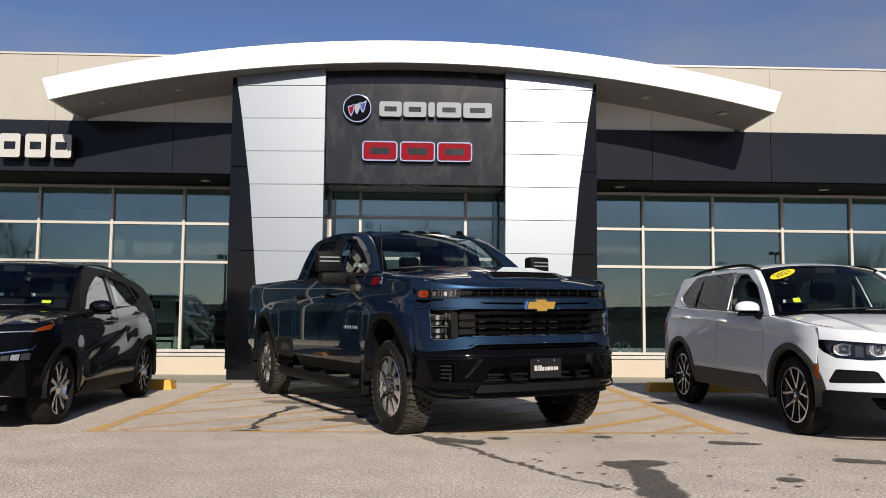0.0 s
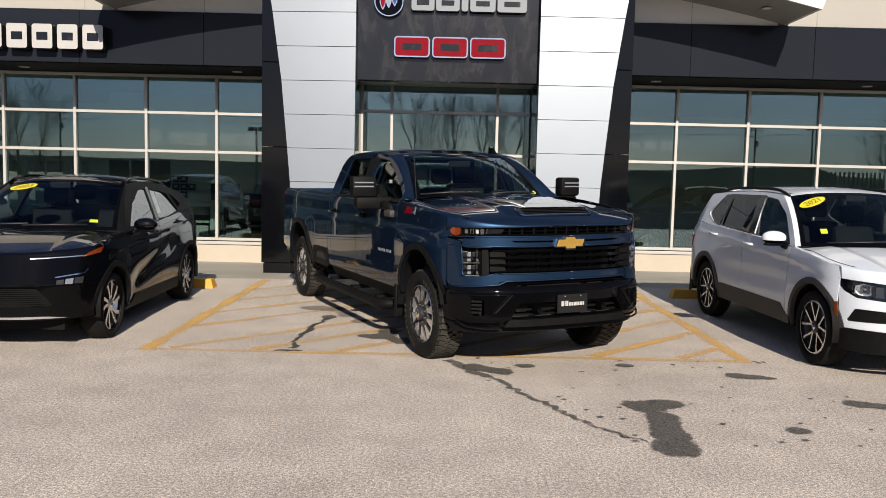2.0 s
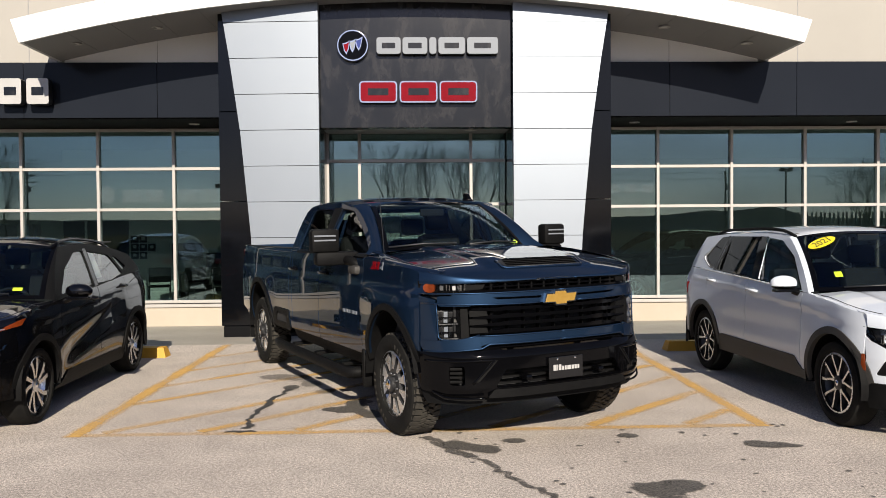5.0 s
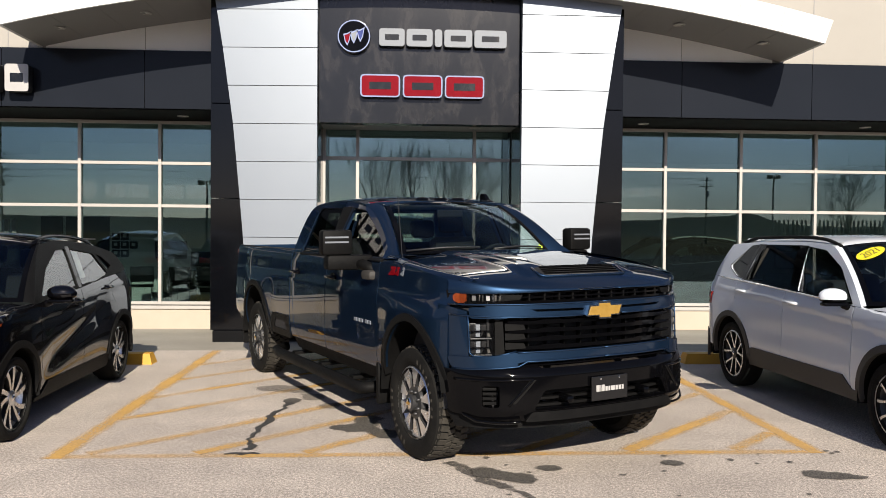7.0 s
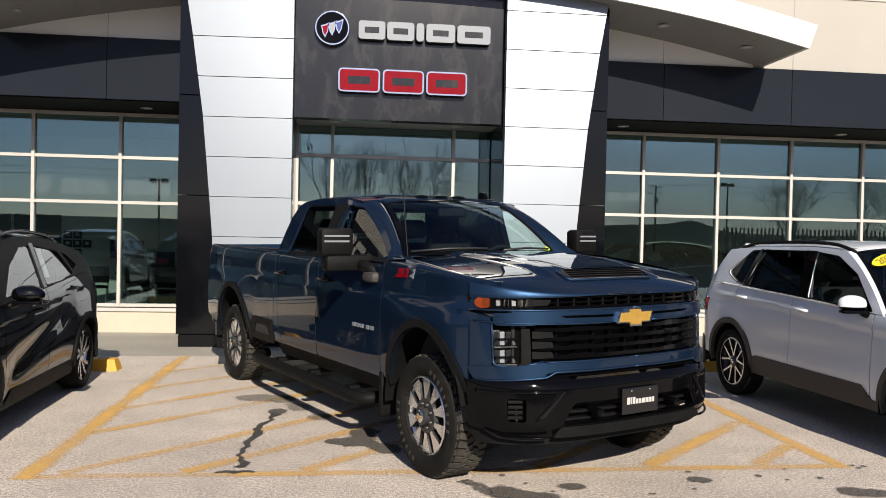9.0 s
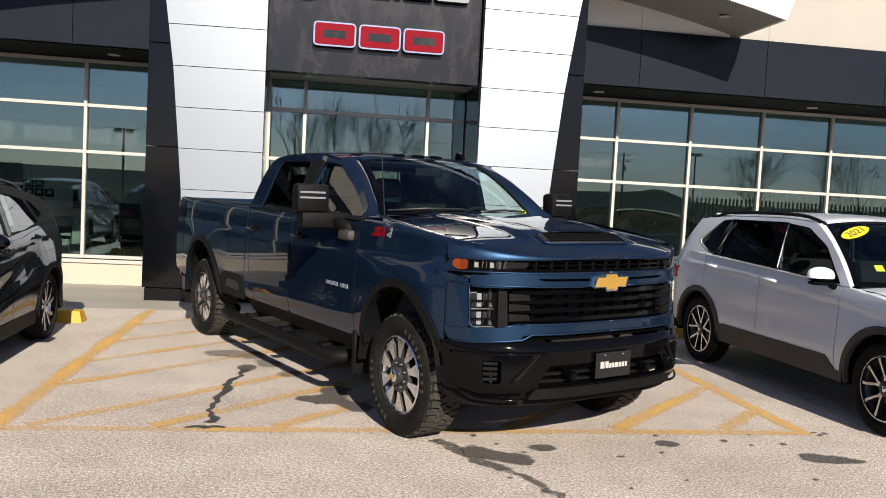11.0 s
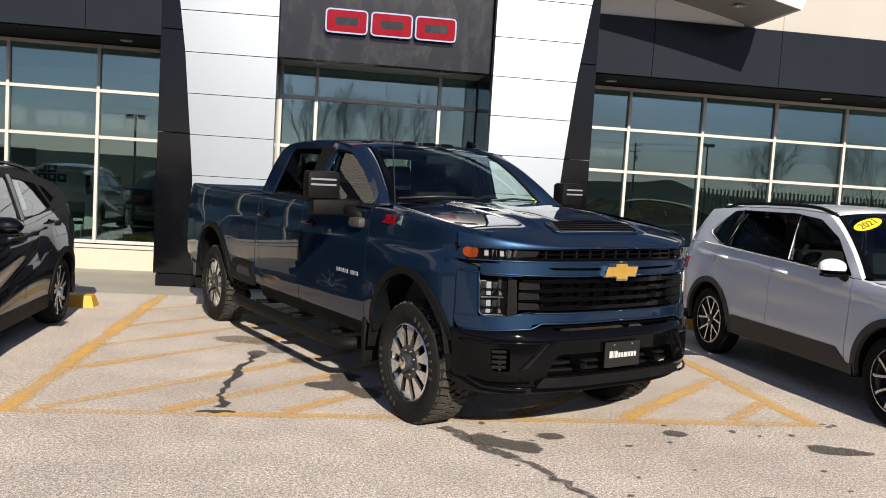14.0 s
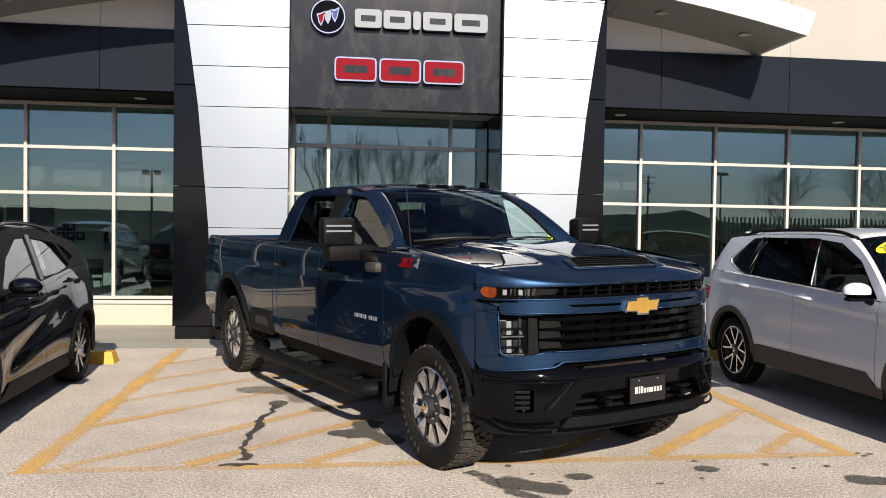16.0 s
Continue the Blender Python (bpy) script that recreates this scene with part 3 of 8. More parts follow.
for side in (-1, 1):
    t = tagged(new("wall_portal_left" if side < 0 else "wall_portal_right"), "flared portal pylon clad in white metal panels", "pylon", kind="structure")
    Geo().box(*sorted((side * 1.56, side * 2.5)), FACE_Y + 0.165, WALL_Y + 0.4, -0.06, 5.5).make("core", M_SHADOWGAP, t)
    zs = [0.14, 0.42] + [0.99 + 0.57 * i for i in range(8)] + [5.5]
    for za, zb in zip(zs, zs[1:]):
        a, b = za + 0.008, zb - 0.008
        pl = [(side * 1.55, a), (side * outer(a), a), (side * outer(b), b), (side * 1.55, b)]
        lean = lambda x: FACE_Y + (0.065 * (abs(x) - 1.55) if side < 0 else 0.0)
        o = Geo().add([(x, lean(x), z) for x, z in pl] + [(x, FACE_Y + 0.16, z) for x, z in pl], [(0, 1, 2, 3), (7, 6, 5, 4)] + [(i, i + 4, (i + 1) % 4 + 4, (i + 1) % 4) for i in range(4)]).make("panel", M_WHITE, t)
        rb = [(side * 1.55, lean(1.55)), (side * outer(zb), lean(outer(zb)))]
        Geo().prism([(rb[0][0], rb[0][1] - 0.012), (rb[1][0], rb[1][1] - 0.012), (rb[1][0], FACE_Y + 0.15), (rb[0][0], FACE_Y + 0.15)], zb + 0.0002, zb + 0.0074, "z").make("rib", M_WHITE, t)
    Geo().box(*sorted((side * 1.552, side * 1.62)), FACE_Y + 0.17, WALL_Y - 0.07, -0.05, 5.4).make("return", M_PIER, t)
    p = tagged(new("wall_pier_left" if side < 0 else "wall_pier_right"), "glossy black clad pier beside the white pylon", "pier", kind="structure")
    for za, zb in ((0.14, 2.135), (2.145, 3.57), (3.58, 5.45)):
        Geo().box(*sorted((side * 2.3, side * 3.16)), FACE_Y + 0.166, WIN_Y + 0.2 if zb < 3.6 else WALL_Y - 0.065, za, zb, 0.005).make("panel", M_PIER, p)
    Geo().box(*sorted((side * 2.3, side * 3.11)), FACE_Y + 0.09, WIN_Y + 0.2, -0.12, 0.139).make("plinth", M_PIER, p)
tagged(Geo().box(-1.545, 1.545, 14.07, 14.3, 3.315, 5.5, 0.004).make("sign_panel", M_SHEENPANEL), "polished dark cladding panel with painted reflections behind the signs", "cladding", kind="structure")
tagged(Geo().box(-1.54, 1.54, 14.31, WALL_Y + 0.1, 3.33, 3.338).make("ceiling_entrance", M_SOFFIT), "grey metal soffit over the entrance windows", "ceiling", kind="structure")
for x in (-0.95, 0.9):
    t = thing("downlight", "small round recessed downlight over the entrance", "downlight", pose(x, 14.5, 3.328), group="soffit downlights")
    Geo().lathe([(0.06, 0), (0.095, 0), (0.095, -0.012), (0.07, -0.012), (0.06, 0)], 20, pose(0, 0, 0, 90)).make("ring", M_FRAME, t, smooth=True, edge=30)
    Geo().lathe([(0.0, 0.001), (0.062, 0.001), (0.062, -0.003), (0.0, -0.003)], 20, pose(0, 0, 0, 90)).make("lens", M_LAMP, t)

# arched canopy
R, CX = 25.3, 0.03
A0 = math.asin(6.08 / R)
can = tagged(new("canopy"), "long arched white metal canopy over the entrance", "canopy", kind="structure")
n = 18
arc = lambda a, top: (CX + (R + top) * math.sin(a), 5.33 - R + (R + top) * math.cos(a))
for i in range(n):
    a, b = -A0 + 2 * A0 * i / n, -A0 + 2 * A0 * (i + 1) / n
    a, b = a + 0.00008, b - 0.00008
    sub = [a + (b - a) * j / 3 for j in range(4)]
    o = [arc(s, 0) for s in sub] + [arc(s, 0.375) for s in reversed(sub)]
    Geo().prism(o, 13.62, 13.66).make("panel", M_CANOPY, can)
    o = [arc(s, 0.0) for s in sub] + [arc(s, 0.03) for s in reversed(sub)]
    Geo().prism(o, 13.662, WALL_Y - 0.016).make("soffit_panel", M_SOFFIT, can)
cuts = [-A0] + [-A0 + 2 * A0 * (i + 0.5) / n for i in range(n)] + [A0]
for a, b in zip(cuts, cuts[1:]):
    sub = [a + (b - a) * j / 3 for j in range(4)]
    o = [arc(s, 0.34) for s in sub] + [arc(s, 0.37) for s in reversed(sub)]
    Geo().prism(o, 13.662, WALL_Y - 0.003).make("roof_sheet", M_CANOPY, can)
# added pale panels between fascia and canopy: bounced light put into the wall's colour
back = tagged(new("wall_backing"), "added pale wall panels standing in for bounced light under the canopy", "wall panel", kind="structure")
for x0, x1 in ((-6.0, -4.435), (-4.425, -3.1), (3.1, 4.425), (4.435, 6.0)):
    xs = [x0 + (x1 - x0) * j / 6 for j in range(7)]
    top = [(x, 5.33 - R + math.sqrt(R * R - (x - CX) ** 2) + 0.02) for x in xs]
    Geo().prism([(x0, 4.562), (x1, 4.562)] + list(reversed(top)), WALL_Y - 0.014, WALL_Y - 0.004).make("panel", M_BOUNCEWALL, back)
for s in (-1, 1):
    o = [arc(s * A0, 0), arc(s * (A0 + 0.0016), 0), arc(s * (A0 + 0.003), 0.375), arc(s * A0, 0.375)]
    Geo().prism(o, 13.62, WALL_Y - 0.003).make("end_cap", M_CANOPY, can)
for x in (-5.5, -4.2, 4.12, 5.5):
    t = thing("downlight", "small round downlight in the canopy soffit", "downlight", pose(x, 14.3, 5.33 - R + math.sqrt(R * R - x * x) - 0.004), group="canopy downlights")
    Geo().lathe([(0.06, 0), (0.095, 0), (0.095, -0.012), (0.07, -0.012), (0.06, 0)], 20, pose(0, 0, 0, 90)).make("ring", M_FRAME, t, smooth=True, edge=30)
    Geo().lathe([(0.0, 0.001), (0.062, 0.001), (0.062, -0.003), (0.0, -0.003)], 20, pose(0, 0, 0, 90)).make("lens", M_LAMP, t)

# rest of the building
tagged(Geo().box(-26, 26, WIN_Y + 0.2, 24, -0.2, -0.02).make("floor", M_INFLOOR), "dark grey showroom floor", "floor", kind="structure")
tagged(Geo().box(-26, 26, WIN_Y + 0.26, 24, 3.62, 3.75).make("ceiling", M_CEIL), "white showroom ceiling", "ceiling", kind="structure")
wb_ = tagged(new("wall_back"), "pale showroom back wall with small windows", "wall", kind="structure")
holes = [(-13.5, -12.45), (-12.25, -11.1), (-10.9, -10.45), (-9.75, -9.3)]
Geo().box(-26, -1.35, 24, 24.3, 1.9, 5.6).box(0.45, 26, 24, 24.3, 1.9, 5.6).box(-1.35, 0.45, 24, 24.3, 2.5, 5.6).make("upper_wall", M_INWALL, wb_)
Geo().box(-26, -1.35, 24, 24.3, -0.2, 0.75).box(0.45, 26, 24, 24.3, -0.2, 0.75).make("lower_wall", M_INWALL, wb_)
# added glazed opening; daylight through it brightens the view through the truck's cab
added_door = tagged(new("door_3"), "added glazed opening that lets daylight show through the truck cab", "door", kind="structure")
for x in (-1.35, -0.48, 0.39):
    Geo().box(x, x + 0.06, 24.1, 24.2, -0.2, 2.5).make("door_frame", M_FRAME, added_door)
for x in (-1.29, -0.42):
    Geo().box(x, x + 0.81, 24.1, 24.2, 2.40, 2.5).make("head_rail", M_FRAME, added_door)
    Geo().box(x, x + 0.81, 24.145, 24.151, -0.1, 2.40).make("pane", M_CLEARPANE, added_door)
for a, c in zip([-26] + [h[1] for h in holes] + [0.45], [h[0] for h in holes] + [-1.35, 26]):
    Geo().box(a, c, 24, 24.3, 0.75, 1.9).make("pier", M_INWALL, wb_)
for a, c in holes:
    Geo().box(a, c, 24.14, 24.152, 0.75, 1.9).make("pane", M_CLEARPANE, wb_)
    Geo().box((a + c) / 2 - 0.02, (a + c) / 2 + 0.02, 24.1, 24.2, 0.75, 1.9).make("window_bar", M_FRAME, wb_)
for x in (-26.3, 26):
    tagged(Geo().box(x, x + 0.3, WALL_Y, 24.3, -0.2, 5.80).make("wall_end", M_STUCCO), "cream stucco end wall", "wall", kind="structure")
tagged(Geo().box(-26, 26, WALL_Y + 0.3, 24.3, 5.4, 5.6).make("roof", M_SOFFIT), "flat grey roof behind the parapet", "roof", kind="structure")
for s in (-1, 1):
    tagged(Geo().box(*sorted((s * 1.62, s * 3.0)), WIN_Y + 0.2, WIN_Y + 0.35, -0.1, 3.6).make("wall_lobby", M_INWALL), "pale lobby wall behind the pylon", "wall", kind="structure")

# ---- vehicle tools ----
from mathutils.geometry import delaunay_2d_cdt

def metallic_paint(name, base, metal, rough, flake=0.15, coat_ior=1.42, edge=(1, 1, 1)):
    mt, n, l, p = material(name)
    tc, no, mr = n.new("ShaderNodeTexCoord"), n.new("ShaderNodeTexNoise"), n.new("ShaderNodeMixRGB")
    no.inputs["Scale"].default_value, no.inputs["Detail"].default_value = 900, 2
    l.new(tc.outputs["Object"], no.inputs["Vector"])
    mr.inputs[1].default_value, mr.inputs[2].default_value = (*[c * (1 - flake) for c in base], 1), (*[c * (1 + flake) for c in base], 1)
    l.new(no.outputs[0], mr.inputs[0])
    l.new(mr.outputs[0], p.inputs["Base Color"])
    # a film of dust dulls the clear coat here and there
    nd, rd = n.new("ShaderNodeTexNoise"), n.new("ShaderNodeMapRange")
    nd.inputs["Scale"].default_value, nd.inputs["Detail"].default_value = 2.5, 6
    rd.inputs["From Min"].default_value, rd.inputs["From Max"].default_value = 0.4, 0.75
    rd.inputs["To Min"].default_value, rd.inputs["To Max"].default_value = 0.0, 0.025
    l.new(tc.outputs["Object"], nd.inputs["Vector"])
    l.new(nd.outputs[0], rd.inputs["Value"])
    l.new(rd.outputs[0], p.inputs["Coat Roughness"])
    p.inputs["Metallic"].default_value, p.inputs["Roughness"].default_value = metal, rough
    p.inputs["Coat Weight"].default_value = 1.0
    p.inputs["Specular IOR Level"].default_value = 0.03
    p.inputs["Coat IOR"].default_value = coat_ior
    p.inputs["Specular Tint"].default_value = (*edge, 1)
    return mt


M_PAINT_BLUE = metallic_paint("deep blue metallic paint", (0.0185, 0.0410, 0.0840), 0.9, 0.44, 0.2, 1.30, (0.10, 0.14, 0.22))
M_PAINT_WHITE = metallic_paint("white car paint", (0.545, 0.580, 0.630), 0.0, 0.4, 0.01, 1.36)
M_PAINT_SILVER = metallic_paint("silver car paint", (0.20, 0.205, 0.21), 0.5, 0.4, 0.1)
M_PAINT_BLACK = metallic_paint("black car paint", (0.0012, 0.0012, 0.0018), 0.0, 0.35, 0.15, 1.48)
M_GLOSSBLACK = surface("gloss black trim", (0.0014, 0.0014, 0.0018), (0.002, 0.002, 0.0025), 4, (0.04, 0.08), ior=1.24)
M_TRIM = surface("grained black cladding", (0.0036, 0.0036, 0.0038), (0.0056, 0.0055, 0.0055), 12, (0.5, 0.65), bump=0.15, bscale=350, ior=1.19)
M_TRIMGREY = surface("dusty grey cladding", (0.0255, 0.02325, 0.021), (0.0345, 0.0315, 0.0285), 5, (0.6, 0.75), bump=0.15, bscale=350)
M_RUBBER = surface("tyre rubber", (0.006, 0.006, 0.006), (0.012, 0.0115, 0.0105), 10, (0.75, 0.9), bump=0.3, bscale=160, ior=1.2)
M_TREAD = surface("dusty tyre tread", (0.028, 0.026, 0.022), (0.048, 0.043, 0.036), 14, (0.85, 0.95), bump=0.3, bscale=160, ior=1.3)
M_ALLOY = surface("machined alloy", (0.64, 0.645, 0.66), (0.72, 0.725, 0.74), 12, (0.22, 0.34), metal=0.9)
M_ALLOYDARK = surface("dark painted alloy", (0.02625, 0.02625, 0.02775), (0.0375, 0.0375, 0.039), 12, (0.3, 0.45), metal=0.3)
M_STEEL = surface("brake steel", (0.10, 0.095, 0.09), (0.15, 0.14, 0.13), 20, (0.55, 0.7), metal=0.4)
M_CARGLASS = glazing("car window glass", (0.78, 0.86, 0.82), 0.02, 1.5)
M_PRIVACY = glazing("dark privacy glass", (0.10, 0.11, 0.11), 0.004, 1.36)
M_SCREEN = glazing("windscreen glass", (0.68, 0.79, 0.77), 0.042, 1.13, shine=(0.60, 0.80, 1.0))
M_LENS = glazing("clear lamp lens", (0.9, 0.9, 0.9), 0.03, 1.5)
M_AMBER = surface("amber lens", (0.15, 0.024, 0.004), (0.20, 0.036, 0.006), 20, (0.15, 0.25), coat=0.5)
M_REDLENS = surface("red tail lens", (0.24, 0.009, 0.009), None, 20, (0.12, 0.2), coat=0.5)
M_REFLECT = surface("lamp reflector", (0.70, 0.71, 0.72), (0.78, 0.79, 0.80), 14, (0.08, 0.2), metal=1.0)
M_GOLD = surface("gold badge enamel", (0.465, 0.27, 0.0525), (0.525, 0.3225, 0.075), 30, (0.2, 0.3), metal=0.5, coat=0.4)
M_CLOTH = surface("black seat cloth", (0.009, 0.009, 0.010), (0.014, 0.014, 0.015), 14, (0.85, 0.95), bump=0.2, bscale=300, ior=1.12)
M_DASH = surface("dark dash plastic", (0.008, 0.008, 0.009), (0.012, 0.012, 0.013), 12, (0.55, 0.7), bump=0.2, bscale=200, ior=1.18)
M_LIGHTGREY = surface("light grey cabin trim", (0.315, 0.3075, 0.2925), (0.36, 0.3525, 0.3375), 4, (0.7, 0.85))
M_SEATGREY = surface("grey seat cloth", (0.075, 0.073, 0.068), (0.10, 0.097, 0.09), 8, (0.85, 0.95), bump=0.2, bscale=300)
M_PLATE = surface("black dealer plate", (0.006, 0.006, 0.00675), None, 12, (0.25, 0.35))
M_PAPER = surface("white print", (0.585, 0.585, 0.57), None, 12, (0.5, 0.6))
M_YSTICK = surface("yellow vinyl sticker", (0.6, 0.495, 0.015), (0.63, 0.525, 0.0225), 12, (0.35, 0.45))
M_LIME = surface("lime sticker", (0.4125, 0.54, 0.03), None, 12, (0.4, 0.5))
M_INK = surface("dark ink", (0.045, 0.04125, 0.0225), None, 12, (0.5, 0.6))
M_LED = surface("white marker lens", (0.17, 0.18, 0.20), None, 12, (0.15, 0.25))


def curve(*pts):
    """A smooth line through (x, y) pairs, as a function."""
    xs, ys = [p[0] for p in pts], [p[1] for p in pts]
    n = len(xs)
    d = [(ys[i + 1] - ys[i]) / (xs[i + 1] - xs[i]) for i in range(n - 1)]
    m = [d[0]] + [0 if d[i - 1] * d[i] <= 0 else 2 * d[i - 1] * d[i] / (d[i - 1] + d[i]) for i in range(1, n - 1)] + [d[-1]]

    def at(x):
        if x <= xs[0]:
            return ys[0]
        if x >= xs[-1]:
            return ys[-1]
        i = max(j for j in range(n - 1) if xs[j] <= x)
        h = xs[i + 1] - xs[i]
        t = (x - xs[i]) / h
        return ys[i] * (1 + 2 * t) * (1 - t) ** 2 + m[i] * h * t * (1 - t) ** 2 + ys[i + 1] * t * t * (3 - 2 * t) + m[i + 1] * h * t * t * (t - 1)
    return at


def arch(cx, cz, rx, rz, a0, a1, n=18):
    """Points of an ellipse from angle a0 to a1, in degrees."""
    return [(cx + rx * math.cos(radians(a0 + (a1 - a0) * i / n)), cz + rz * math.sin(radians(a0 + (a1 - a0) * i / n))) for i in range(n + 1)]


def ring(cx, cz, rx, rz, n=28):
    return arch(cx, cz, rx, rz, 0, 360 - 360 / n, n - 1)


def rounded(pts, r=0.03, k=4):
    """A polygon with its corners rounded."""
    out, n = [], len(pts)
    for i in range(n):
        p, a, b = Vector(pts[i]), Vector(pts[i - 1]), Vector(pts[(i + 1) % n])
        u, v = a - p, b - p
        q = min(r, u.length * 0.45, v.length * 0.45)
        s, e = p + u.normalized() * q, p + v.normalized() * q
        for j in range(k + 1):
            t = j / k
            c = s * (1 - t) ** 2 + p * 2 * t * (1 - t) + e * t * t
            out.append((c.x, c.y))
    return out


def inside(p, poly):
    hit = False
    for i in range(len(poly)):
        (xa, ya), (xb, yb) = poly[i - 1], poly[i]
        if (ya > p.y) != (yb > p.y) and p.x < xa + (p.y - ya) * (xb - xa) / (yb - ya):
            hit = not hit
    return hit


def sheet(name, mt, parent, f, loops, step=0.05, thick=0.018, centre=(-2, 0, 0.8), label="", lift=0.0):
    """A skin: outlines in two coordinates (the first outer, the rest holes), bent into space by f, with a folded-in rim."""
    P, E = [], []
    for lp in loops:
        s0 = len(P)
        for i in range(len(lp)):
            a, b = Vector(lp[i]), Vector(lp[(i + 1) % len(lp)])
            m = max(1, int(math.ceil((b - a).length / step)))
            P += [a.lerp(b, j / m) for j in range(m)]
        E += [(s0 + i, s0 + (i + 1) % (len(P) - s0)) for i in range(len(P) - s0)]
    B = np.array([(p.x, p.y) for p in P])
    lo, hi = B.min(0), B.max(0)
    nx, ny = max(1, int((hi[0] - lo[0]) / step)), max(1, int((hi[1] - lo[1]) / step))
    for i in range(1, nx):
        for j in range(1, ny):
            q = np.array((lo[0] + (hi[0] - lo[0]) * i / nx, lo[1] + (hi[1] - lo[1]) * j / ny))
            if ((B - q) ** 2).sum(1).min() > (0.5 * step) ** 2:
                P.append(Vector(q))
    vs, es, fs = delaunay_2d_cdt(P, E, [], 1, 1e-6)[:3]
    fs = [q for q in fs if not any(inside(sum((vs[i] for i in q), Vector((0, 0))) / len(q), lp) for lp in loops[1:])]
    C, h = Vector(centre), 0.004
    pos, nor = [], []
    for p in vs:
        c = Vector(f(p.x, p.y))
        du, dv = Vector(f(p.x + h, p.y)) - Vector(f(p.x - h, p.y)), Vector(f(p.x, p.y + h)) - Vector(f(p.x, p.y - h))
        nn = du.cross(dv).normalized()
        if nn.dot(c - C) < 0:
            nn = -nn
        pos.append(c + nn * lift)
        nor.append(nn)
    count, faces, ln = {}, [], []
    for q in fs:
        q = list(q)
        fn = (pos[q[1]] - pos[q[0]]).cross(pos[q[2]] - pos[q[0]])
        if fn.dot(nor[q[0]]) < 0:
            q.reverse()
        faces.append(q)
        ln += [nor[i] for i in q]
        for i in range(len(q)):
            e = (q[i], q[(i + 1) % len(q)])
            k = tuple(sorted(e))
            count[k] = None if k in count else e
    v = list(pos)
    if thick > 0:
        for e in [e for e in count.values() if e]:
            a, b = e
            o = len(v)
            v += [pos[a], pos[b], pos[b] - nor[b] * thick, pos[a] - nor[a] * thick]
            faces.append([o + 1, o, o + 3, o + 2])
            fn = (pos[a] - pos[b]).cross(-nor[a]).normalized()
            ln += [fn] * 4
    me = bpy.data.meshes.new(name)
    me.from_pydata(v, [], faces)
    me.polygons.foreach_set("use_smooth", [True] * len(me.polygons))
    me.normals_split_custom_set([tuple(x) for x in ln])
    me.materials.append(mt)
    ob = new(name, me)
    ob.parent = parent
    return tagged(ob, label)


def strip(name, mt, parent, A, Bp, label="", mid=None, smooth=True):
    """A skin stretched between two lines of points."""
    n = len(A)
    rows = [A] + ([mid] if mid else []) + [Bp]
    g = Geo().add([p for r in rows for p in r], [(k * n + i, k * n + i + 1, (k + 1) * n + i + 1, (k + 1) * n + i) for k in range(len(rows) - 1) for i in range(n - 1)])
    return g.make(name, mt, parent, label, smooth=smooth)


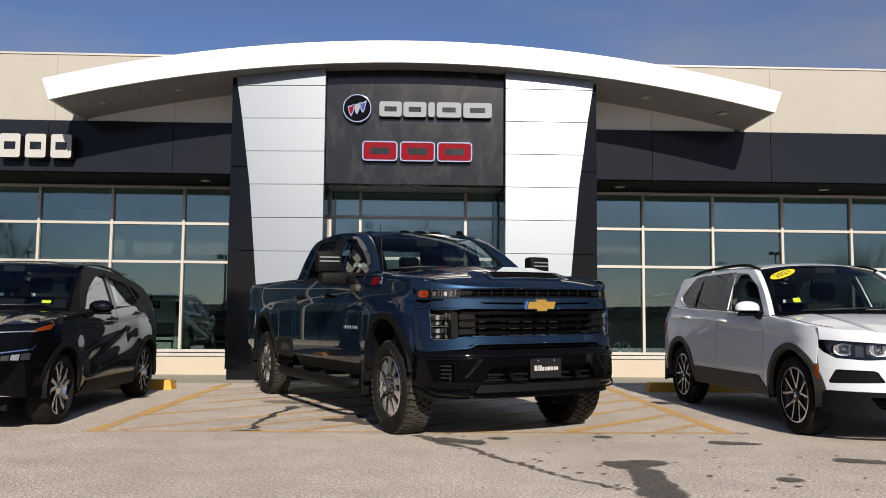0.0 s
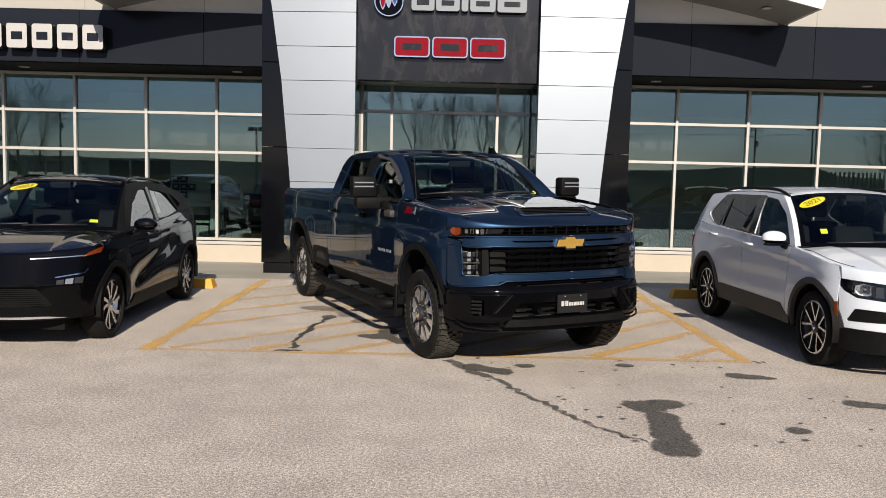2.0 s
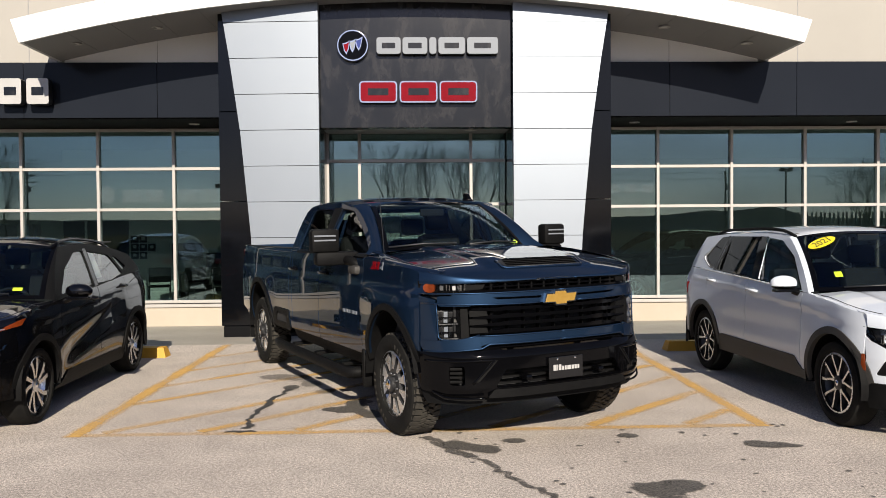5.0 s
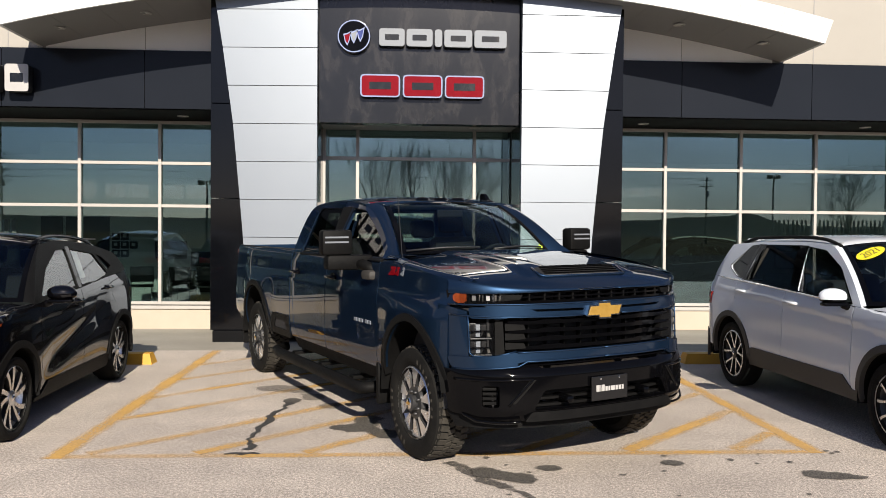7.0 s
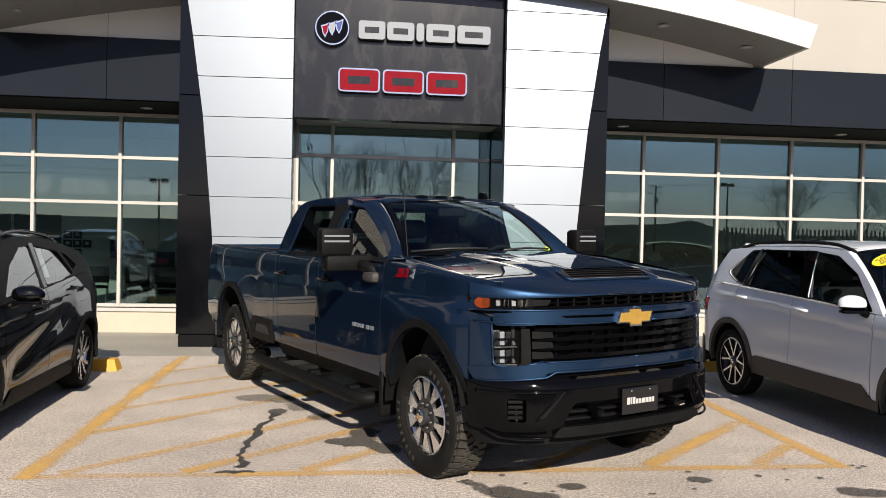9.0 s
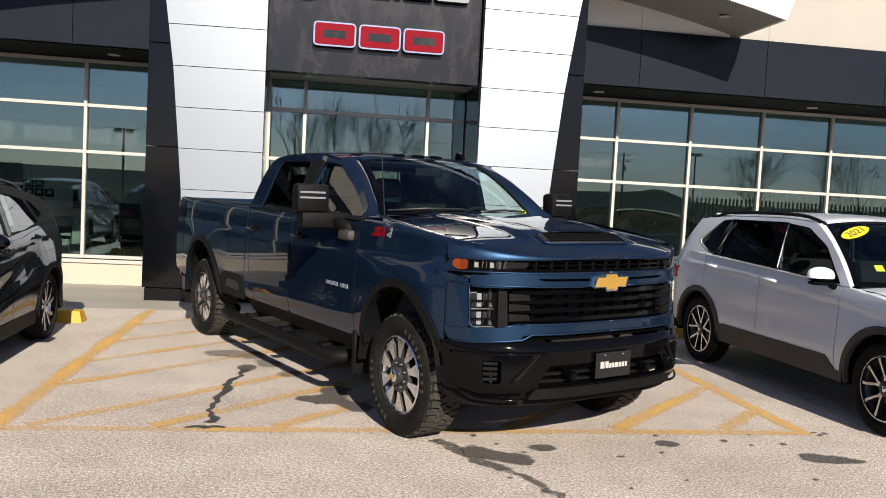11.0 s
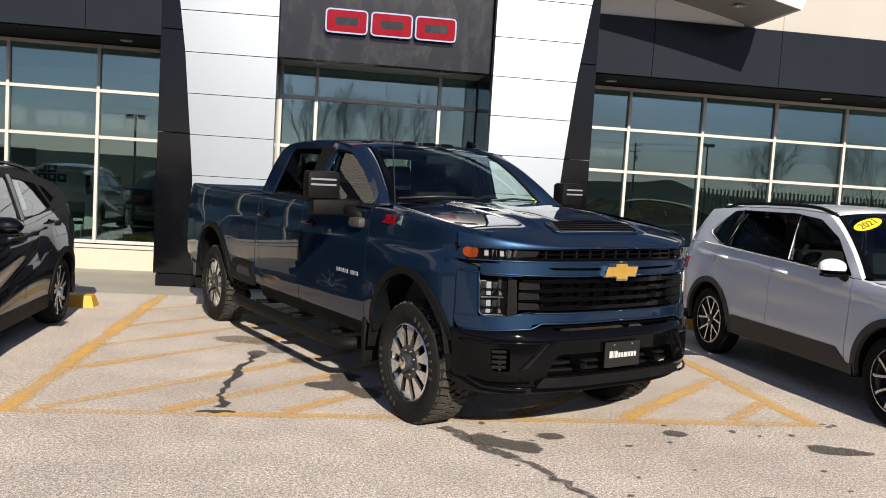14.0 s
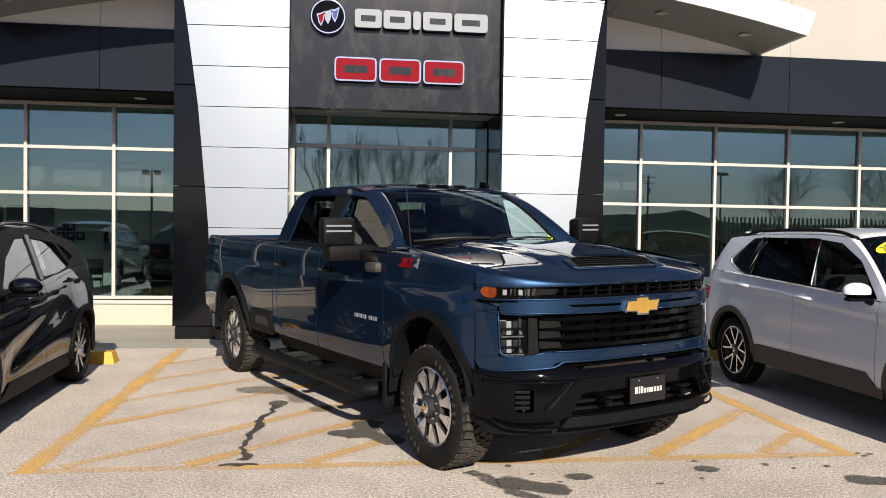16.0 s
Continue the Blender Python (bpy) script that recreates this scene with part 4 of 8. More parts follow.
def wheel(parent, x, y, z, r, w, rim, side, style, steer=0.0):
    """A wheel whose outer face looks to side; y is the outer face's offset."""
    t = new("wheel")
    t.parent = parent
    t.matrix_basis = pose(x, y, z, 0, 0, steer) @ Matrix.Diagonal((1, side, 1, 1))
    d = r - rim
    knob = style == "truck"
    g = Geo().lathe([(rim - 0.012, -0.035), (rim + 0.012, -0.006), (rim + 0.3 * d, 0.012), (rim + 0.62 * d, 0.014), (rim + 0.86 * d, 0.0), (r - 0.012, -0.028), (r - (0.012 if knob else 0.002), -0.05), (r - (0.010 if knob else 0), -w / 2), (r - (0.012 if knob else 0.002), -w + 0.05), (r - 0.03, -w + 0.02), (rim + 0.5 * d, -w), (rim - 0.012, -w + 0.03)], 72)
    g.make("tyre", M_RUBBER, t, smooth=True, edge=35)
    g = Geo()
    n = 44 if knob else 0
    for k in range(n):
        a = 360 * k / n
        if knob:
            rows = ((-0.062, 0.064, 0.040, 4), (-0.118, 0.05, 0.036, -7), (-0.17, 0.05, 0.036, 7), (-w + 0.05, 0.06, 0.040, -4))
            for q, (o, wy, wx, sk) in enumerate(rows):
                m = pose(0, 0, 0, 0, a + (q % 2) * 180 / n, 0) @ pose(0, o, r - 0.006, 0, 0, sk * 3)
                g.box(-wx / 2, wx / 2, -wy / 2, wy / 2, -0.012, 0.006, 0, m)
            m = pose(0, 0, 0, 0, a, 0) @ pose(0, -0.016, r - 0.034, 24 * 1)
            g.box(-0.018, 0.018, -0.006, 0.008, -0.03, 0.02 if k % 2 else 0.03, 0, m)
    if knob:
        # raised marks round the sidewall
        gl_ = Geo()
        for a0, cnt in ((20, 9), (200, 9)):
            for k in range(cnt):
                gl_.box(-0.010, 0.010, -0.002, 0.0035, -0.016, 0.016, 0, pose(0, 0, 0, 0, a0 + 9.5 * k, 0) @ pose(0, 0.013, rim + 0.46 * d))
        tagged(gl_.make("sidewall_mark", M_TREAD, t), kind="stuff")
        tagged(g.make("tread", M_TREAD, t, "chunky black tread blocks"), kind="stuff")
    Geo().lathe([(rim - 0.006, -0.004), (rim + 0.008, -0.012), (rim - 0.004, -0.03), (rim - 0.03, -0.06), (rim - 0.04, -w + 0.03)], 60).make("rim", M_ALLOYDARK if style == "suv" else M_ALLOY, t, smooth=True)
    if style == "suv":
        Geo().lathe([(rim - 0.007, -0.003), (rim + 0.004, -0.003), (rim + 0.009, -0.010)], 60).make("rim_lip", M_ALLOY, t, smooth=True)
    Geo().lathe([(0.02, -0.10), (rim * 0.62, -0.10), (rim * 0.62, -0.12), (0.02, -0.12)], 40).make("brake_disc", M_STEEL, t, smooth=True, edge=30)
    Geo().lathe([(0.0, -0.165), (rim - 0.035, -0.165)], 40).make("inner_shield", M_SHADOWGAP, t)
    if style == "truck":
        ns = 10
        g, gd = Geo(), Geo()
        for k in range(ns):
            m = pose(0, 0, 0, 0, 360 * k / ns, 0)
            # a spoke flares towards the rim; its face is machined, its flanks dark
            prof = [(0.118, 0.013), (0.15, 0.021), (0.19, 0.034), (0.22, 0.044), (rim - 0.010, 0.052)]
            front = [(-hw, -0.026 + 0.018 * (1 - rr / rim), rr) for rr, hw in prof] + [(hw, -0.026 + 0.018 * (1 - rr / rim), rr) for rr, hw in reversed(prof)]
            back = [(px * 1.25, py - 0.05, pz) for px, py, pz in front]
            nf = len(front)
            g.add(front, [tuple(range(nf))], m)
            gd.add([(px * 1.001, py - 0.0006, pz) for px, py, pz in front] + back, [(i, (i + 1) % nf, (i + 1) % nf + nf, i + nf) for i in range(nf)], m)
        g.make("spoke_face", M_ALLOY, t)
        gd.make("spoke_flank", M_ALLOYDARK, t)
        Geo().lathe([(0, 0.03), (0.05, 0.03), (0.062, 0.022), (0.064, -0.012), (0.118, -0.016), (0.128, -0.05)], 36).make("hub", M_ALLOYDARK, t, smooth=True, edge=30)
        Geo().lathe([(0, 0.034), (0.04, 0.032), (0.044, 0.026)], 28).make("centre_cap", M_CHROME, t, smooth=True)
        Geo().add([(-0.028, 0.0355, -0.006), (-0.010, 0.0355, -0.006), (-0.010, 0.0355, -0.013), (0.010, 0.0355, -0.013), (0.010, 0.0355, -0.006), (0.028, 0.0355, -0.006), (0.024, 0.0355, 0.006), (0.010, 0.0355, 0.006), (0.010, 0.0355, 0.013), (-0.010, 0.0355, 0.013), (-0.010, 0.0355, 0.006), (-0.024, 0.0355, 0.006)], [tuple(range(12))]).make("badge", M_GOLD, t)
        for k in range(8):
            Geo().lathe([(0.0, 0.012), (0.011, 0.010), (0.013, -0.02)], 8, pose(0, 0, 0, 0, 45 * k + 22, 0) @ pose(0, -0.006, 0.083)).make("lug_nut", M_ALLOYDARK, t, smooth=True)
    else:
        ns = 5
        g, gd = Geo(), Geo()
        for k in range(ns):
            for q in (-1, 1):
                m = pose(0, 0, 0, 0, 360 * k / ns, 0)
                hw = 0.0100 if style == "suv" else 0.0155
                fork = ((0.045, 3, 1.2), (rim * 0.38, 8, 1.0), (rim * 0.6, 15.5, 0.9), (rim * 0.82, 18.5, 0.95), (rim - 0.010, 18, 1.3)) if style == "suv" else tuple((0.05 + (rim - 0.06) * i / 5, q * 11 + 11 * (i / 5) ** 1.6 + q * 5 * i / 5, 0.85 + 0.10 * i) for i in range(6))
                pts = []
                for rr, aa, hh in fork:
                    aa, hh = radians(aa * q if style == "suv" else aa), hh * hw
                    c = Vector((math.sin(aa) * rr, 0, math.cos(aa) * rr))
                    s = Vector((math.cos(aa), 0, -math.sin(aa))) * hh
                    dd = -0.012 - 0.016 * (1 - rr / rim)
                    pts.append((c - s + Vector((0, dd, 0)), c + s + Vector((0, dd, 0))))
                front = [p[0] for p in pts] + [p[1] for p in reversed(pts)]
                back = [p + Vector((0, -0.035, 0)) for p in front]
                nf = len(front)
                g.add(front, [tuple(range(nf))], m)
                gd.add([p + Vector((0, -0.0006, 0)) for p in front] + back, [(i, (i + 1) % nf, (i + 1) % nf + nf, i + nf) for i in range(nf)], m)
        g.make("spoke_face", M_ALLOY, t)
        gd.make("spoke_flank", M_ALLOYDARK, t)
        Geo().lathe([(0, -0.008), (0.028, -0.010), (0.06, -0.02), (0.064, -0.06)], 28).make("hub", M_ALLOYDARK if style == "suv" else M_ALLOY, t, smooth=True, edge=30)
        Geo().lathe([(0, -0.0035), (0.022, -0.0045), (0.026, -0.012)], 24).make("centre_cap", M_CHROME, t, smooth=True)
    return t


def seat(parent, x, y, z, mt, w=0.5):
    s = new("seat")
    s.parent = parent
    s.matrix_basis = pose(x, y, z)
    Geo().box(-0.27, 0.25, -w / 2, w / 2, 0, 0.16, 0.05).make("cushion", mt, s, smooth=True, edge=40)
    Geo().box(-0.08, 0.08, -w / 2 + 0.01, w / 2 - 0.01, 0, 0.62, 0.05, pose(-0.25, 0, 0.1, 0, -14)).make("backrest", mt, s, smooth=True, edge=40)
    Geo().box(-0.05, 0.05, -0.14, 0.14, 0, 0.2, 0.045, pose(-0.40, 0, 0.75, 0, -10)).make("headrest", mt, s, smooth=True, edge=40)


def steering(parent, x, y, z):
    w = new("steering_wheel")
    w.parent = parent
    w.matrix_basis = pose(x, y, z, 0, -62, 0)
    pts = [(0.185 * math.cos(6.28319 * k / 28), 0.185 * math.sin(6.28319 * k / 28), 0) for k in range(29)]
    Geo().tube(pts, 0.016, 8, False).make("grip", M_DASH, w, smooth=True)
    Geo().box(-0.07, 0.07, -0.18, 0.18, -0.02, 0.01, 0.01).box(-0.18, -0.05, -0.02, 0.02, -0.02, 0.01, 0.005).make("boss", M_DASH, w)


def text_mesh(words, size, mt, parent, m, name="text", label="", shear=0.0):
    cu = bpy.data.curves.new(name, "FONT")
    cu.body, cu.size, cu.align_x, cu.align_y, cu.extrude, cu.shear = words, size, "CENTER", "CENTER", 0.001, shear
    tmp = new("tmp", cu)
    bpy.context.view_layer.update()
    me = bpy.data.meshes.new_from_object(tmp)
    bpy.data.objects.remove(tmp)
    me.materials.clear()
    me.materials.append(mt)
    ob = new(name, me)
    ob.parent = parent
    ob.matrix_basis = m
    return tagged(ob, label)

# ---- the pickup truck ----
truck = thing("pickup_truck", "dark blue four-door heavy pickup truck parked at an angle", "pickup truck", pose(0.699, 7.795, 0, 0.9, 0, -65.24))
TW = curve((0.42, 0.94), (0.55, 0.998), (0.66, 1.021), (0.76, 1.030), (0.90, 1.029), (1.05, 1.0255), (1.18, 1.021), (1.25, 1.008), (1.38, 0.998), (1.47, 0.984))


def t_top(s):
    return 1.47 - 0.125 * min(1, max(0, (s + 0.6) / 1.2)) ** 1.3


def t_plan(s):
    """How the body draws in towards the nose and the tail."""
    if s > 0.1:
        return max(0.0, 1 - (min(s - 0.1, 0.7999) / 0.8) ** 3) ** (1 / 3)
    if s < -4.3:
        return 1 - 0.05 * ((-4.3 - s) / 1.05) ** 2
    return 1.0


def t_side(s, z):
    w = TW(z) if z <= 1.47 else 0.982 - (z - 1.47) * 0.40 - 0.10 * max(0, z - 1.72) ** 1.5
    if z > 1.44:
        # the cab draws in towards the windscreen above the belt
        k = min(1, max(0, (s + 1.9) / 1.15))
        w -= 0.085 * k * k * (3 - 2 * k) * min(1, (z - 1.44) / 0.05)
    if z < 1.2:
        k = min(1, max(0, (z - 0.5) / 0.3)) * min(1, (1.2 - z) / 0.12)
        for c in (0, -4.15):
            w += 0.028 * k * math.exp(-((s - c) / 0.52) ** 4)
    return w * t_plan(s)


T_SIDE = {sg: (lambda s, z, sg=sg: (s, sg * t_side(s, z), z)) for sg in (-1, 1)}


def t_nose(y, z, out=0.0):
    q = min(abs(y) / 1.03, 0.9999)
    return 0.1 + 0.8 * (1 - q ** 3) ** (1 / 3) + out + 0.02 * (1.1 - z)


def t_front(out):
    return lambda y, z: (t_nose(y, z, out), y, z)


def t_hood(s, y):
    q = abs(y)
    z = 1.497 - 0.030 * max(0, (s + 0.4)) - 0.085 * max(0, (s + 0.4) / 1.26) ** 2.2
    z -= 0.055 * (q / 0.92) ** 3
    dome = min(1, max(0, (0.53 - q) / 0.12))
    z += 0.028 * dome * dome * (3 - 2 * dome) * min(1, max(0, (0.70 - s) / 0.2))
    roll = max(0, s - 0.45)
    return z - 0.4 * roll * roll


T_CROWN = curve((-2.84, 1.945), (-2.7, 1.978), (-2.4, 2.003), (-2.0, 2.012), (-1.7, 1.998), (-1.5, 1.975), (-1.33, 1.948))
# outer edge of the windscreen pillar, along the cab's side
T_PILLAR = [(-0.655, 1.450), (-0.76, 1.545), (-0.865, 1.625), (-0.98, 1.70), (-1.105, 1.772), (-1.24, 1.838), (-1.36, 1.885), (-1.44, T_CROWN(-1.44) - 0.052)]


def t_roof(s, y):
    return T_CROWN(s) - 0.045 * (abs(y) / 0.79) ** 2.6


def t_rail(s):
    return T_CROWN(s) - 0.052


def t_screen(u, t):
    """The windscreen: u across, t from the cowl up to the roof."""
    y = u * (0.735 - 0.140 * t)
    b = Vector((-0.55 - 0.23 * u * u, y, 1.497 - 0.012 * u * u))
    s1 = -1.345 - 0.075 * u * u
    e = Vector((s1, y, t_roof(s1, y) - 0.006 - 0.02 * u * u))
    p = b.lerp(e, t)
    k = 4 * t * (1 - t)
    return (p.x + 0.018 * k, p.y, p.z + 0.030 * k)


for sg in (-1, 1):
    F = T_SIDE[sg]
    # fender with its wheel opening
    A = arch(0, 0.44, 0.482, 0.59, 22, 162, 22)
    fen = [(0.50, 0.665)] + A + [(-0.555, 0.60), (-0.625, 0.60), (-0.625, t_top(-0.62))]
    fen += [(s, t_top(s)) for s in (-0.45, -0.3, -0.1, 0.1, 0.3, 0.42, 0.50, 0.555)] + [(0.555, 1.288), (0.545, 1.284), (0.545, 1.196), (0.50, 1.19)]
    sheet("front_fender", M_PAINT_BLUE, truck, F, [fen], 0.045)
    # its rounded shoulder up to the bonnet
    ss = [-0.62 + 1.26 * i / 30 for i in range(31)]
    lo = [(s, sg * t_side(s, t_top(s)), t_top(s)) for s in ss]
    mi = [(s, sg * (t_side(s, t_top(s)) - 0.018), t_top(s) + 0.017) for s in ss]
    hi = [(s, sg * (t_side(s, t_top(s)) - 0.062), t_top(s) + 0.024) for s in ss]
    strip("fender_shoulder", M_PAINT_BLUE, truck, lo, hi, mid=mi)
    # doors
    for nm, pl, hx in (("front_door", [(-0.632, 0.595), (-1.83, 0.595), (-1.83, 1.447), (-0.632, 1.447)], -1.66), ("rear_door", [(-1.84, 0.595), (-2.60, 0.595), (-2.74, 0.72), (-2.79, 1.0), (-2.795, 1.447), (-1.84, 1.447)], -2.68)):
        d = sheet(nm, M_PAINT_BLUE, truck, F, [rounded(pl, 0.03)], 0.05)
        y0 = sg * t_side(hx, 1.25)
        Geo().tube([(hx - 0.10, y0 + sg * 0.004, 1.262), (hx - 0.09, y0 + sg * 0.035, 1.265), (hx + 0.09, y0 + sg * 0.035, 1.265), (hx + 0.10, y0 + sg * 0.004, 1.262)], 0.016, 8).make("handle", M_GLOSSBLACK, d, smooth=True)
        Geo().lathe([(0.0, 0.002), (0.05, 0.002), (0.056, 0.0)], 20, pose(hx, y0, 1.26) @ Matrix.Diagonal((1.5, sg, 0.8, 1))).make("handle_cup", M_GLOSSBLACK, d)
    sheet("cab_corner", M_PAINT_BLUE, truck, F, [[(-2.61, 0.595), (-2.88, 0.595), (-2.88, 1.447), (-2.805, 1.447), (-2.80, 1.0), (-2.75, 0.72)]], 0.05)
    sheet("rocker", M_TRIM, truck, lambda s, z, sg=sg: (s, sg * (t_side(s, max(z, 0.5)) - 0.02 - 0.25 * max(0, 0.56 - z)), z), [[(-0.60, 0.47), (-2.86, 0.47), (-2.86, 0.588), (-0.60, 0.588)]], 0.06)
    # upper cab with two window openings
    up = T_PILLAR + [(s, t_rail(s)) for s in (-1.5, -1.7, -1.9, -2.1, -2.3, -2.5, -2.62, -2.72)] + [(-2.79, 1.88), (-2.835, 1.80), (-2.865, 1.66), (-2.88, 1.455)]
    w1 = rounded([(-0.735, 1.468), (-0.935, 1.608), (-1.12, 1.721), (-1.395, 1.866), (-1.67, 1.897), (-1.735, 1.468)], 0.04)
    w2 = rounded([(-1.865, 1.468), (-1.905, 1.895), (-2.50, 1.905), (-2.555, 1.85), (-2.60, 1.468)], 0.04)
    sheet("window_surround", M_PAINT_BLUE, truck, F, [up, w1, w2], 0.05, 0.045)
    sheet("pillar_cover", M_TRIM, truck, F, [[(-1.745, 1.458), (-1.855, 1.458), (-1.897, 1.900), (-1.672, 1.900)]], 0.05, lift=0.003)
    sheet("window_seal", M_TRIM, truck, F, [[(-0.64, 1.441), (-2.64, 1.441), (-2.64, 1.462), (-0.64, 1.462)]], 0.06, lift=0.004)
    for wl_, mt, GF in ((w1, M_CARGLASS, lambda s, z, sg=sg: (s, sg * (0.822 - 0.035 * (s + 1.25) - 0.345 * (z - 1.68)), z)), (w2, M_PRIVACY, F)):
        c = np.mean(wl_, axis=0)
        big = [tuple(c + (np.array(p) - c) * 1.06) for p in wl_]
        sheet("side_window", mt, truck, GF, [big], 0.08, 0, lift=-0.014)
        sheet("window_gasket", M_TRIM, truck, F, [[tuple(c + (np.array(p) - c) * 1.03) for p in wl_], [tuple(c + (np.array(p) - c) * 0.955) for p in wl_]], 0.06, 0, lift=-0.006)
    # windscreen pillar
    edge = [F(*p) for p in up[0:8]]
    ts = [(1.0 * i) / 7 for i in range(8)]
    scr = [t_screen(sg * 1.0, t) for t in ts]
    strip("windscreen_pillar", M_PAINT_BLUE, truck, edge, scr, mid=[tuple(Vector(a).lerp(Vector(b), 0.45) + Vector((0.022, sg * 0.016, 0.012))) for a, b in zip(edge, scr)])
    Geo().add([t_screen(sg * 0.985, t) for t in ts] + [t_screen(sg * 1.0, t) for t in ts] + [tuple(Vector(t_screen(sg * 1.0, t)) + Vector((0.012, sg * 0.01, 0.008))) for t in ts], [(k * 8 + i, k * 8 + i + 1, k * 8 + i + 9, k * 8 + i + 8) for k in range(2) for i in range(7)]).make("pillar_seal", M_TRIM, truck, smooth=True)
    # fender top between the bonnet and the foot of the windscreen pillar
    ss = [-0.40 - 0.04 * i for i in range(9)]
    strip("cowl_side", M_PAINT_BLUE, truck, [(s, sg * (t_side(-0.5, 1.44) - 0.03), 1.472 - 0.02 * i / 8) for i, s in enumerate(ss)], [(s, sg * 0.70, 1.492) for s in ss], mid=[(s, sg * 0.88, 1.487) for s in ss])
    # load bed side with its wheel opening
    A = arch(-4.15, 0.44, 0.53, 0.605, 10, 170, 24)
    bed = [(-2.895, 0.60), (-2.895, 1.475), (-3.5, 1.48), (-4.2, 1.48), (-4.8, 1.48), (-5.24, 1.485), (-5.27, 1.2), (-5.27, 0.66)] + list(reversed(A))
    sheet("bed_side", M_PAINT_BLUE, truck, F, [bed], 0.05)
    ss = [-2.895 - 2.36 * i / 20 for i in range(21)]
    strip("bed_rail", M_TRIM, truck, [(s, sg * t_side(s, 1.478), 1.479) for s in ss], [(s, sg * (t_side(s, 1.478) - 0.10), 1.482) for s in ss], mid=[(s, sg * (t_side(s, 1.478) - 0.03), 1.494) for s in ss])
    strip("bed_wall", M_PAINT_BLUE, truck, [(s, sg * (t_side(s, 1.478) - 0.10), 1.482) for s in ss], [(s, sg * 0.78, 0.98) for s in ss])
    # dark foothold let into the bed's lower corner
    sheet("bed_step", M_TRIM, truck, F, [rounded([(-2.905, 0.56), (-3.56, 0.56), (-3.54, 0.70), (-3.46, 0.79), (-2.905, 0.79)], 0.03), rounded([(-2.97, 0.63), (-3.44, 0.63), (-3.36, 0.74), (-3.02, 0.74)], 0.03)], 0.05, 0.03, lift=0.012)
    sheet("step_recess", M_SHADOWGAP, truck, F, [[(-3.0, 0.60), (-3.5, 0.60), (-3.43, 0.76), (-3.04, 0.76)]], 0.06, 0, lift=0.003)
    # dark lips round the wheel openings
    for cx, rx, rz, a0, a1 in ((0, 0.482, 0.59, 20, 168), (-4.15, 0.53, 0.605, 8, 172)):
        A, Bq = arch(cx, 0.44, rx + 0.002, rz + 0.002, a0, a1, 26), arch(cx, 0.44, rx + 0.062, rz + 0.055, a0, a1, 26)
        sheet("wheel_lip", M_TRIM, truck, F, [A + list(reversed(Bq))], 0.05, 0.05, lift=0.016)
        Geo().add([(x, sg * yy, z) for yy in (t_side(cx, 1.0) - 0.01, 0.55) for x, z in arch(cx, 0.44, rx + 0.03, rz + 0.03, 14, 180, 26)], [(i, i + 1, 28 + i, 27 + i) for i in range(26)]).make("wheel_liner", M_TRIM, truck, smooth=True)
    # step bar and its brackets
    Geo().tube([(-0.82, sg * 0.90, 0.40), (-0.90, sg * 1.04, 0.385), (-1.1, sg * 1.065, 0.385), (-3.1, sg * 1.065, 0.385), (-3.32, sg * 1.04, 0.385), (-3.42, sg * 0.90, 0.40)], 0.052, 14).make("step_bar", M_TRIM, truck, smooth=True)
    for s in (-1.25, -2.05, -2.85):
        Geo().box(s - 0.05, s + 0.05, *sorted((sg * 0.6, sg * 1.0)), 0.40, 0.43, 0.006).make("step_bracket", M_TRIM, truck)
        Geo().lathe([(0, 0.05), (0.085, 0.045), (0.10, 0.0), (0.085, -0.05), (0, -0.05)], 20, pose(s, sg * 0.84, 0.50)).make("step_mount", M_TRIM, truck, smooth=True)
    Geo().box(-0.655, -0.60, *sorted((sg * 0.76, sg * 1.03)), 0.30, 0.64, 0.02).make("mud_flap", M_TRIM, truck, smooth=True, edge=40)
    Geo().box(-4.80, -4.77, *sorted((sg * 0.76, sg * 1.02)), 0.28, 0.62, 0.008).make("mud_flap", M_TRIM, truck)
    # towing mirror
    mr = new("door_mirror")
    mr.parent = truck
    mr.matrix_basis = pose(-0.98, sg * 0.94, 1.42)
    hd = Geo().box(-0.06, 0.075, *sorted((sg * 0.16, sg * 0.42)), 0.065, 0.275, 0.03, pose(0, 0, 0, 0, 0, sg * 4)).make("head", M_TRIM, mr, smooth=True, edge=40)
    Geo().box(-0.07, 0.08, *sorted((sg * -0.02, sg * 0.38)), -0.055, 0.068, 0.028, pose(0, 0, 0, 0, 0, sg * 4)).make("lower_head", M_TRIM, mr, smooth=True, edge=40)
    for zz in (0.205, 0.165):
        Geo().box(0.072, 0.084, *sorted((sg * 0.20, sg * 0.40)), zz, zz + 0.015, 0.003, pose(0, 0, 0, 0, 0, sg * 4)).make("marker_lamp", M_LED, mr)
    Geo().box(-0.072, -0.062, *sorted((sg * 0.18, sg * 0.40)), 0.085, 0.255, 0.004, pose(0, 0, 0, 0, 0, sg * 4)).make("mirror_glass", M_CHROME, mr)
    Geo().tube([(0.20, sg * 0.02, -0.075), (0.13, sg * 0.06, -0.03), (0.02, sg * 0.12, 0.0)], [0.05, 0.045, 0.045], 10).make("arm", M_TRIM, mr, smooth=True)
    Geo().box(0.08, 0.27, *sorted((sg * -0.02, sg * 0.115)), -0.135, -0.055, 0.03).make("mount", M_TRIMGREY, mr, smooth=True, edge=40)
    # tail lamp and tail corner
    Geo().box(-5.30, -5.12, *sorted((sg * 0.90, sg * 0.955)), 1.08, 1.44, 0.02).make("tail_lamp", M_REDLENS, truck, smooth=True, edge=40)
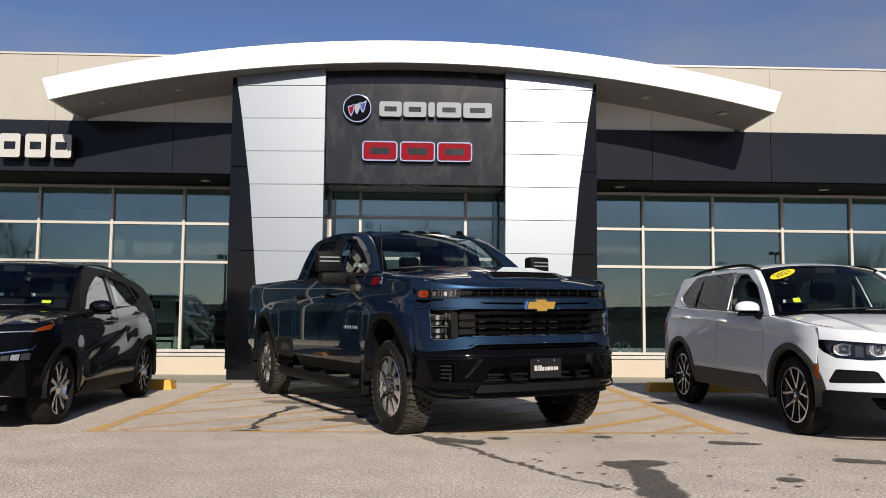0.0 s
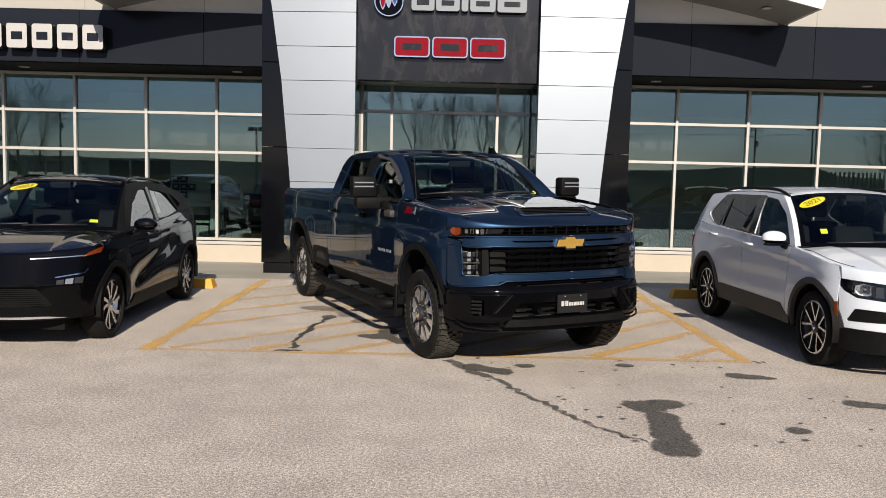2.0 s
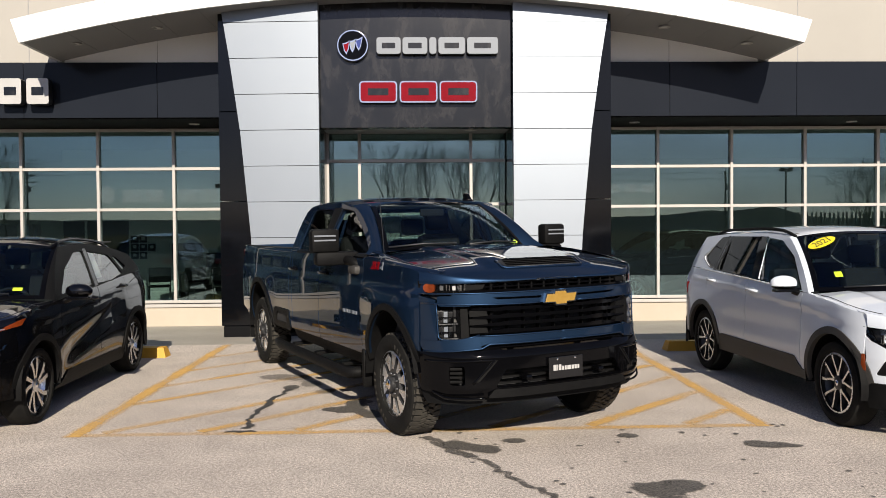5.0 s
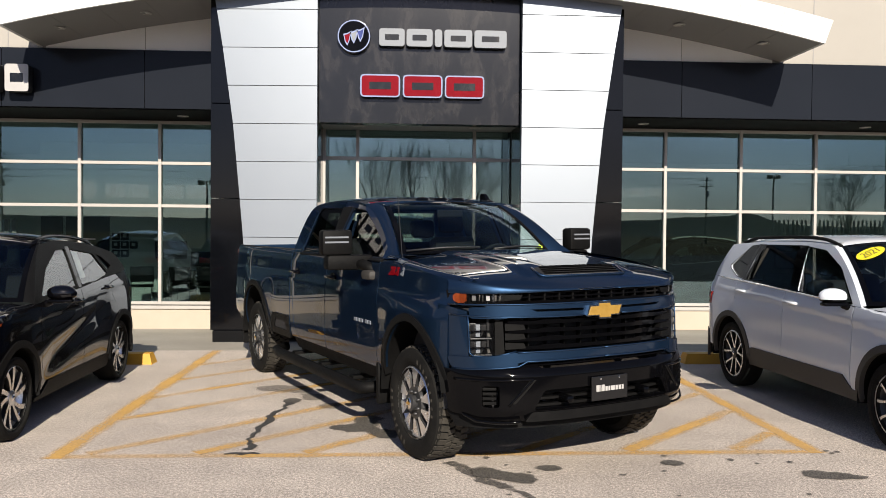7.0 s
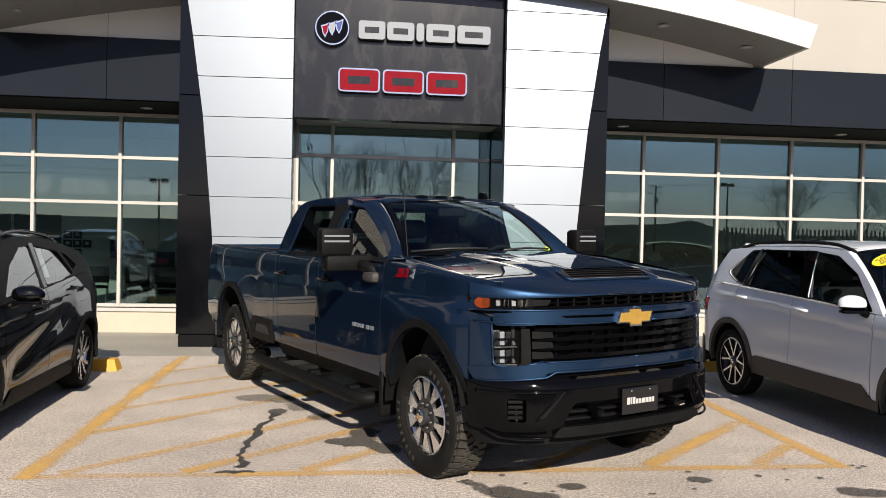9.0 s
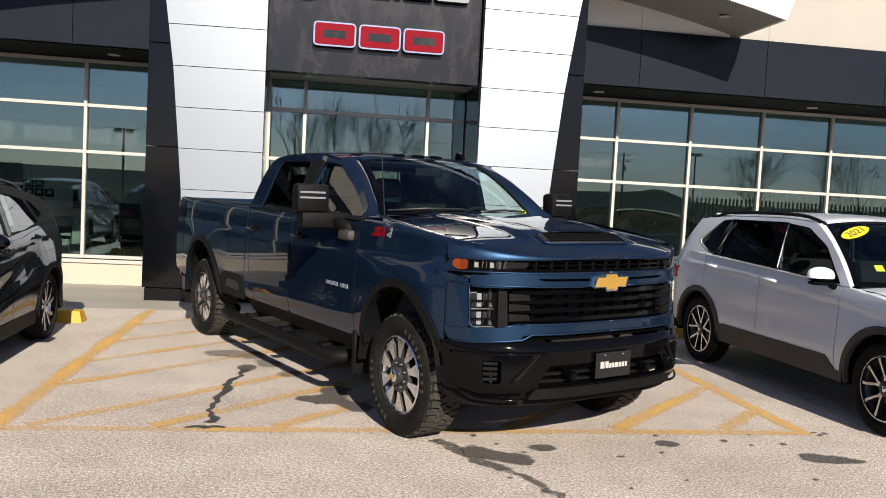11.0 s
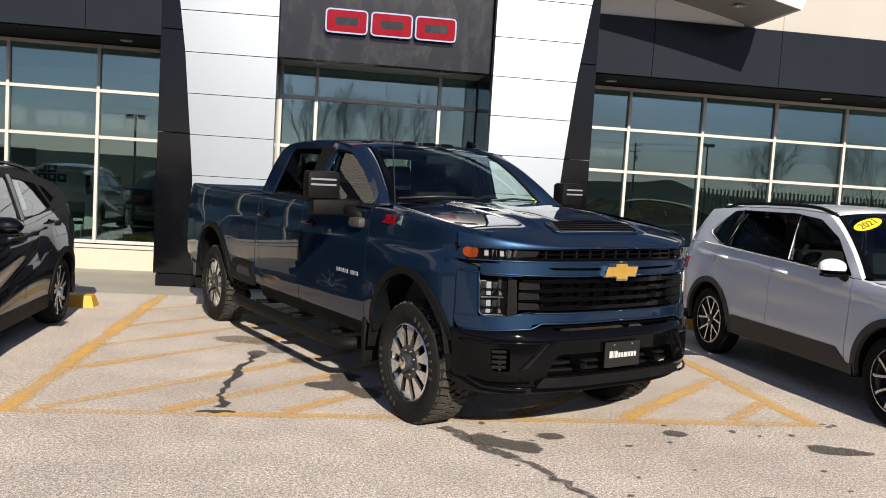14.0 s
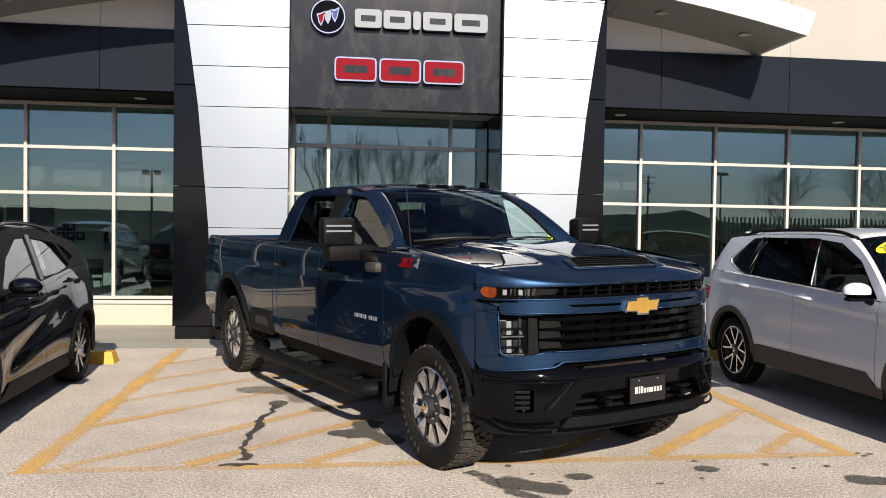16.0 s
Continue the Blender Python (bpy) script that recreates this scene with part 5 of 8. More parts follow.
    for cx in (0.0, -4.15):
        wheel(truck, cx, sg * 1.02, 0.413 - 0.016 * sg, 0.415, 0.27, 0.262, sg, "truck", 0)
    # grey model badge and red side badge, as plain bars
    for k in range(5):
        s = -0.73 - 0.07 * k - (0.03 if k > 1 else 0)
        y = t_side(s, 0.95)
        Geo().box(s - 0.052, s, *sorted((sg * (y + 0.001), sg * (y + 0.008))), 0.928, 0.958, 0.002).make("badge_bar", M_SILVER, truck)
    for k, mt in enumerate((M_RED, M_RED, M_SILVER)):
        s = -0.16 - 0.105 * k if sg > 0 else -0.45 + 0.105 * k
        w = (0.11, 0.075, 0.06)[k]
        q = [(s, 1.345 + 0.008 * k), (s + w, 1.345), (s + w + 0.018, 1.412), (s + 0.05, 1.412), (s + 0.045, 1.392), (s + 0.07, 1.392)]
        sheet("badge_bar", mt, truck, F, [q], 0.03, 0.004, lift=0.005)

# glass and roof
sheet("windscreen", M_SCREEN, truck, t_screen, [[(-0.995, 0.0), (0.995, 0.0), (0.995, 1.0), (-0.995, 1.0)]], 0.08, 0)
sheet("windscreen_band", M_GLOSSBLACK, truck, t_screen, [[(-1.0, 0.0), (1.0, 0.0), (1.0, 1.0), (-1.0, 1.0)], [(-0.94, 0.05), (0.94, 0.05), (0.94, 0.96), (-0.94, 0.96)]], 0.06, 0, lift=0.003)
rl = [-1.42 - 1.31 * i / 24 for i in range(25)]
ro = [(-1.345 - 0.075 * (y / 0.6) ** 2 if abs(y) < 0.6 else -1.42, y) for y in [-0.78 + 1.56 * i / 26 for i in range(27)]] + [(s, 0.78) for s in rl[1:]] + [(s, -0.78) for s in reversed(rl[1:])]
sheet("roof", M_PAINT_BLUE, truck, lambda s, y: (s, y, t_roof(s, y)), [ro], 0.06, 0.02)
for sg in (-1, 1):
    a = [(s, sg * 0.775, t_roof(s, 0.775) - 0.001) for s in rl]
    b = [(s, sg * t_side(s, t_rail(s)), t_rail(s)) for s in rl]
    strip("roof_edge", M_PAINT_BLUE, truck, a, b)
g = Geo()
g.add([(-2.73, -0.775, t_roof(-2.73, 0.775)), (-2.73, 0.775, t_roof(-2.73, 0.775)), (-2.878, 0.965, 1.45), (-2.878, -0.965, 1.45), (-2.80, -0.62, 1.86), (-2.80, 0.62, 1.86), (-2.86, 0.68, 1.50), (-2.86, -0.68, 1.50), (-2.885, 0.96, 0.6), (-2.885, -0.96, 0.6), (-2.83, 0.835, 1.82), (-2.83, -0.835, 1.82)], [(0, 1, 5, 4), (1, 10, 5), (10, 2, 6, 5), (2, 3, 7, 6), (3, 11, 4, 7), (11, 0, 4), (3, 2, 8, 9)]).make("cab_back", M_PAINT_BLUE, truck)
Geo().add([(-2.80, -0.62, 1.86), (-2.80, 0.62, 1.86), (-2.86, 0.68, 1.50), (-2.86, -0.68, 1.50)], [(0, 1, 2, 3)]).make("rear_window", M_CARGLASS, truck)
for y in (-0.56, -0.19, 0.0, 0.19, 0.56):
    Geo().lathe([(0.0, 0.024), (0.045, 0.019), (0.06, 0.0)], 14, pose(-1.46 - 0.08 * (y / 0.56) ** 2, y, t_roof(-1.46, y) - 0.003, 90) @ Matrix.Diagonal((0.7, 1, 1.35, 1))).make("roof_lamp", M_GLOSSBLACK, truck, smooth=True)
Geo().prism(rounded([(-1.83, 1.90), (-1.60, 1.90), (-1.66, 1.955), (-1.76, 2.045), (-1.81, 2.045), (-1.82, 1.96)], 0.02), 0.64, 0.68).make("antenna", M_GLOSSBLACK, truck, smooth=True, edge=35)

# bonnet with its scoop
hb = [(-0.50 - 0.20 * (y / 0.885) ** 2 if abs(y) < 0.72 else -0.632 + 0.6 * (abs(y) - 0.72), y) for y in [-0.90 + 1.80 * i / 24 for i in range(25)]]
hf = [(t_nose(y, 1.3) - 0.015, y) for y in [0.93 - 1.86 * i / 30 for i in range(31)]]
sheet("bonnet", M_PAINT_BLUE, truck, lambda s, y: (s, y, t_hood(s, y)), [hb + [(-0.3, 0.915), (0.2, 0.93)] + hf + [(0.2, -0.93), (-0.3, -0.915)]], 0.04, 0.03, centre=(0, 0, 0))
ys = [-0.985 + 1.97 * i / 40 for i in range(41)]
strip("bonnet_lip", M_PAINT_BLUE, truck, [(t_nose(y, 1.3) - 0.015, y, t_hood(t_nose(y, 1.3) - 0.015, y)) for y in ys], [(t_nose(y, 1.3, 0.002), y, 1.288 - 0.02 * abs(y)) for y in ys], mid=[(t_nose(y, 1.3, 0.006), y, t_hood(t_nose(y, 1.3) - 0.015, y) - 0.014) for y in ys])
sc = Geo()
N = 12
prof = [(-0.30, 0.002), (0.0, 0.010), (0.35, 0.016), (0.605, 0.019)]
vs = []
for s, h in prof:
    for i in range(N + 1):
        y = -0.36 + 0.72 * i / N
        e = min(1, (0.36 - abs(y)) / 0.05)
        vs.append((s, y * (1 - 0.06 * (0.3 - s)), t_hood(s, y) + h * e + 0.001))
sc.add(vs, [(k * (N + 1) + i, k * (N + 1) + i + 1, (k + 1) * (N + 1) + i + 1, (k + 1) * (N + 1) + i) for k in range(3) for i in range(N)])
scoop = sc.make("bonnet_scoop", M_PAINT_BLUE, truck, smooth=True)
IH = lambda q, h: t_hood(q, 0.30) + h
Geo().add([(0.606, -0.335, IH(0.606, 0.016)), (0.606, 0.335, IH(0.606, 0.016)), (0.71, 0.33, IH(0.71, 0.004)), (0.71, -0.33, IH(0.71, 0.004)), (0.60, -0.36, IH(0.60, -0.004)), (0.60, 0.36, IH(0.60, -0.004))], [(0, 1, 2, 3), (4, 0, 3), (1, 5, 2)]).make("intake", M_DARK, scoop)
for k in range(4):
    q = 0.622 + 0.022 * k
    Geo().box(q - 0.006, q + 0.006, -0.325, 0.325, IH(q, 0.015 - 0.002 * k), IH(q, 0.022 - 0.002 * k)).make("slat", M_GLOSSBLACK, scoop)
Geo().tube([(0.60, -0.375, IH(0.60, 0.002)), (0.70, -0.37, IH(0.70, 0.004)), (0.72, -0.34, IH(0.72, 0.005)), (0.72, 0.34, IH(0.72, 0.005)), (0.70, 0.37, IH(0.70, 0.004)), (0.60, 0.375, IH(0.60, 0.002))], 0.010, 6).make("trim", M_PAINT_BLUE, scoop, smooth=True)
Geo().add([(-0.55 - 0.23 * (y / 0.735) ** 2 - d, y, 1.480 - 0.05 * (y / 0.9) ** 2 - 0.004 * k) for k, d in ((0, -0.06), (1, 0.05)) for y in [-0.78 + 1.56 * i / 20 for i in range(21)]], [(i, i + 1, 22 + i, 21 + i) for i in range(20)]).make("cowl", M_TRIM, truck, smooth=True)
for y0, y1 in ((-0.72, -0.10), (0.02, 0.66)):
    p, q = Vector(t_screen(y0 / 0.75, 0.02)), Vector(t_screen(y1 / 0.75, 0.05))
    Geo().tube([p + Vector((0.03, 0, 0.02)), p.lerp(q, 0.5) + Vector((0.02, 0, 0.03)), q + Vector((0.01, 0, 0.015))], 0.009, 6).make("wiper", M_DARK, truck, smooth=True)
Geo().tube([(-0.62, -0.80, 1.46), (-0.70, -0.80, 1.97)], 0.004, 5).make("aerial", M_DARK, truck)

# nose, from the top down
NO = (-1.5, 0, 0.9)
bk = [-0.98 + 1.96 * i / 40 for i in range(41)]
Geo().add([(t_nose(y, z) - 0.12, y, z) for z in (0.46, 1.30) for y in bk], [(i, i + 1, 42 + i, 41 + i) for i in range(40)]).make("nose_backing", M_SHADOWGAP, truck)
up_gr = new("upper_grille")
up_gr.parent = truck
for z0, z1, o in ((1.205, 1.222, -0.01), (1.238, 1.250, -0.02), (1.270, 1.284, -0.01)):
    sheet("bar", M_GLOSSBLACK, up_gr, t_front(o), [[(-0.74, z0), (0.74, z0), (0.74, z1), (-0.74, z1)]], 0.06, 0.05, NO)
for k in range(-6, 7):
    y = k * 0.11
    Geo().box(t_nose(y, 1.25) - 0.09, t_nose(y, 1.25) - 0.02, y - 0.006, y + 0.006, 1.205, 1.28).make("fin", M_TRIM, up_gr)
for sg in (-1, 1):
    sheet("end_block", M_TRIM, up_gr, t_front(-0.012), [[(sg * 0.62, 1.228), (sg * 0.74, 1.222), (sg * 0.74, 1.262), (sg * 0.60, 1.262)]], 0.04, 0.04, NO)
sheet("grille_bar", M_PAINT_BLUE, truck, t_front(0.014), [rounded([(-0.80, 1.112), (0.80, 1.112), (0.84, 1.20), (-0.84, 1.20)], 0.02), [(0.16, 1.146), (0.52, 1.150), (0.56, 1.166), (0.16, 1.162)], [(-0.16, 1.162), (-0.56, 1.166), (-0.52, 1.150), (-0.16, 1.146)]], 0.04, 0.05, NO)
# cross-shaped badge
bx = t_nose(0, 1.15, 0.03)
BS = 0.88
bt = [(-0.175, -0.042), (-0.062, -0.042), (-0.052, -0.068), (0.062, -0.068), (0.064, -0.042), (0.150, -0.042), (0.175, 0.042), (0.062, 0.042), (0.052, 0.068), (-0.062, 0.068), (-0.064, 0.042), (-0.150, 0.042)]
em = Geo().prism([(y * BS, 1.14 + z * BS) for y, z in bt], bx - 0.03, bx + 0.012, "x").make("front_badge", M_CHROME, truck)
Geo().prism([(y * 0.91 * BS, 1.14 + z * 0.80 * BS) for y, z in bt], bx + 0.011, bx + 0.016, "x").make("badge_face", M_GOLD, em)
lo_gr = new("lower_grille")
lo_gr.parent = truck
for k in range(4):
    z0 = 0.895 + 0.056 * k
    sheet("bar", M_GLOSSBLACK, lo_gr, t_front(-0.012), [[(-0.70, z0), (0.70, z0), (0.70, z0 + 0.024), (0.5, z0 + 0.024), (0.46, z0 + 0.032), (0.34, z0 + 0.032), (0.30, z0 + 0.024), (-0.30, z0 + 0.024), (-0.34, z0 + 0.032), (-0.46, z0 + 0.032), (-0.5, z0 + 0.024), (-0.70, z0 + 0.024)]], 0.05, 0.05, NO)
for k in range(-5, 6):
    y = k * 0.135
    Geo().box(t_nose(y, 1.0) - 0.10, t_nose(y, 1.0) - 0.055, y - 0.005, y + 0.005, 0.885, 1.115).make("fin", M_TRIM, lo_gr)
for sg in (-1, 1):
    for k in range(3):
        z0 = 0.900 + 0.062 * k
        sheet("end_block", M_TRIM, lo_gr, t_front(-0.002), [[(sg * 0.59, z0 + 0.006), (sg * 0.72, z0), (sg * 0.72, z0 + 0.046), (sg * 0.60, z0 + 0.040)]], 0.04, 0.05, NO)
for sg in (-1, 1):
    # upper lamp with its amber end
    hl = new("headlamp")
    hl.parent = truck
    sheet("housing", M_GLOSSBLACK, hl, t_front(-0.05), [[(sg * 0.72, 1.200), (sg * 0.975, 1.190), (sg * 0.98, 1.288), (sg * 0.72, 1.285)]], 0.04, 0.02, NO)
    sheet("lens", M_LENS, hl, t_front(0.002), [[(sg * 0.72, 1.197), (sg * 0.945, 1.200), (sg * 0.95, 1.280), (sg * 0.70, 1.276)]], 0.05, 0, NO)
    for k in range(4):
        y = 0.762 + 0.036 * k
        Geo().box(-0.010, 0.006, -0.015, 0.015, -0.022, 0.022, 0.003, pose(t_nose(y, 1.24) - 0.040, sg * y, 1.240, 0, (-1) ** k * 16, sg * (18 + 5 * k))).make("facet", M_ALLOYDARK if k % 2 else M_STEEL, hl)
    for y in (0.735, 0.775, 0.84):
        Geo().box(t_nose(y, 1.24) - 0.05, t_nose(y, 1.24) - 0.012, sg * y - 0.004, sg * y + 0.004, 1.212, 1.270, 0.002).make("divider", M_GLOSSBLACK if y > 0.8 else M_REFLECT, hl)
    sheet("indicator", M_AMBER, hl, t_front(-0.004), [rounded([(sg * 0.922, 1.208), (sg * 0.954, 1.204), (sg * 0.970, 1.224), (sg * 0.970, 1.256), (sg * 0.956, 1.274), (sg * 0.919, 1.270)], 0.012)], 0.03, 0.02, NO)
    # painted piece between the lamps and the outer edge round the lower lamp
    sheet("lamp_surround", M_PAINT_BLUE, truck, t_front(0.012), [rounded([(sg * 0.70, 1.106), (sg * 0.91, 1.104), (sg * 0.915, 1.180), (sg * 0.70, 1.184)], 0.02)], 0.03, 0.05, NO)
    sheet("lamp_surround", M_PAINT_BLUE, truck, t_front(0.0), [[(sg * 0.912, 0.83), (sg * 1.012, 0.78), (sg * 1.012, 1.19), (sg * 0.918, 1.15)]], 0.03, 0.05, NO)
    l2 = new("headlamp")
    l2.parent = truck
    sheet("housing", M_GLOSSBLACK, l2, t_front(-0.06), [[(sg * 0.725, 0.865), (sg * 0.925, 0.845), (sg * 0.93, 1.10), (sg * 0.725, 1.10)]], 0.04, 0.02, NO)
    sheet("lens", M_LENS, l2, t_front(-0.004), [[(sg * 0.775, 0.86), (sg * 0.912, 0.848), (sg * 0.915, 1.075), (sg * 0.775, 1.075)]], 0.05, 0, NO)
    for z0, z1 in ((0.972, 1.068), (0.862, 0.956)):
        b = t_nose(0.835, z0)
        m = pose(b - 0.050, sg * 0.835, (z0 + z1) / 2, 0, 0, sg * 24)
        h = (z1 - z0) / 2
        Geo().box(-0.035, -0.02, -0.075, 0.075, -h, h, 0.004, m).make("module", M_ALLOYDARK, l2)
        for k in range(4):
            Geo().box(-0.006, 0.006, -0.0155, 0.0155, -h + 0.006, h - 0.006, 0.002, m @ pose(-0.006, -0.054 + 0.036 * k, 0, 0, (-1) ** k * 14, -28 + 18 * k)).make("facet", M_SILVER if k == (1 if sg < 0 else 2) else M_STEEL if k % 2 else M_ALLOYDARK, l2)
        Geo().box(-0.03, 0.024, -0.072, 0.072, -h - 0.008, -h + 0.001, 0.002, m).make("shelf", M_ALLOYDARK, l2)
        Geo().box(-0.02, 0.026, -0.072, 0.072, -0.004, 0.004, 0.002, m).make("crossbar", M_GLOSSBLACK, l2)
    for k in range(5):
        z0 = 0.866 + 0.042 * k
        b = t_nose(0.900, z0)
        Geo().box(-0.02, 0.008, -0.008, 0.008, 0, 0.034, 0.004, pose(b - 0.026, sg * 0.900, z0, 0, 20 * (-1) ** k, sg * 34)).make("facet", M_SILVER if k % 2 else M_STEEL, l2)
    sheet("lamp_trim", M_TRIM, l2, t_front(-0.006), [[(sg * 0.722, 0.87), (sg * 0.776, 0.852), (sg * 0.776, 1.085), (sg * 0.73, 1.085)]], 0.04, 0.03, NO)
    # outer turn of the bumper bar
    sheet("bumper_bar", M_PAINT_BLUE, truck, t_front(0.035), [rounded([(sg * 0.66, 0.79), (sg * 0.985, 0.765), (sg * 1.0, 0.845), (sg * 0.80, 0.862), (sg * 0.66, 0.885)], 0.018)], 0.03, 0.06, NO)
sheet("bumper_bar", M_PAINT_BLUE, truck, t_front(0.030), [rounded([(-0.70, 0.805), (-0.60, 0.825), (0.60, 0.825), (0.70, 0.805), (0.70, 0.882), (-0.70, 0.882)], 0.015)], 0.04, 0.06, NO)
# rolled edges of the painted nose panels
for sg in (-1, 1):
    for o, r_, line in ((0.014, 0.007, [(0.918, 1.12), (0.914, 0.98), (0.912, 0.875), (0.895, 0.855), (0.80, 0.852), (0.66, 0.889)]), (0.035, 0.007, [(0.985, 0.765), (0.90, 0.770), (0.66, 0.790), (0.60, 0.822), (0.0, 0.824)]), (0.014, 0.006, [(0.985, 1.126), (0.80, 1.118), (0.4, 1.112), (0.17, 1.112)]), (0.014, 0.006, [(0.99, 1.196), (0.80, 1.199), (0.4, 1.2), (0.0, 1.2)]), (0.030, 0.006, [(0.66, 0.884), (0.4, 0.884), (0.0, 0.884)])):
        pts = []
        for (ya, za), (yb, zb) in zip(line, line[1:]):
            n = max(2, int(abs(yb - ya) / 0.05))
            pts += [(t_nose(ya + (yb - ya) * k / n, za + (zb - za) * k / n, o), sg * (ya + (yb - ya) * k / n), za + (zb - za) * k / n) for k in range(n)]
        pts.append((t_nose(*line[-1], o), sg * line[-1][0], line[-1][1]))
        Geo().tube(pts, r_, 8).make("panel_edge", M_PAINT_BLUE, truck, smooth=True)
# black bumper
bp = sheet("front_bumper", M_GLOSSBLACK, truck, lambda y, z: (t_nose(y, z, 0.062 - 0.5 * max(0, 0.50 - z) - 0.9 * max(0, z - 0.74) ** 1.0), y, z),
           [rounded([(-1.0, 0.47), (-0.72, 0.43), (0.72, 0.43), (1.0, 0.47), (1.018, 0.76), (0.72, 0.775), (0.62, 0.80), (-0.62, 0.80), (-0.72, 0.775), (-1.018, 0.76)], 0.02),
            rounded([(-0.58, 0.50), (0.58, 0.50), (0.50, 0.635), (-0.50, 0.635)], 0.03), rounded([(0.785, 0.525), (0.875, 0.525), (0.875, 0.665), (0.785, 0.665)], 0.02), rounded([(-0.875, 0.525), (-0.785, 0.525), (-0.785, 0.665), (-0.875, 0.665)], 0.02),
            [(-0.50, 0.775), (0.50, 0.775), (0.52, 0.792), (-0.52, 0.792)]], 0.04, 0.05, NO)
for sg in (-1, 1):
    Geo().box(0.82, 1.0, *sorted((sg * 0.30, sg * 0.36)), 0.540, 0.590, 0.02).make("tow_hook", M_GLOSSBLACK, bp, smooth=True, edge=40)
    for k in range(4):
        y = 0.830
        b = t_nose(y, 0.6, 0.04)
        Geo().box(-0.03, 0.012, -0.046, 0.046, 0.540 + 0.032 * k, 0.559 + 0.032 * k, 0.003, pose(b, sg * y, 0, 0, 0, sg * 30)).make("vent_slat", M_TRIM, bp)
    sheet("crease", M_TRIM, bp, t_front(0.066), [[(sg * 0.695, 0.55), (sg * 0.73, 0.55), (sg * 0.60, 0.705), (sg * 0.56, 0.705)]], 0.04, 0.006, NO)
for z0 in (0.515, 0.56, 0.605):
    sheet("intake_bar", M_TRIM, bp, t_front(0.0), [[(-0.55, z0), (0.55, z0), (0.55, z0 + 0.016), (-0.55, z0 + 0.016)]], 0.08, 0.04, NO)
sheet("lower_lip", M_TRIM, bp, t_front(0.066), [rounded([(-0.64, 0.43), (0.64, 0.43), (0.59, 0.492), (-0.59, 0.492)], 0.02)], 0.05, 0.03, NO)
for sg in (-1, 1):
    for line in ([(0.985, 0.700), (0.93, 0.702), (0.80, 0.704), (0.66, 0.706), (0.58, 0.708)], [(0.58, 0.708), (0.66, 0.620), (0.735, 0.535)], [(0.96, 0.47), (0.90, 0.432), (0.76, 0.425), (0.66, 0.43)]):
        pts = []
        for (ya, za), (yb, zb) in zip(line, line[1:]):
            pts += [(t_nose(ya + (yb - ya) * k / 4, 0.6, 0.0615), sg * (ya + (yb - ya) * k / 4), za + (zb - za) * k / 4) for k in range(4)]
        pts.append((t_nose(line[-1][0], 0.6, 0.0615), sg * line[-1][0], line[-1][1]))
        Geo().tube(pts, 0.009, 8).make("bumper_crease", M_GLOSSBLACK, bp, smooth=True)
sheet("valance", M_TRIM, truck, t_front(-0.03), [[(-0.96, 0.37), (0.96, 0.37), (0.99, 0.48), (-0.99, 0.48)]], 0.06, 0.03, NO)
# dealer plate
px = t_nose(0, 0.6, 0.085)
pl = Geo().box(px - 0.012, px, -0.155, 0.155, 0.532, 0.696, 0.004).make("number_plate", M_PLATE, truck, "black dealer plate with white lettering bars")
y = -0.118
for w, h in ((0.028, 0.044), (0.009, 0.044), (0.022, 0.044), (0.020, 0.031), (0.016, 0.031), (0.034, 0.031), (0.021, 0.031), (0.021, 0.031), (0.017, 0.031)):
    Geo().box(px, px + 0.003, y, y + w, 0.594, 0.594 + h, 0.001).make("name_bar", M_LETTER, pl)
    y += w + 0.006
for y in (-0.08, 0.08):
    Geo().lathe([(0, 0.004), (0.007, 0.003), (0.008, 0)], 10, pose(px, y, 0.680, 0, 0, -90)).make("screw", M_CHROME, pl)

# bed, tail, chassis and cabin
Geo().box(-5.26, -2.90, -0.80, 0.80, 0.93, 0.98).box(-2.915, -2.895, -0.95, 0.95, 0.65, 1.478).make("bed_floor", M_PAINT_BLUE, truck)
Geo().box(-5.31, -5.25, -0.88, 0.88, 0.80, 1.485, 0.012).make("tailgate", M_PAINT_BLUE, truck)
Geo().box(-5.42, -5.30, -0.90, 0.90, 0.52, 0.74, 0.03).make("rear_bumper", M_GLOSSBLACK, truck, smooth=True, edge=40)
Geo().box(-5.2, 0.55, 0.40, 0.52, 0.46, 0.64).box(-5.2, 0.55, -0.52, -0.40, 0.46, 0.64).box(-4.25, -4.05, -0.9, 0.9, 0.38, 0.50).box(-0.1, 0.1, -0.9, 0.9, 0.36, 0.46).box(-3.6, -2.2, -0.3, 0.35, 0.36, 0.6, 0.03).make("chassis", M_TRIM, truck)
Geo().box(-2.86, -0.6, -0.93, 0.93, 0.56, 0.70).make("cabin_floor", M_DASH, truck)
Geo().box(-0.95, 0.7, -0.80, 0.80, 0.62, 1.24).make("engine_bay", M_SHADOWGAP, truck)
Geo().box(-1.12, -0.66, -0.86, 0.86, 1.10, 1.44, 0.05).make("dashboard", M_DASH, truck, smooth=True, edge=40)
for y in (-0.45, 0.45):
    seat(truck, -1.68, y, 0.90, M_CLOTH)
    seat(truck, -2.33, y, 0.84, M_CLOTH, 0.62)
steering(truck, -1.20, 0.42, 1.38)
Geo().box(-1.30, -1.27, -0.13, 0.13, 1.80, 1.87, 0.01).make("inside_mirror", M_DASH, truck)
Geo().box(-2.70, -1.45, -0.72, 0.72, 1.90, 1.915).make("headliner", M_LIGHTGREY, truck)
st = Vector(t_screen(0.92, 0.035))
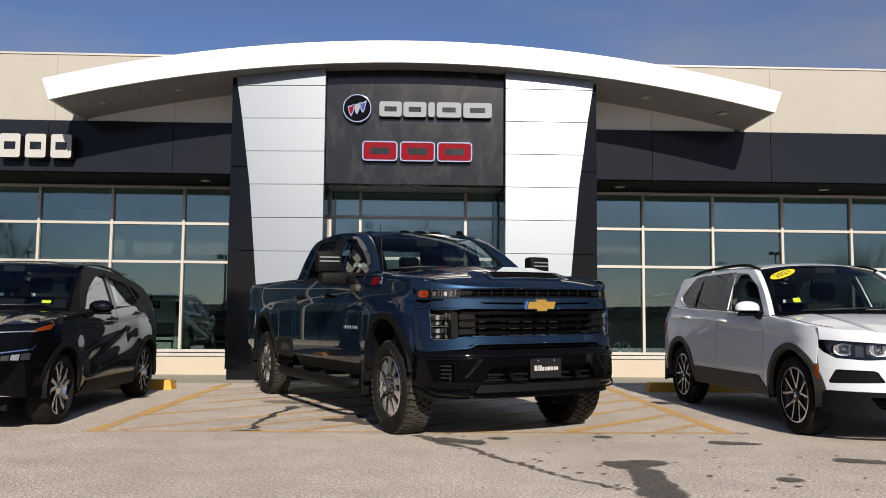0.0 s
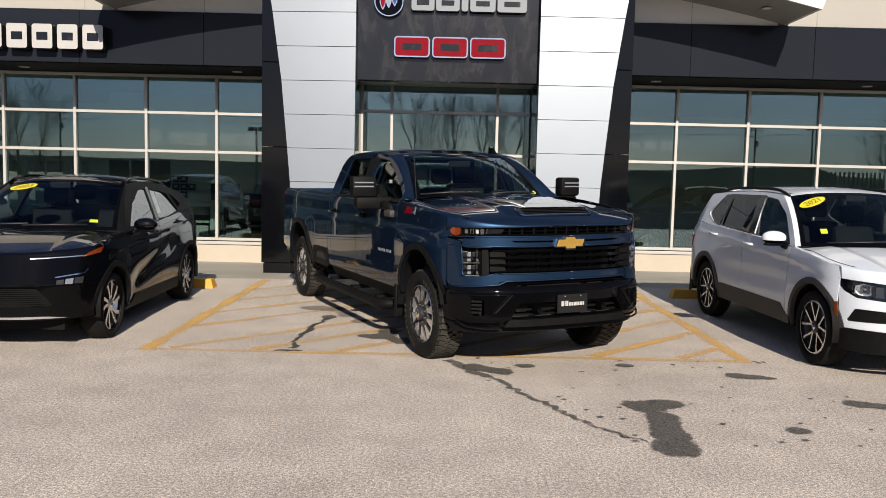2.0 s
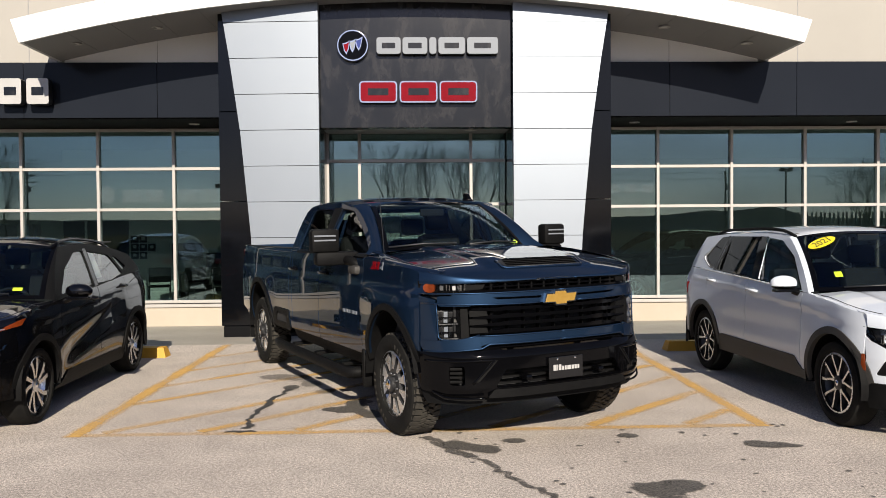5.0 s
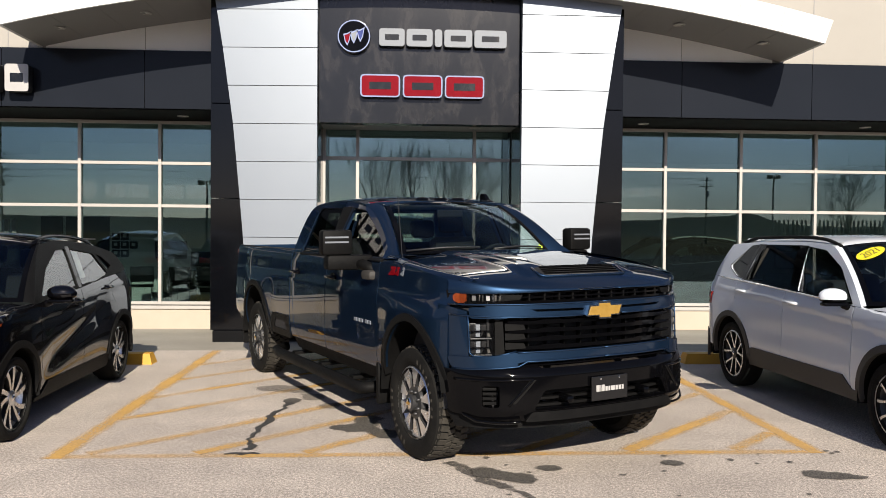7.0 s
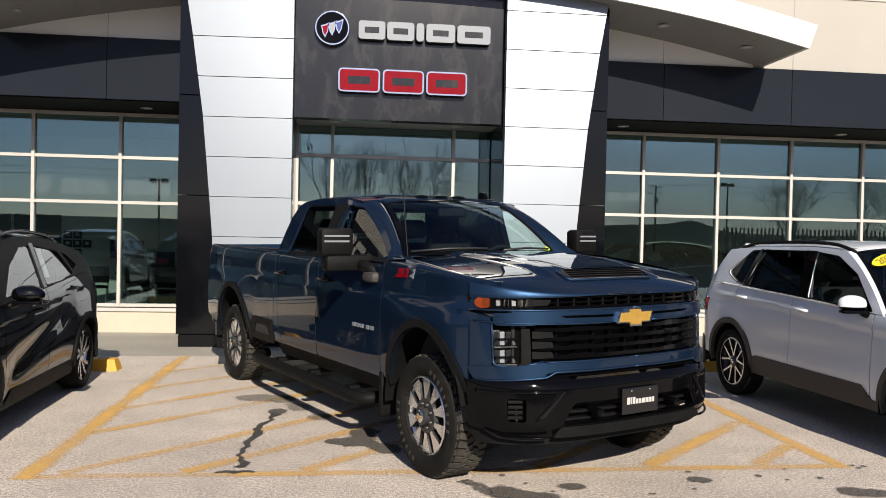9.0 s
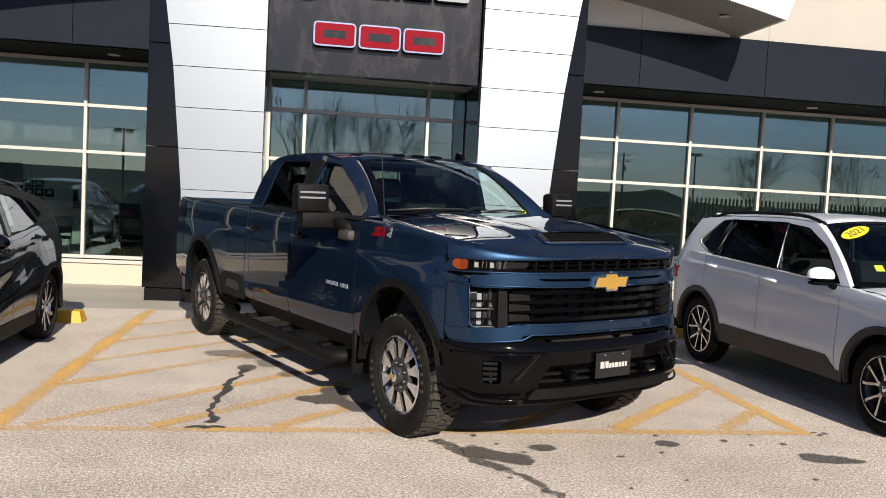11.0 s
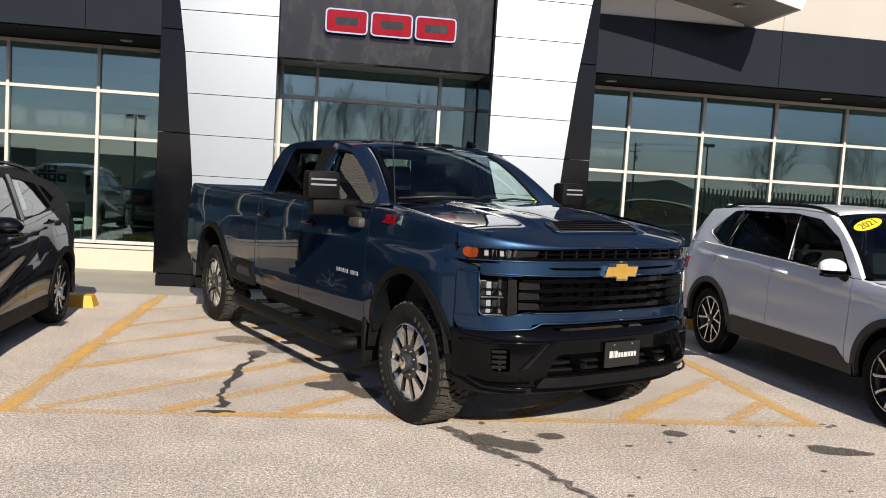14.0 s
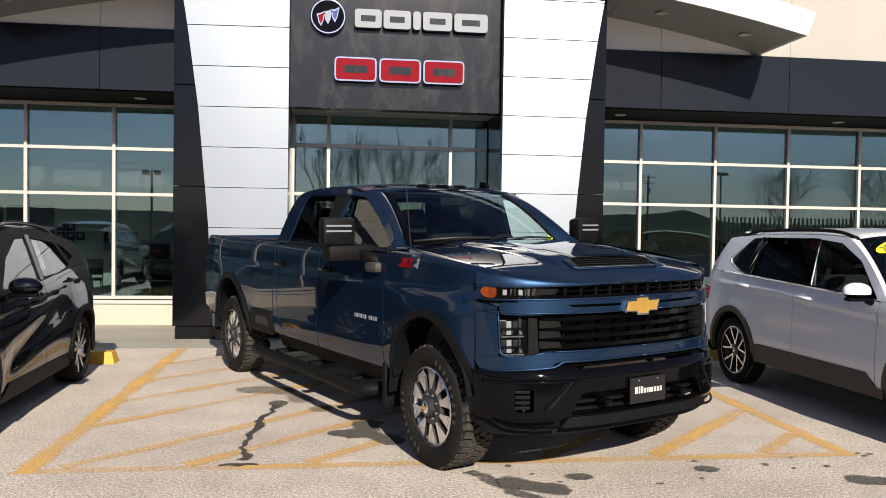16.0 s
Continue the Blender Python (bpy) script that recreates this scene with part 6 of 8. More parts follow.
Geo().box(-0.022, 0.022, -0.001, 0.001, 0, 0.04, 0, Matrix.Translation(st + Vector((-0.03, -0.02, 0.0))) @ pose(0, 0, 0, 0, 34, 70)).make("sticker", M_LIME, truck)

# ---- crossover cars ----
def crossover(root, q, paint):
    """Body, glass, cabin and wheels of a five-door car; q holds its measures. Returns the nose function."""
    hw, wb, nose, tail, r = q["hw"], q["wb"], q["nose"], q["tail"], q["r"]
    W = curve((0.18, 0.925), (0.30, 0.968), (0.45, 0.992), (0.58, 1.0), (0.78, 0.9985), (0.90, 0.995), (0.97, 0.988), (1.03, 0.974), (1.08, 0.956), (1.20, 0.910))
    belt, rail, tum = q["belt"], q["rail"], q["tum"]
    C, zc = (-wb / 2, 0, 0.7), r + 0.01
    s0, t0 = q["s0"], q["t0"]

    def plan(s):
        if s > s0:
            return max(0.0, 1 - (min(s - s0, nose - s0 - 1e-4) / (nose - s0)) ** q["pn"]) ** (1 / q["pn"])
        if s < t0:
            return max(0.0, 1 - (min(t0 - s, t0 - tail - 1e-4) / (t0 - tail)) ** 3.2) ** (1 / 3.2)
        return 1.0

    def side(s, z):
        b = belt(s)
        w = hw * W(min(z, b))
        if z > b:
            w -= tum * (z - b) + 0.25 * max(0, z - b - 0.25) ** 2
        if z < 0.95:
            k = min(1, max(0, (z - 0.2) / 0.2)) * min(1, (0.95 - z) / 0.2)
            for c in (0, -wb):
                w += 0.020 * k * math.exp(-((s - c) / 0.42) ** 4)
        # shoulder crease: the flank steps in under the line of the door handles
        d = b - 0.13 - z
        if d > -0.02:
            k = min(1, max(0, (s + wb + 0.7) / 0.3)) * min(1, max(0, (0.35 - s) / 0.5))
            w -= q["shoulder"] * k * min(1, (d + 0.02) / 0.05) * math.exp(-max(0, d - 0.03) / 0.16)
        # hollow along the doors, rising towards the rear wheel
        a, za, zb, wd = q["scallop"]
        k = min(1, max(0, (-0.45 - s) / 0.3)) * min(1, max(0, (s + wb - 0.35) / 0.4))
        w -= a * k * math.exp(-((z - za - (zb - za) * (-0.5 - s) / (wb - 1.0) - 0.06) / wd) ** 2)
        return w * plan(s + q["rake"] * max(0, z - 0.62) if s > s0 - 0.1 else s)

    def nose_s(y, z, out=0.0):
        k = min(abs(y) / hw, 0.9999)
        return s0 + (nose - s0) * (1 - k ** q["pn"]) ** (1 / q["pn"]) + out - q["rake"] * max(0, z - 0.62)

    def tail_s(y, z, out=0.0):
        k = min(abs(y) / hw, 0.9999)
        return t0 - (t0 - tail) * (1 - k ** 3.2) ** (1 / 3.2) - out + 0.55 * max(0, z - 0.95)

    NF = lambda o: (lambda y, z: (nose_s(y, z, o), y, z))
    TF = lambda o: (lambda y, z: (tail_s(y, z, o), y, z))
    cowl_z, cowl_s, lip_z = q["cowl_z"], q["cowl_s"], q["lip_z"]

    def hood(s, y):
        t = min(1.2, max(0, (s - cowl_s) / (nose - cowl_s)))
        return cowl_z - (cowl_z - lip_z) * (0.55 * t + 0.45 * t * t) - 0.05 * (abs(y) / hw) ** 2.5 + q["crease"] * min(1, max(0, (abs(y) - 0.5) / 0.06)) * max(0, 1 - abs(abs(y) - 0.58) / 0.2)

    fz = lambda s: hood(s, side(s, 0.9) - 0.06) - 0.012 if s > -0.35 else hood(-0.35, 0.85) + (belt(-0.62) - hood(-0.35, 0.85)) * min(1, (-0.35 - s) / 0.3)

    def roof(s, y):
        return rail(s) + 0.075 * (1 - (abs(y) / q["roof_hw"]) ** 2.4)

    rs0, rs1 = q["roof_s"]

    def screen(u, t):
        y = u * (q["scr_w"][0] + (q["scr_w"][1] - q["scr_w"][0]) * t)
        b = Vector((cowl_s - 0.30 * u * u, y, cowl_z - 0.02 * u * u))
        e = Vector((rs0 - 0.10 * u * u, y, roof(rs0 - 0.10 * u * u, y) - 0.005))
        p = b.lerp(e, t)
        k = 4 * t * (1 - t) * 0.03
        return (p.x + k, p.y, p.z + k)

    ar = r + 0.055
    for sg in (-1, 1):
        F = lambda s, z, sg=sg: (s, sg * side(s, z), z)
        dr = q["doors"]
        fs = q["fend_s"]
        A = arch(0, zc, ar, ar, 2, 172, 20)
        fen = [(fs, 0.40)] + A + [(dr[0] + 0.012, 0.30), (dr[0] + 0.012, belt(dr[0]) - 0.012), (dr[0] + 0.02, fz(dr[0] + 0.02))]
        fen += [(s, fz(s)) for s in [dr[0] + 0.05 + (fs - dr[0] - 0.06) * i / 12 for i in range(13)]] + [(fs, q["lamp_z"][1]), (fs, q["lamp_z"][0])]
        sheet("front_fender", paint, root, F, [fen], 0.03, 0.015, C)
        ss = [dr[0] + (fs + 0.06 - dr[0]) * i / 24 for i in range(25)]
        strip("fender_shoulder", paint, root, [(s, sg * side(s, fz(s)), fz(s)) for s in ss], [(s, sg * (side(s, fz(s)) - 0.055), hood(s, side(s, 0.9) - 0.055) - 0.003) for s in ss], mid=[(s, sg * (side(s, fz(s)) - 0.016), fz(s) + 0.010) for s in ss])
        gap = [s for s in ss if s > cowl_s - 0.32]
        Geo().tube([(s, sg * (side(s, fz(s)) - 0.050), hood(s, side(s, 0.9) - 0.050) + 0.002) for s in gap], 0.0045, 5).make("bonnet_gap", M_SHADOWGAP, root)
        # doors
        d0, d1, d2 = dr
        RA = arch(-wb, zc, ar + 0.02, ar + 0.02, 5, 75, 8)
        fd = [(d0, 0.30), (d1 + 0.005, 0.30), (d1 + 0.005, belt(d1)), (d0 - (d0 - d1) * 0.5, belt((d0 + d1) / 2)), (d0, belt(d0))]
        rd = [(d1 - 0.005, 0.30), (-wb + ar + 0.06, 0.30)] + RA + [(d2, belt(d2) - 0.2), (d2, belt(d2)), ((d1 + d2) / 2, belt((d1 + d2) / 2)), (d1 - 0.005, belt(d1))]
        for nm, pl, hx in (("front_door", fd, d1 + 0.17), ("rear_door", rd, d2 + 0.14)):
            d = sheet(nm, paint, root, F, [pl], 0.027, 0.015, C)
            hz = belt(hx) - 0.10
            yy = side(hx, hz)
            Geo().tube([(hx - 0.09, sg * (yy - 0.005), hz), (hx - 0.075, sg * (yy + 0.032), hz + 0.004), (hx + 0.075, sg * (yy + 0.032), hz + 0.004), (hx + 0.09, sg * (yy - 0.005), hz)], 0.014, 8).make("handle", paint, d, smooth=True)
            Geo().lathe([(0.0, 0.004), (0.04, 0.003), (0.045, 0.0)], 18, pose(hx, sg * yy, hz) @ Matrix.Diagonal((1.5, sg, 0.8, 1))).make("handle_cup", M_GLOSSBLACK if paint is M_PAINT_BLACK else paint, d)
        # quarter
        A = arch(-wb, zc, ar, ar, 176, 78, 12)
        ta = q["tail_side"]
        qp = [(ta, 0.40)] + A + RA[-1:] + [(d2 - 0.006, belt(d2) - 0.2), (d2 - 0.006, belt(d2)), (ta, belt(ta))]
        sheet("rear_quarter", paint, root, F, [qp], 0.03, 0.015, C)
        # lower cladding and wheel lips
        sheet("sill_cladding", q["clad"], root, F, [[(-ar + 0.0, q["sill_z"]), (-wb + ar, q["sill_z"]), (-wb + ar + 0.02, q["clad_z"] - 0.02), (-wb + ar + 0.10, q["clad_z"]), (-ar - 0.25, q["clad_z"]), (-ar - 0.12, q["clad_z"] - 0.10), (-ar, q["clad_z"] - 0.11)]], 0.05, 0.03, C, lift=0.010)
        for cx in (0, -wb):
            a0, a1 = (-8, 186)
            A, Bq = arch(cx, zc, ar - 0.006, ar - 0.006, a0, a1, 26), arch(cx, zc, ar + 0.055, ar + 0.052, a0, a1, 26)
            sheet("wheel_lip", q["clad"], root, F, [A + list(reversed(Bq))], 0.05, 0.04, C, lift=0.012)
            Geo().add([(x, sg * yy, z) for yy in (side(cx, 0.6) - 0.01, 0.52) for x, z in arch(cx, zc, ar + 0.02, ar + 0.02, -10, 190, 24)], [(i, i + 1, 26 + i, 25 + i) for i in range(24)]).make("wheel_liner", M_TRIM, root, smooth=True)
            wheel(root, cx, sg * (hw - 0.025), r, r, 0.225, q["rim"], sg, q["style"], 0)
        # glasshouse
        up = [(d0 + 0.10, belt(d0) + 0.004)] + [(d0 + 0.10 + (rs0 - 0.10 - d0 - 0.10) * t, belt(d0) + (rail(rs0 - 0.1) - belt(d0)) * t + 0.05 * 4 * t * (1 - t)) for t in (0.15, 0.3, 0.45, 0.6, 0.75, 0.9, 1.0)]
        up += [(rs0 - 0.1 + (rs1 - rs0 + 0.1) * i / 10, rail(rs0 - 0.1 + (rs1 - rs0 + 0.1) * i / 10)) for i in range(1, 11)]
        up += [(ta, belt(ta) + 0.03), (ta, belt(ta) + 0.004)] + [(ta + (d0 + 0.1 - ta) * i / 8, belt(ta + (d0 + 0.1 - ta) * i / 8) + 0.004) for i in range(1, 8)]
        sheet("window_surround", q.get("surround", paint), root, F, [up] + [rounded(w, 0.03) for w in q["wins"]], 0.05, 0.02, C)
        for pl in q["pillars"]:
            sheet("pillar_cover", M_GLOSSBLACK, root, F, [pl], 0.05, 0.004, C, lift=0.003)
        for w, mt in zip(q["wins"], q.get("glass", (M_CARGLASS, M_PRIVACY, M_PRIVACY))):
            w = rounded(w, 0.03)
            c = np.mean(w, axis=0)
            zp = c[1] + 0.08
            GF = (lambda s, z, sg=sg, zp=zp: (s, sg * (side(s, zp) - q["glass_tum"] * (z - zp)), z)) if "glass_tum" in q else F
            sheet("side_window", mt, root, GF, [[tuple(c + (np.array(p) - c) * 1.05) for p in w]], 0.06, 0, C, lift=-0.008)
            sheet("window_seal", q["seal"], root, F, [[tuple(c + (np.array(p) - c) * 1.03) for p in w], [tuple(c + (np.array(p) - c) * 0.965) for p in w]], 0.06, 0, C, lift=0.002)
        edge = [F(*p) for p in up[0:8]]
        scr = [screen(sg, i / 7) for i in range(8)]
        strip("windscreen_pillar", q.get("pillar", paint), root, edge, scr, mid=[tuple(Vector(a).lerp(Vector(b), 0.5) + Vector((0.01, sg * 0.012, 0.006))) for a, b in zip(edge, scr)])
        rl = [rs0 - 0.1 + (rs1 - rs0 + 0.1) * i / 20 for i in range(21)]
        rh = q["roof_hw"]
        strip("roof_edge", paint, root, [(s, sg * rh, roof(s, rh)) for s in rl], [(s, sg * side(s, rail(s)), rail(s)) for s in rl])
        # roof rail
        ra, rb = q["rails"]
        pts = []
        for i in range(17):
            t = i / 16
            s = ra + (rb - ra) * t
            h = 0.034 * min(1, t / 0.14, (1 - t) / 0.14)
            pts.append((s, sg * (rh - 0.03), roof(s, rh - 0.03) + h + 0.004))
        Geo().tube(pts, 0.017, 8).make("roof_rail", q["rail_mt"], root, smooth=True)
        # mirror
        ms, mz = q["mirror"]
        my = side(ms, mz)
        m = new("door_mirror")
        m.parent = root
        m.matrix_basis = pose(ms, sg * my, mz)
        Geo().tube([(0.02, sg * -0.02, -0.055), (0.01, sg * 0.06, -0.02)], 0.03, 8).make("arm", M_GLOSSBLACK, m, smooth=True)
        bm = bmesh.new()
        bmesh.ops.create_uvsphere(bm, u_segments=20, v_segments=12, radius=1)
        for v in bm.verts:
            k = v.co.copy()
            v.co = (0.085 * k.x if k.x > 0 else 0.035 * k.x, sg * (0.145 + 0.125 * k.y), 0.045 + 0.075 * (abs(k.z) ** 0.8) * (1 if k.z > 0 else -0.75))
        cut = [[[v.index for v in f.verts] for f in bm.faces if (f.calc_center_median().z > 0.033) == top] for top in (True, False)]
        vs = [v.co.copy() for v in bm.verts]
        bm.free()
        Geo().add(vs, cut[0]).make("cap", paint, m, smooth=True)
        Geo().add(vs, cut[1]).make("lower_shell", M_GLOSSBLACK, m, smooth=True)
        Geo().box(-0.02, 0.07, *sorted((sg * 0.04, sg * 0.25)), -0.03, 0.0, 0.012).make("foot", M_GLOSSBLACK, m, smooth=True, edge=40)
    # top
    sheet("windscreen", M_SCREEN, root, screen, [[(-0.995, 0.0), (0.995, 0.0), (0.995, 1.0), (-0.995, 1.0)]], 0.08, 0, C)
    sheet("windscreen_band", M_GLOSSBLACK, root, screen, [[(-1.0, 0.0), (1.0, 0.0), (1.0, 1.0), (-1.0, 1.0)], [(-0.95, 0.06), (0.95, 0.06), (0.95, 0.95), (-0.95, 0.95)]], 0.06, 0, C, lift=0.003)
    rh = q["roof_hw"]
    ys = [-rh + 2 * rh * i / 16 for i in range(17)]
    ro = [(rs0 - 0.10 * (y / rh) ** 2, y) for y in ys] + [(rs1, y) for y in reversed(ys)]
    sheet("roof", paint, root, lambda s, y: (s, y, roof(s, y)), [ro], 0.06, 0.02, (C[0], 0, 0))
    yb = [-0.9 * hw + 1.8 * hw * i / 24 for i in range(25)]
    hb = [(cowl_s + 0.0 - 0.26 * (y / (0.9 * hw)) ** 2, y) for y in yb]
    le = q["lip_y"] * hw
    hf = [(nose_s(y, lip_z) - 0.02, y) for y in reversed([0.985 * (-le + 2 * le * i / 40) for i in range(41)])]
    lp = [-le + 2 * le * i / 40 for i in range(41)]
    strip("bonnet_lip", paint, root, [(nose_s(y, lip_z) - 0.02, y, hood(nose_s(y, lip_z) - 0.02, y)) for y in lp], [(nose_s(y, q["lip_b"](abs(y)), 0.012), y, q["lip_b"](abs(y))) for y in lp], mid=[(nose_s(y, lip_z, 0.004), y, hood(nose_s(y, lip_z) - 0.02, y) - 0.012) for y in lp])
    sheet("bonnet", paint, root, lambda s, y: (s, y, hood(s, y)), [hb + [(0.0, hw * 0.935), (0.3, hw * 0.945)] + hf + [(0.3, -hw * 0.945), (0.0, -hw * 0.935)]], 0.045, 0.02, (0, 0, 0))
    Geo().add([(cowl_s - 0.26 * (y / (0.9 * hw)) ** 2 - d, y, cowl_z - 0.015 - 0.06 * (y / hw) ** 2) for d in (-0.04, 0.06) for y in yb], [(i, i + 1, 26 + i, 25 + i) for i in range(24)]).make("cowl", M_TRIM, root)
    for y0, y1 in ((-0.6, 0.0), (-0.05, 0.55)):
        p, k = Vector(screen(y0 / 0.8, 0.03)), Vector(screen(y1 / 0.8, 0.06))
        Geo().tube([p + Vector((0.02, 0, 0.02)), k + Vector((0.02, 0, 0.02))], 0.008, 6).make("wiper", M_DARK, root, smooth=True)
    # tail
    tb = [(-hw * 0.97, 0.55), (hw * 0.97, 0.55), (hw * 0.97, 1.0), (hw * 0.9, 1.12), (-hw * 0.9, 1.12), (-hw * 0.97, 1.0)]
    sheet("tailgate", paint, root, TF(0), [tb], 0.06, 0.02, C)
    sheet("rear_bumper", q["clad"], root, TF(0.03), [[(-hw * 0.97, 0.24), (hw * 0.97, 0.24), (hw * 0.98, 0.56), (-hw * 0.98, 0.56)]], 0.06, 0.03, C)
    for sg in (-1, 1):
        sheet("tail_lamp", M_REDLENS, root, TF(0.012), [[(sg * 0.5, 0.86), (sg * hw * q["lamp_y"], 0.86), (sg * hw * q["lamp_y"], 1.0), (sg * 0.5, 0.98)]], 0.04, 0.03, C)
    a = [(tail_s(y, 1.10), y, 1.10) for y in [-0.78 + 1.56 * i / 10 for i in range(11)]]
    b = [(rs1, y * rh / 0.80, roof(rs1, y * rh / 0.80) - 0.01) for y in [-0.78 + 1.56 * i / 10 for i in range(11)]]
    strip("rear_window", M_PRIVACY, root, a, b)
    Geo().box(rs1 - 0.025, rs1 + 0.02, -rh + 0.14, rh - 0.14, roof(rs1, 0) - 0.035, roof(rs1, 0) - 0.005, 0.01).make("spoiler", paint, root, smooth=True, edge=40)
    # underside and cabin
    Geo().box(tail + 0.25, nose - 0.25, -hw + 0.26, hw - 0.26, q["sill_z"] - 0.04, 0.36).make("underbody", M_TRIM, root)
    Geo().box(-wb - 0.75, cowl_s, -hw + 0.10, hw - 0.10, 0.34, 0.45).make("cabin_floor", M_DASH, root)
    Geo().box(-0.45, nose - 0.22, -hw + 0.24, hw - 0.24, 0.40, 0.82).make("engine_bay", M_SHADOWGAP, root)
    Geo().box(cowl_s - 0.55, cowl_s - 0.05, -hw + 0.10, hw - 0.10, 0.75, cowl_z - 0.06, 0.05).make("dashboard", M_DASH, root, smooth=True, edge=40)
    for y in (-0.38, 0.38):
        seat(root, q["seat_s"], y, 0.52, q["trim"])
        seat(root, q["seat_s"] - 0.85, y, 0.54, q["trim"], 0.55)
    steering(root, cowl_s - 0.62, 0.38, cowl_z - 0.10)
    Geo().box(rs0 + 0.05, rs0 + 0.08, -0.11, 0.11, rail(rs0) - 0.02, rail(rs0) + 0.045, 0.01).make("inside_mirror", M_DASH, root)
    Geo().box(rs1 + 0.1, rs0 - 0.15, -rh + 0.08, rh - 0.08, rail(rs0 - 0.4) - 0.005, rail(rs0 - 0.4) + 0.01).make("headliner", M_SEATGREY, root)
    return nose_s, NF, C, screen


# white crossover
suv = thing("suv", "white compact family car with dark cladding and roof rails", "suv", pose(4.363, 7.473, 0, 0, 0, -87.76))
wq = dict(lip_y=0.93, lamp_y=0.985, sill_z=0.305, shoulder=0.016, lip_b=curve((0.0, 0.862), (0.4, 0.842), (0.92, 0.872)), pn=2.3, hw=0.92, wb=2.79, nose=0.86, tail=-3.80, r=0.355, rim=0.245, style="suv", s0=0.08, t0=-3.05, rake=0.18, tum=0.36,
          belt=curve((-3.8, 1.20), (-2.9, 1.165), (-1.5, 1.115), (-0.5, 1.065), (0.3, 0.98)), rail=curve((-3.6, 1.50), (-3.1, 1.555), (-2.4, 1.59), (-1.8, 1.597), (-1.3, 1.578), (-1.0, 1.53)),
          cowl_z=1.10, cowl_s=-0.22, lip_z=0.905, crease=0.012, roof_hw=0.68, roof_s=(-1.08, -3.20), scr_w=(0.80, 0.63), doors=(-0.56, -1.71, -2.76), fend_s=0.38, tail_side=-3.45,
          lamp_z=(0.76, 0.875), clad=M_TRIMGREY, clad_z=0.49, seal=M_GLOSSBLACK, rails=(-1.15, -3.05), rail_mt=M_TRIM, mirror=(-0.66, 1.10), seat_s=-1.35, trim=M_CLOTH, glass_tum=0.27,
          wins=[[(-0.60, 1.092), (-0.94, 1.380), (-1.27, 1.522), (-1.62, 1.552), (-1.52, 1.130)], [(-1.63, 1.136), (-1.77, 1.556), (-2.53, 1.552), (-2.645, 1.180)], [(-2.70, 1.188), (-2.585, 1.550), (-2.73, 1.538), (-3.07, 1.318), (-3.03, 1.280), (-2.82, 1.200)]],
          pillars=[[(-1.505, 1.118), (-1.648, 1.126), (-1.785, 1.565), (-1.605, 1.562)], [(-2.650, 1.172), (-2.695, 1.176), (-2.58, 1.560), (-2.535, 1.562)], [(-2.60, 1.170), (-2.635, 1.172), (-2.47, 1.562), (-2.44, 1.562)]],
          scallop=(0.012, 0.66, 0.62, 0.10))
wn_s, WN, WC, wscr = crossover(suv, wq, M_PAINT_WHITE)
for sg in (-1, 1):
    h = new("headlamp")
    h.parent = suv
    rim = [(sg * 0.40, 0.716), (sg * 0.62, 0.704), (sg * 0.79, 0.716), (sg * 0.845, 0.765), (sg * 0.868, 0.872), (sg * 0.70, 0.846), (sg * 0.40, 0.836)]
    sheet("housing", M_DARK, h, WN(-0.07), [[(y * 1.004, 0.79 + (z - 0.79) * 1.06) for y, z in rim]], 0.04, 0.02, WC)
    sheet("lens", M_LENS, h, WN(0.004), [rim], 0.04, 0, WC)
    sheet("bezel", M_GLOSSBLACK, h, WN(0.003), [rim, [(sg * 0.41, 0.738), (sg * 0.62, 0.728), (sg * 0.78, 0.736), (sg * 0.828, 0.775), (sg * 0.845, 0.855), (sg * 0.70, 0.832), (sg * 0.41, 0.824)]], 0.04, 0.02, WC)
    for y0, y1, turn in ((0.435, 0.585, 8), (0.645, 0.80, 24)):
        y = (y0 + y1) / 2
        b = wn_s(y, 0.8)
        m = pose(b - 0.045, sg * y, 0.786, 0, 0, sg * turn)
        w = (y1 - y0) / 2
        Geo().lathe([(0.006, -0.030), (0.030, -0.022), (0.052, 0.0), (0.062, 0.022), (0.066, 0.022)], 26, m @ pose(0, 0, 0, 0, 0, -90) @ Matrix.Diagonal((w / 0.062, 1, 0.80, 1))).make("reflector", M_ALLOY, h, smooth=True)
        for k in (-1, 1):
            for j in range(3):
                Geo().box(-0.012, 0.010, -0.014, 0.014, -0.038, 0.038, 0.003, m @ pose(0.0, k * (0.022 + 0.026 * j) * w / 0.07, 0, 0, 0, k * (18 + 14 * j))).make("facet", M_ALLOY if j % 2 else M_REFLECT, h)
        Geo().lathe([(0.0, 0.012), (0.010, 0.008), (0.012, -0.02)], 14, m @ pose(0, 0, 0, 0, 0, -90)).make("bulb", M_LED, h, smooth=True)
    sheet("marker_strip", M_LED, h, WN(-0.006), [[(sg * 0.42, 0.716), (sg * 0.62, 0.708), (sg * 0.79, 0.722), (sg * 0.79, 0.734), (sg * 0.62, 0.722), (sg * 0.42, 0.730)]], 0.04, 0.01, WC)
    sheet("side_marker", M_AMBER, suv, lambda s, z, sg=sg: (s, sg * (0.946 * max(0, 1 - (max(0, s - 0.08) / 0.78) ** 2.3) ** (1 / 2.3)), z), [[(0.375, 0.53), (0.415, 0.53), (0.405, 0.66), (0.38, 0.66)]], 0.03, 0.006, WC)
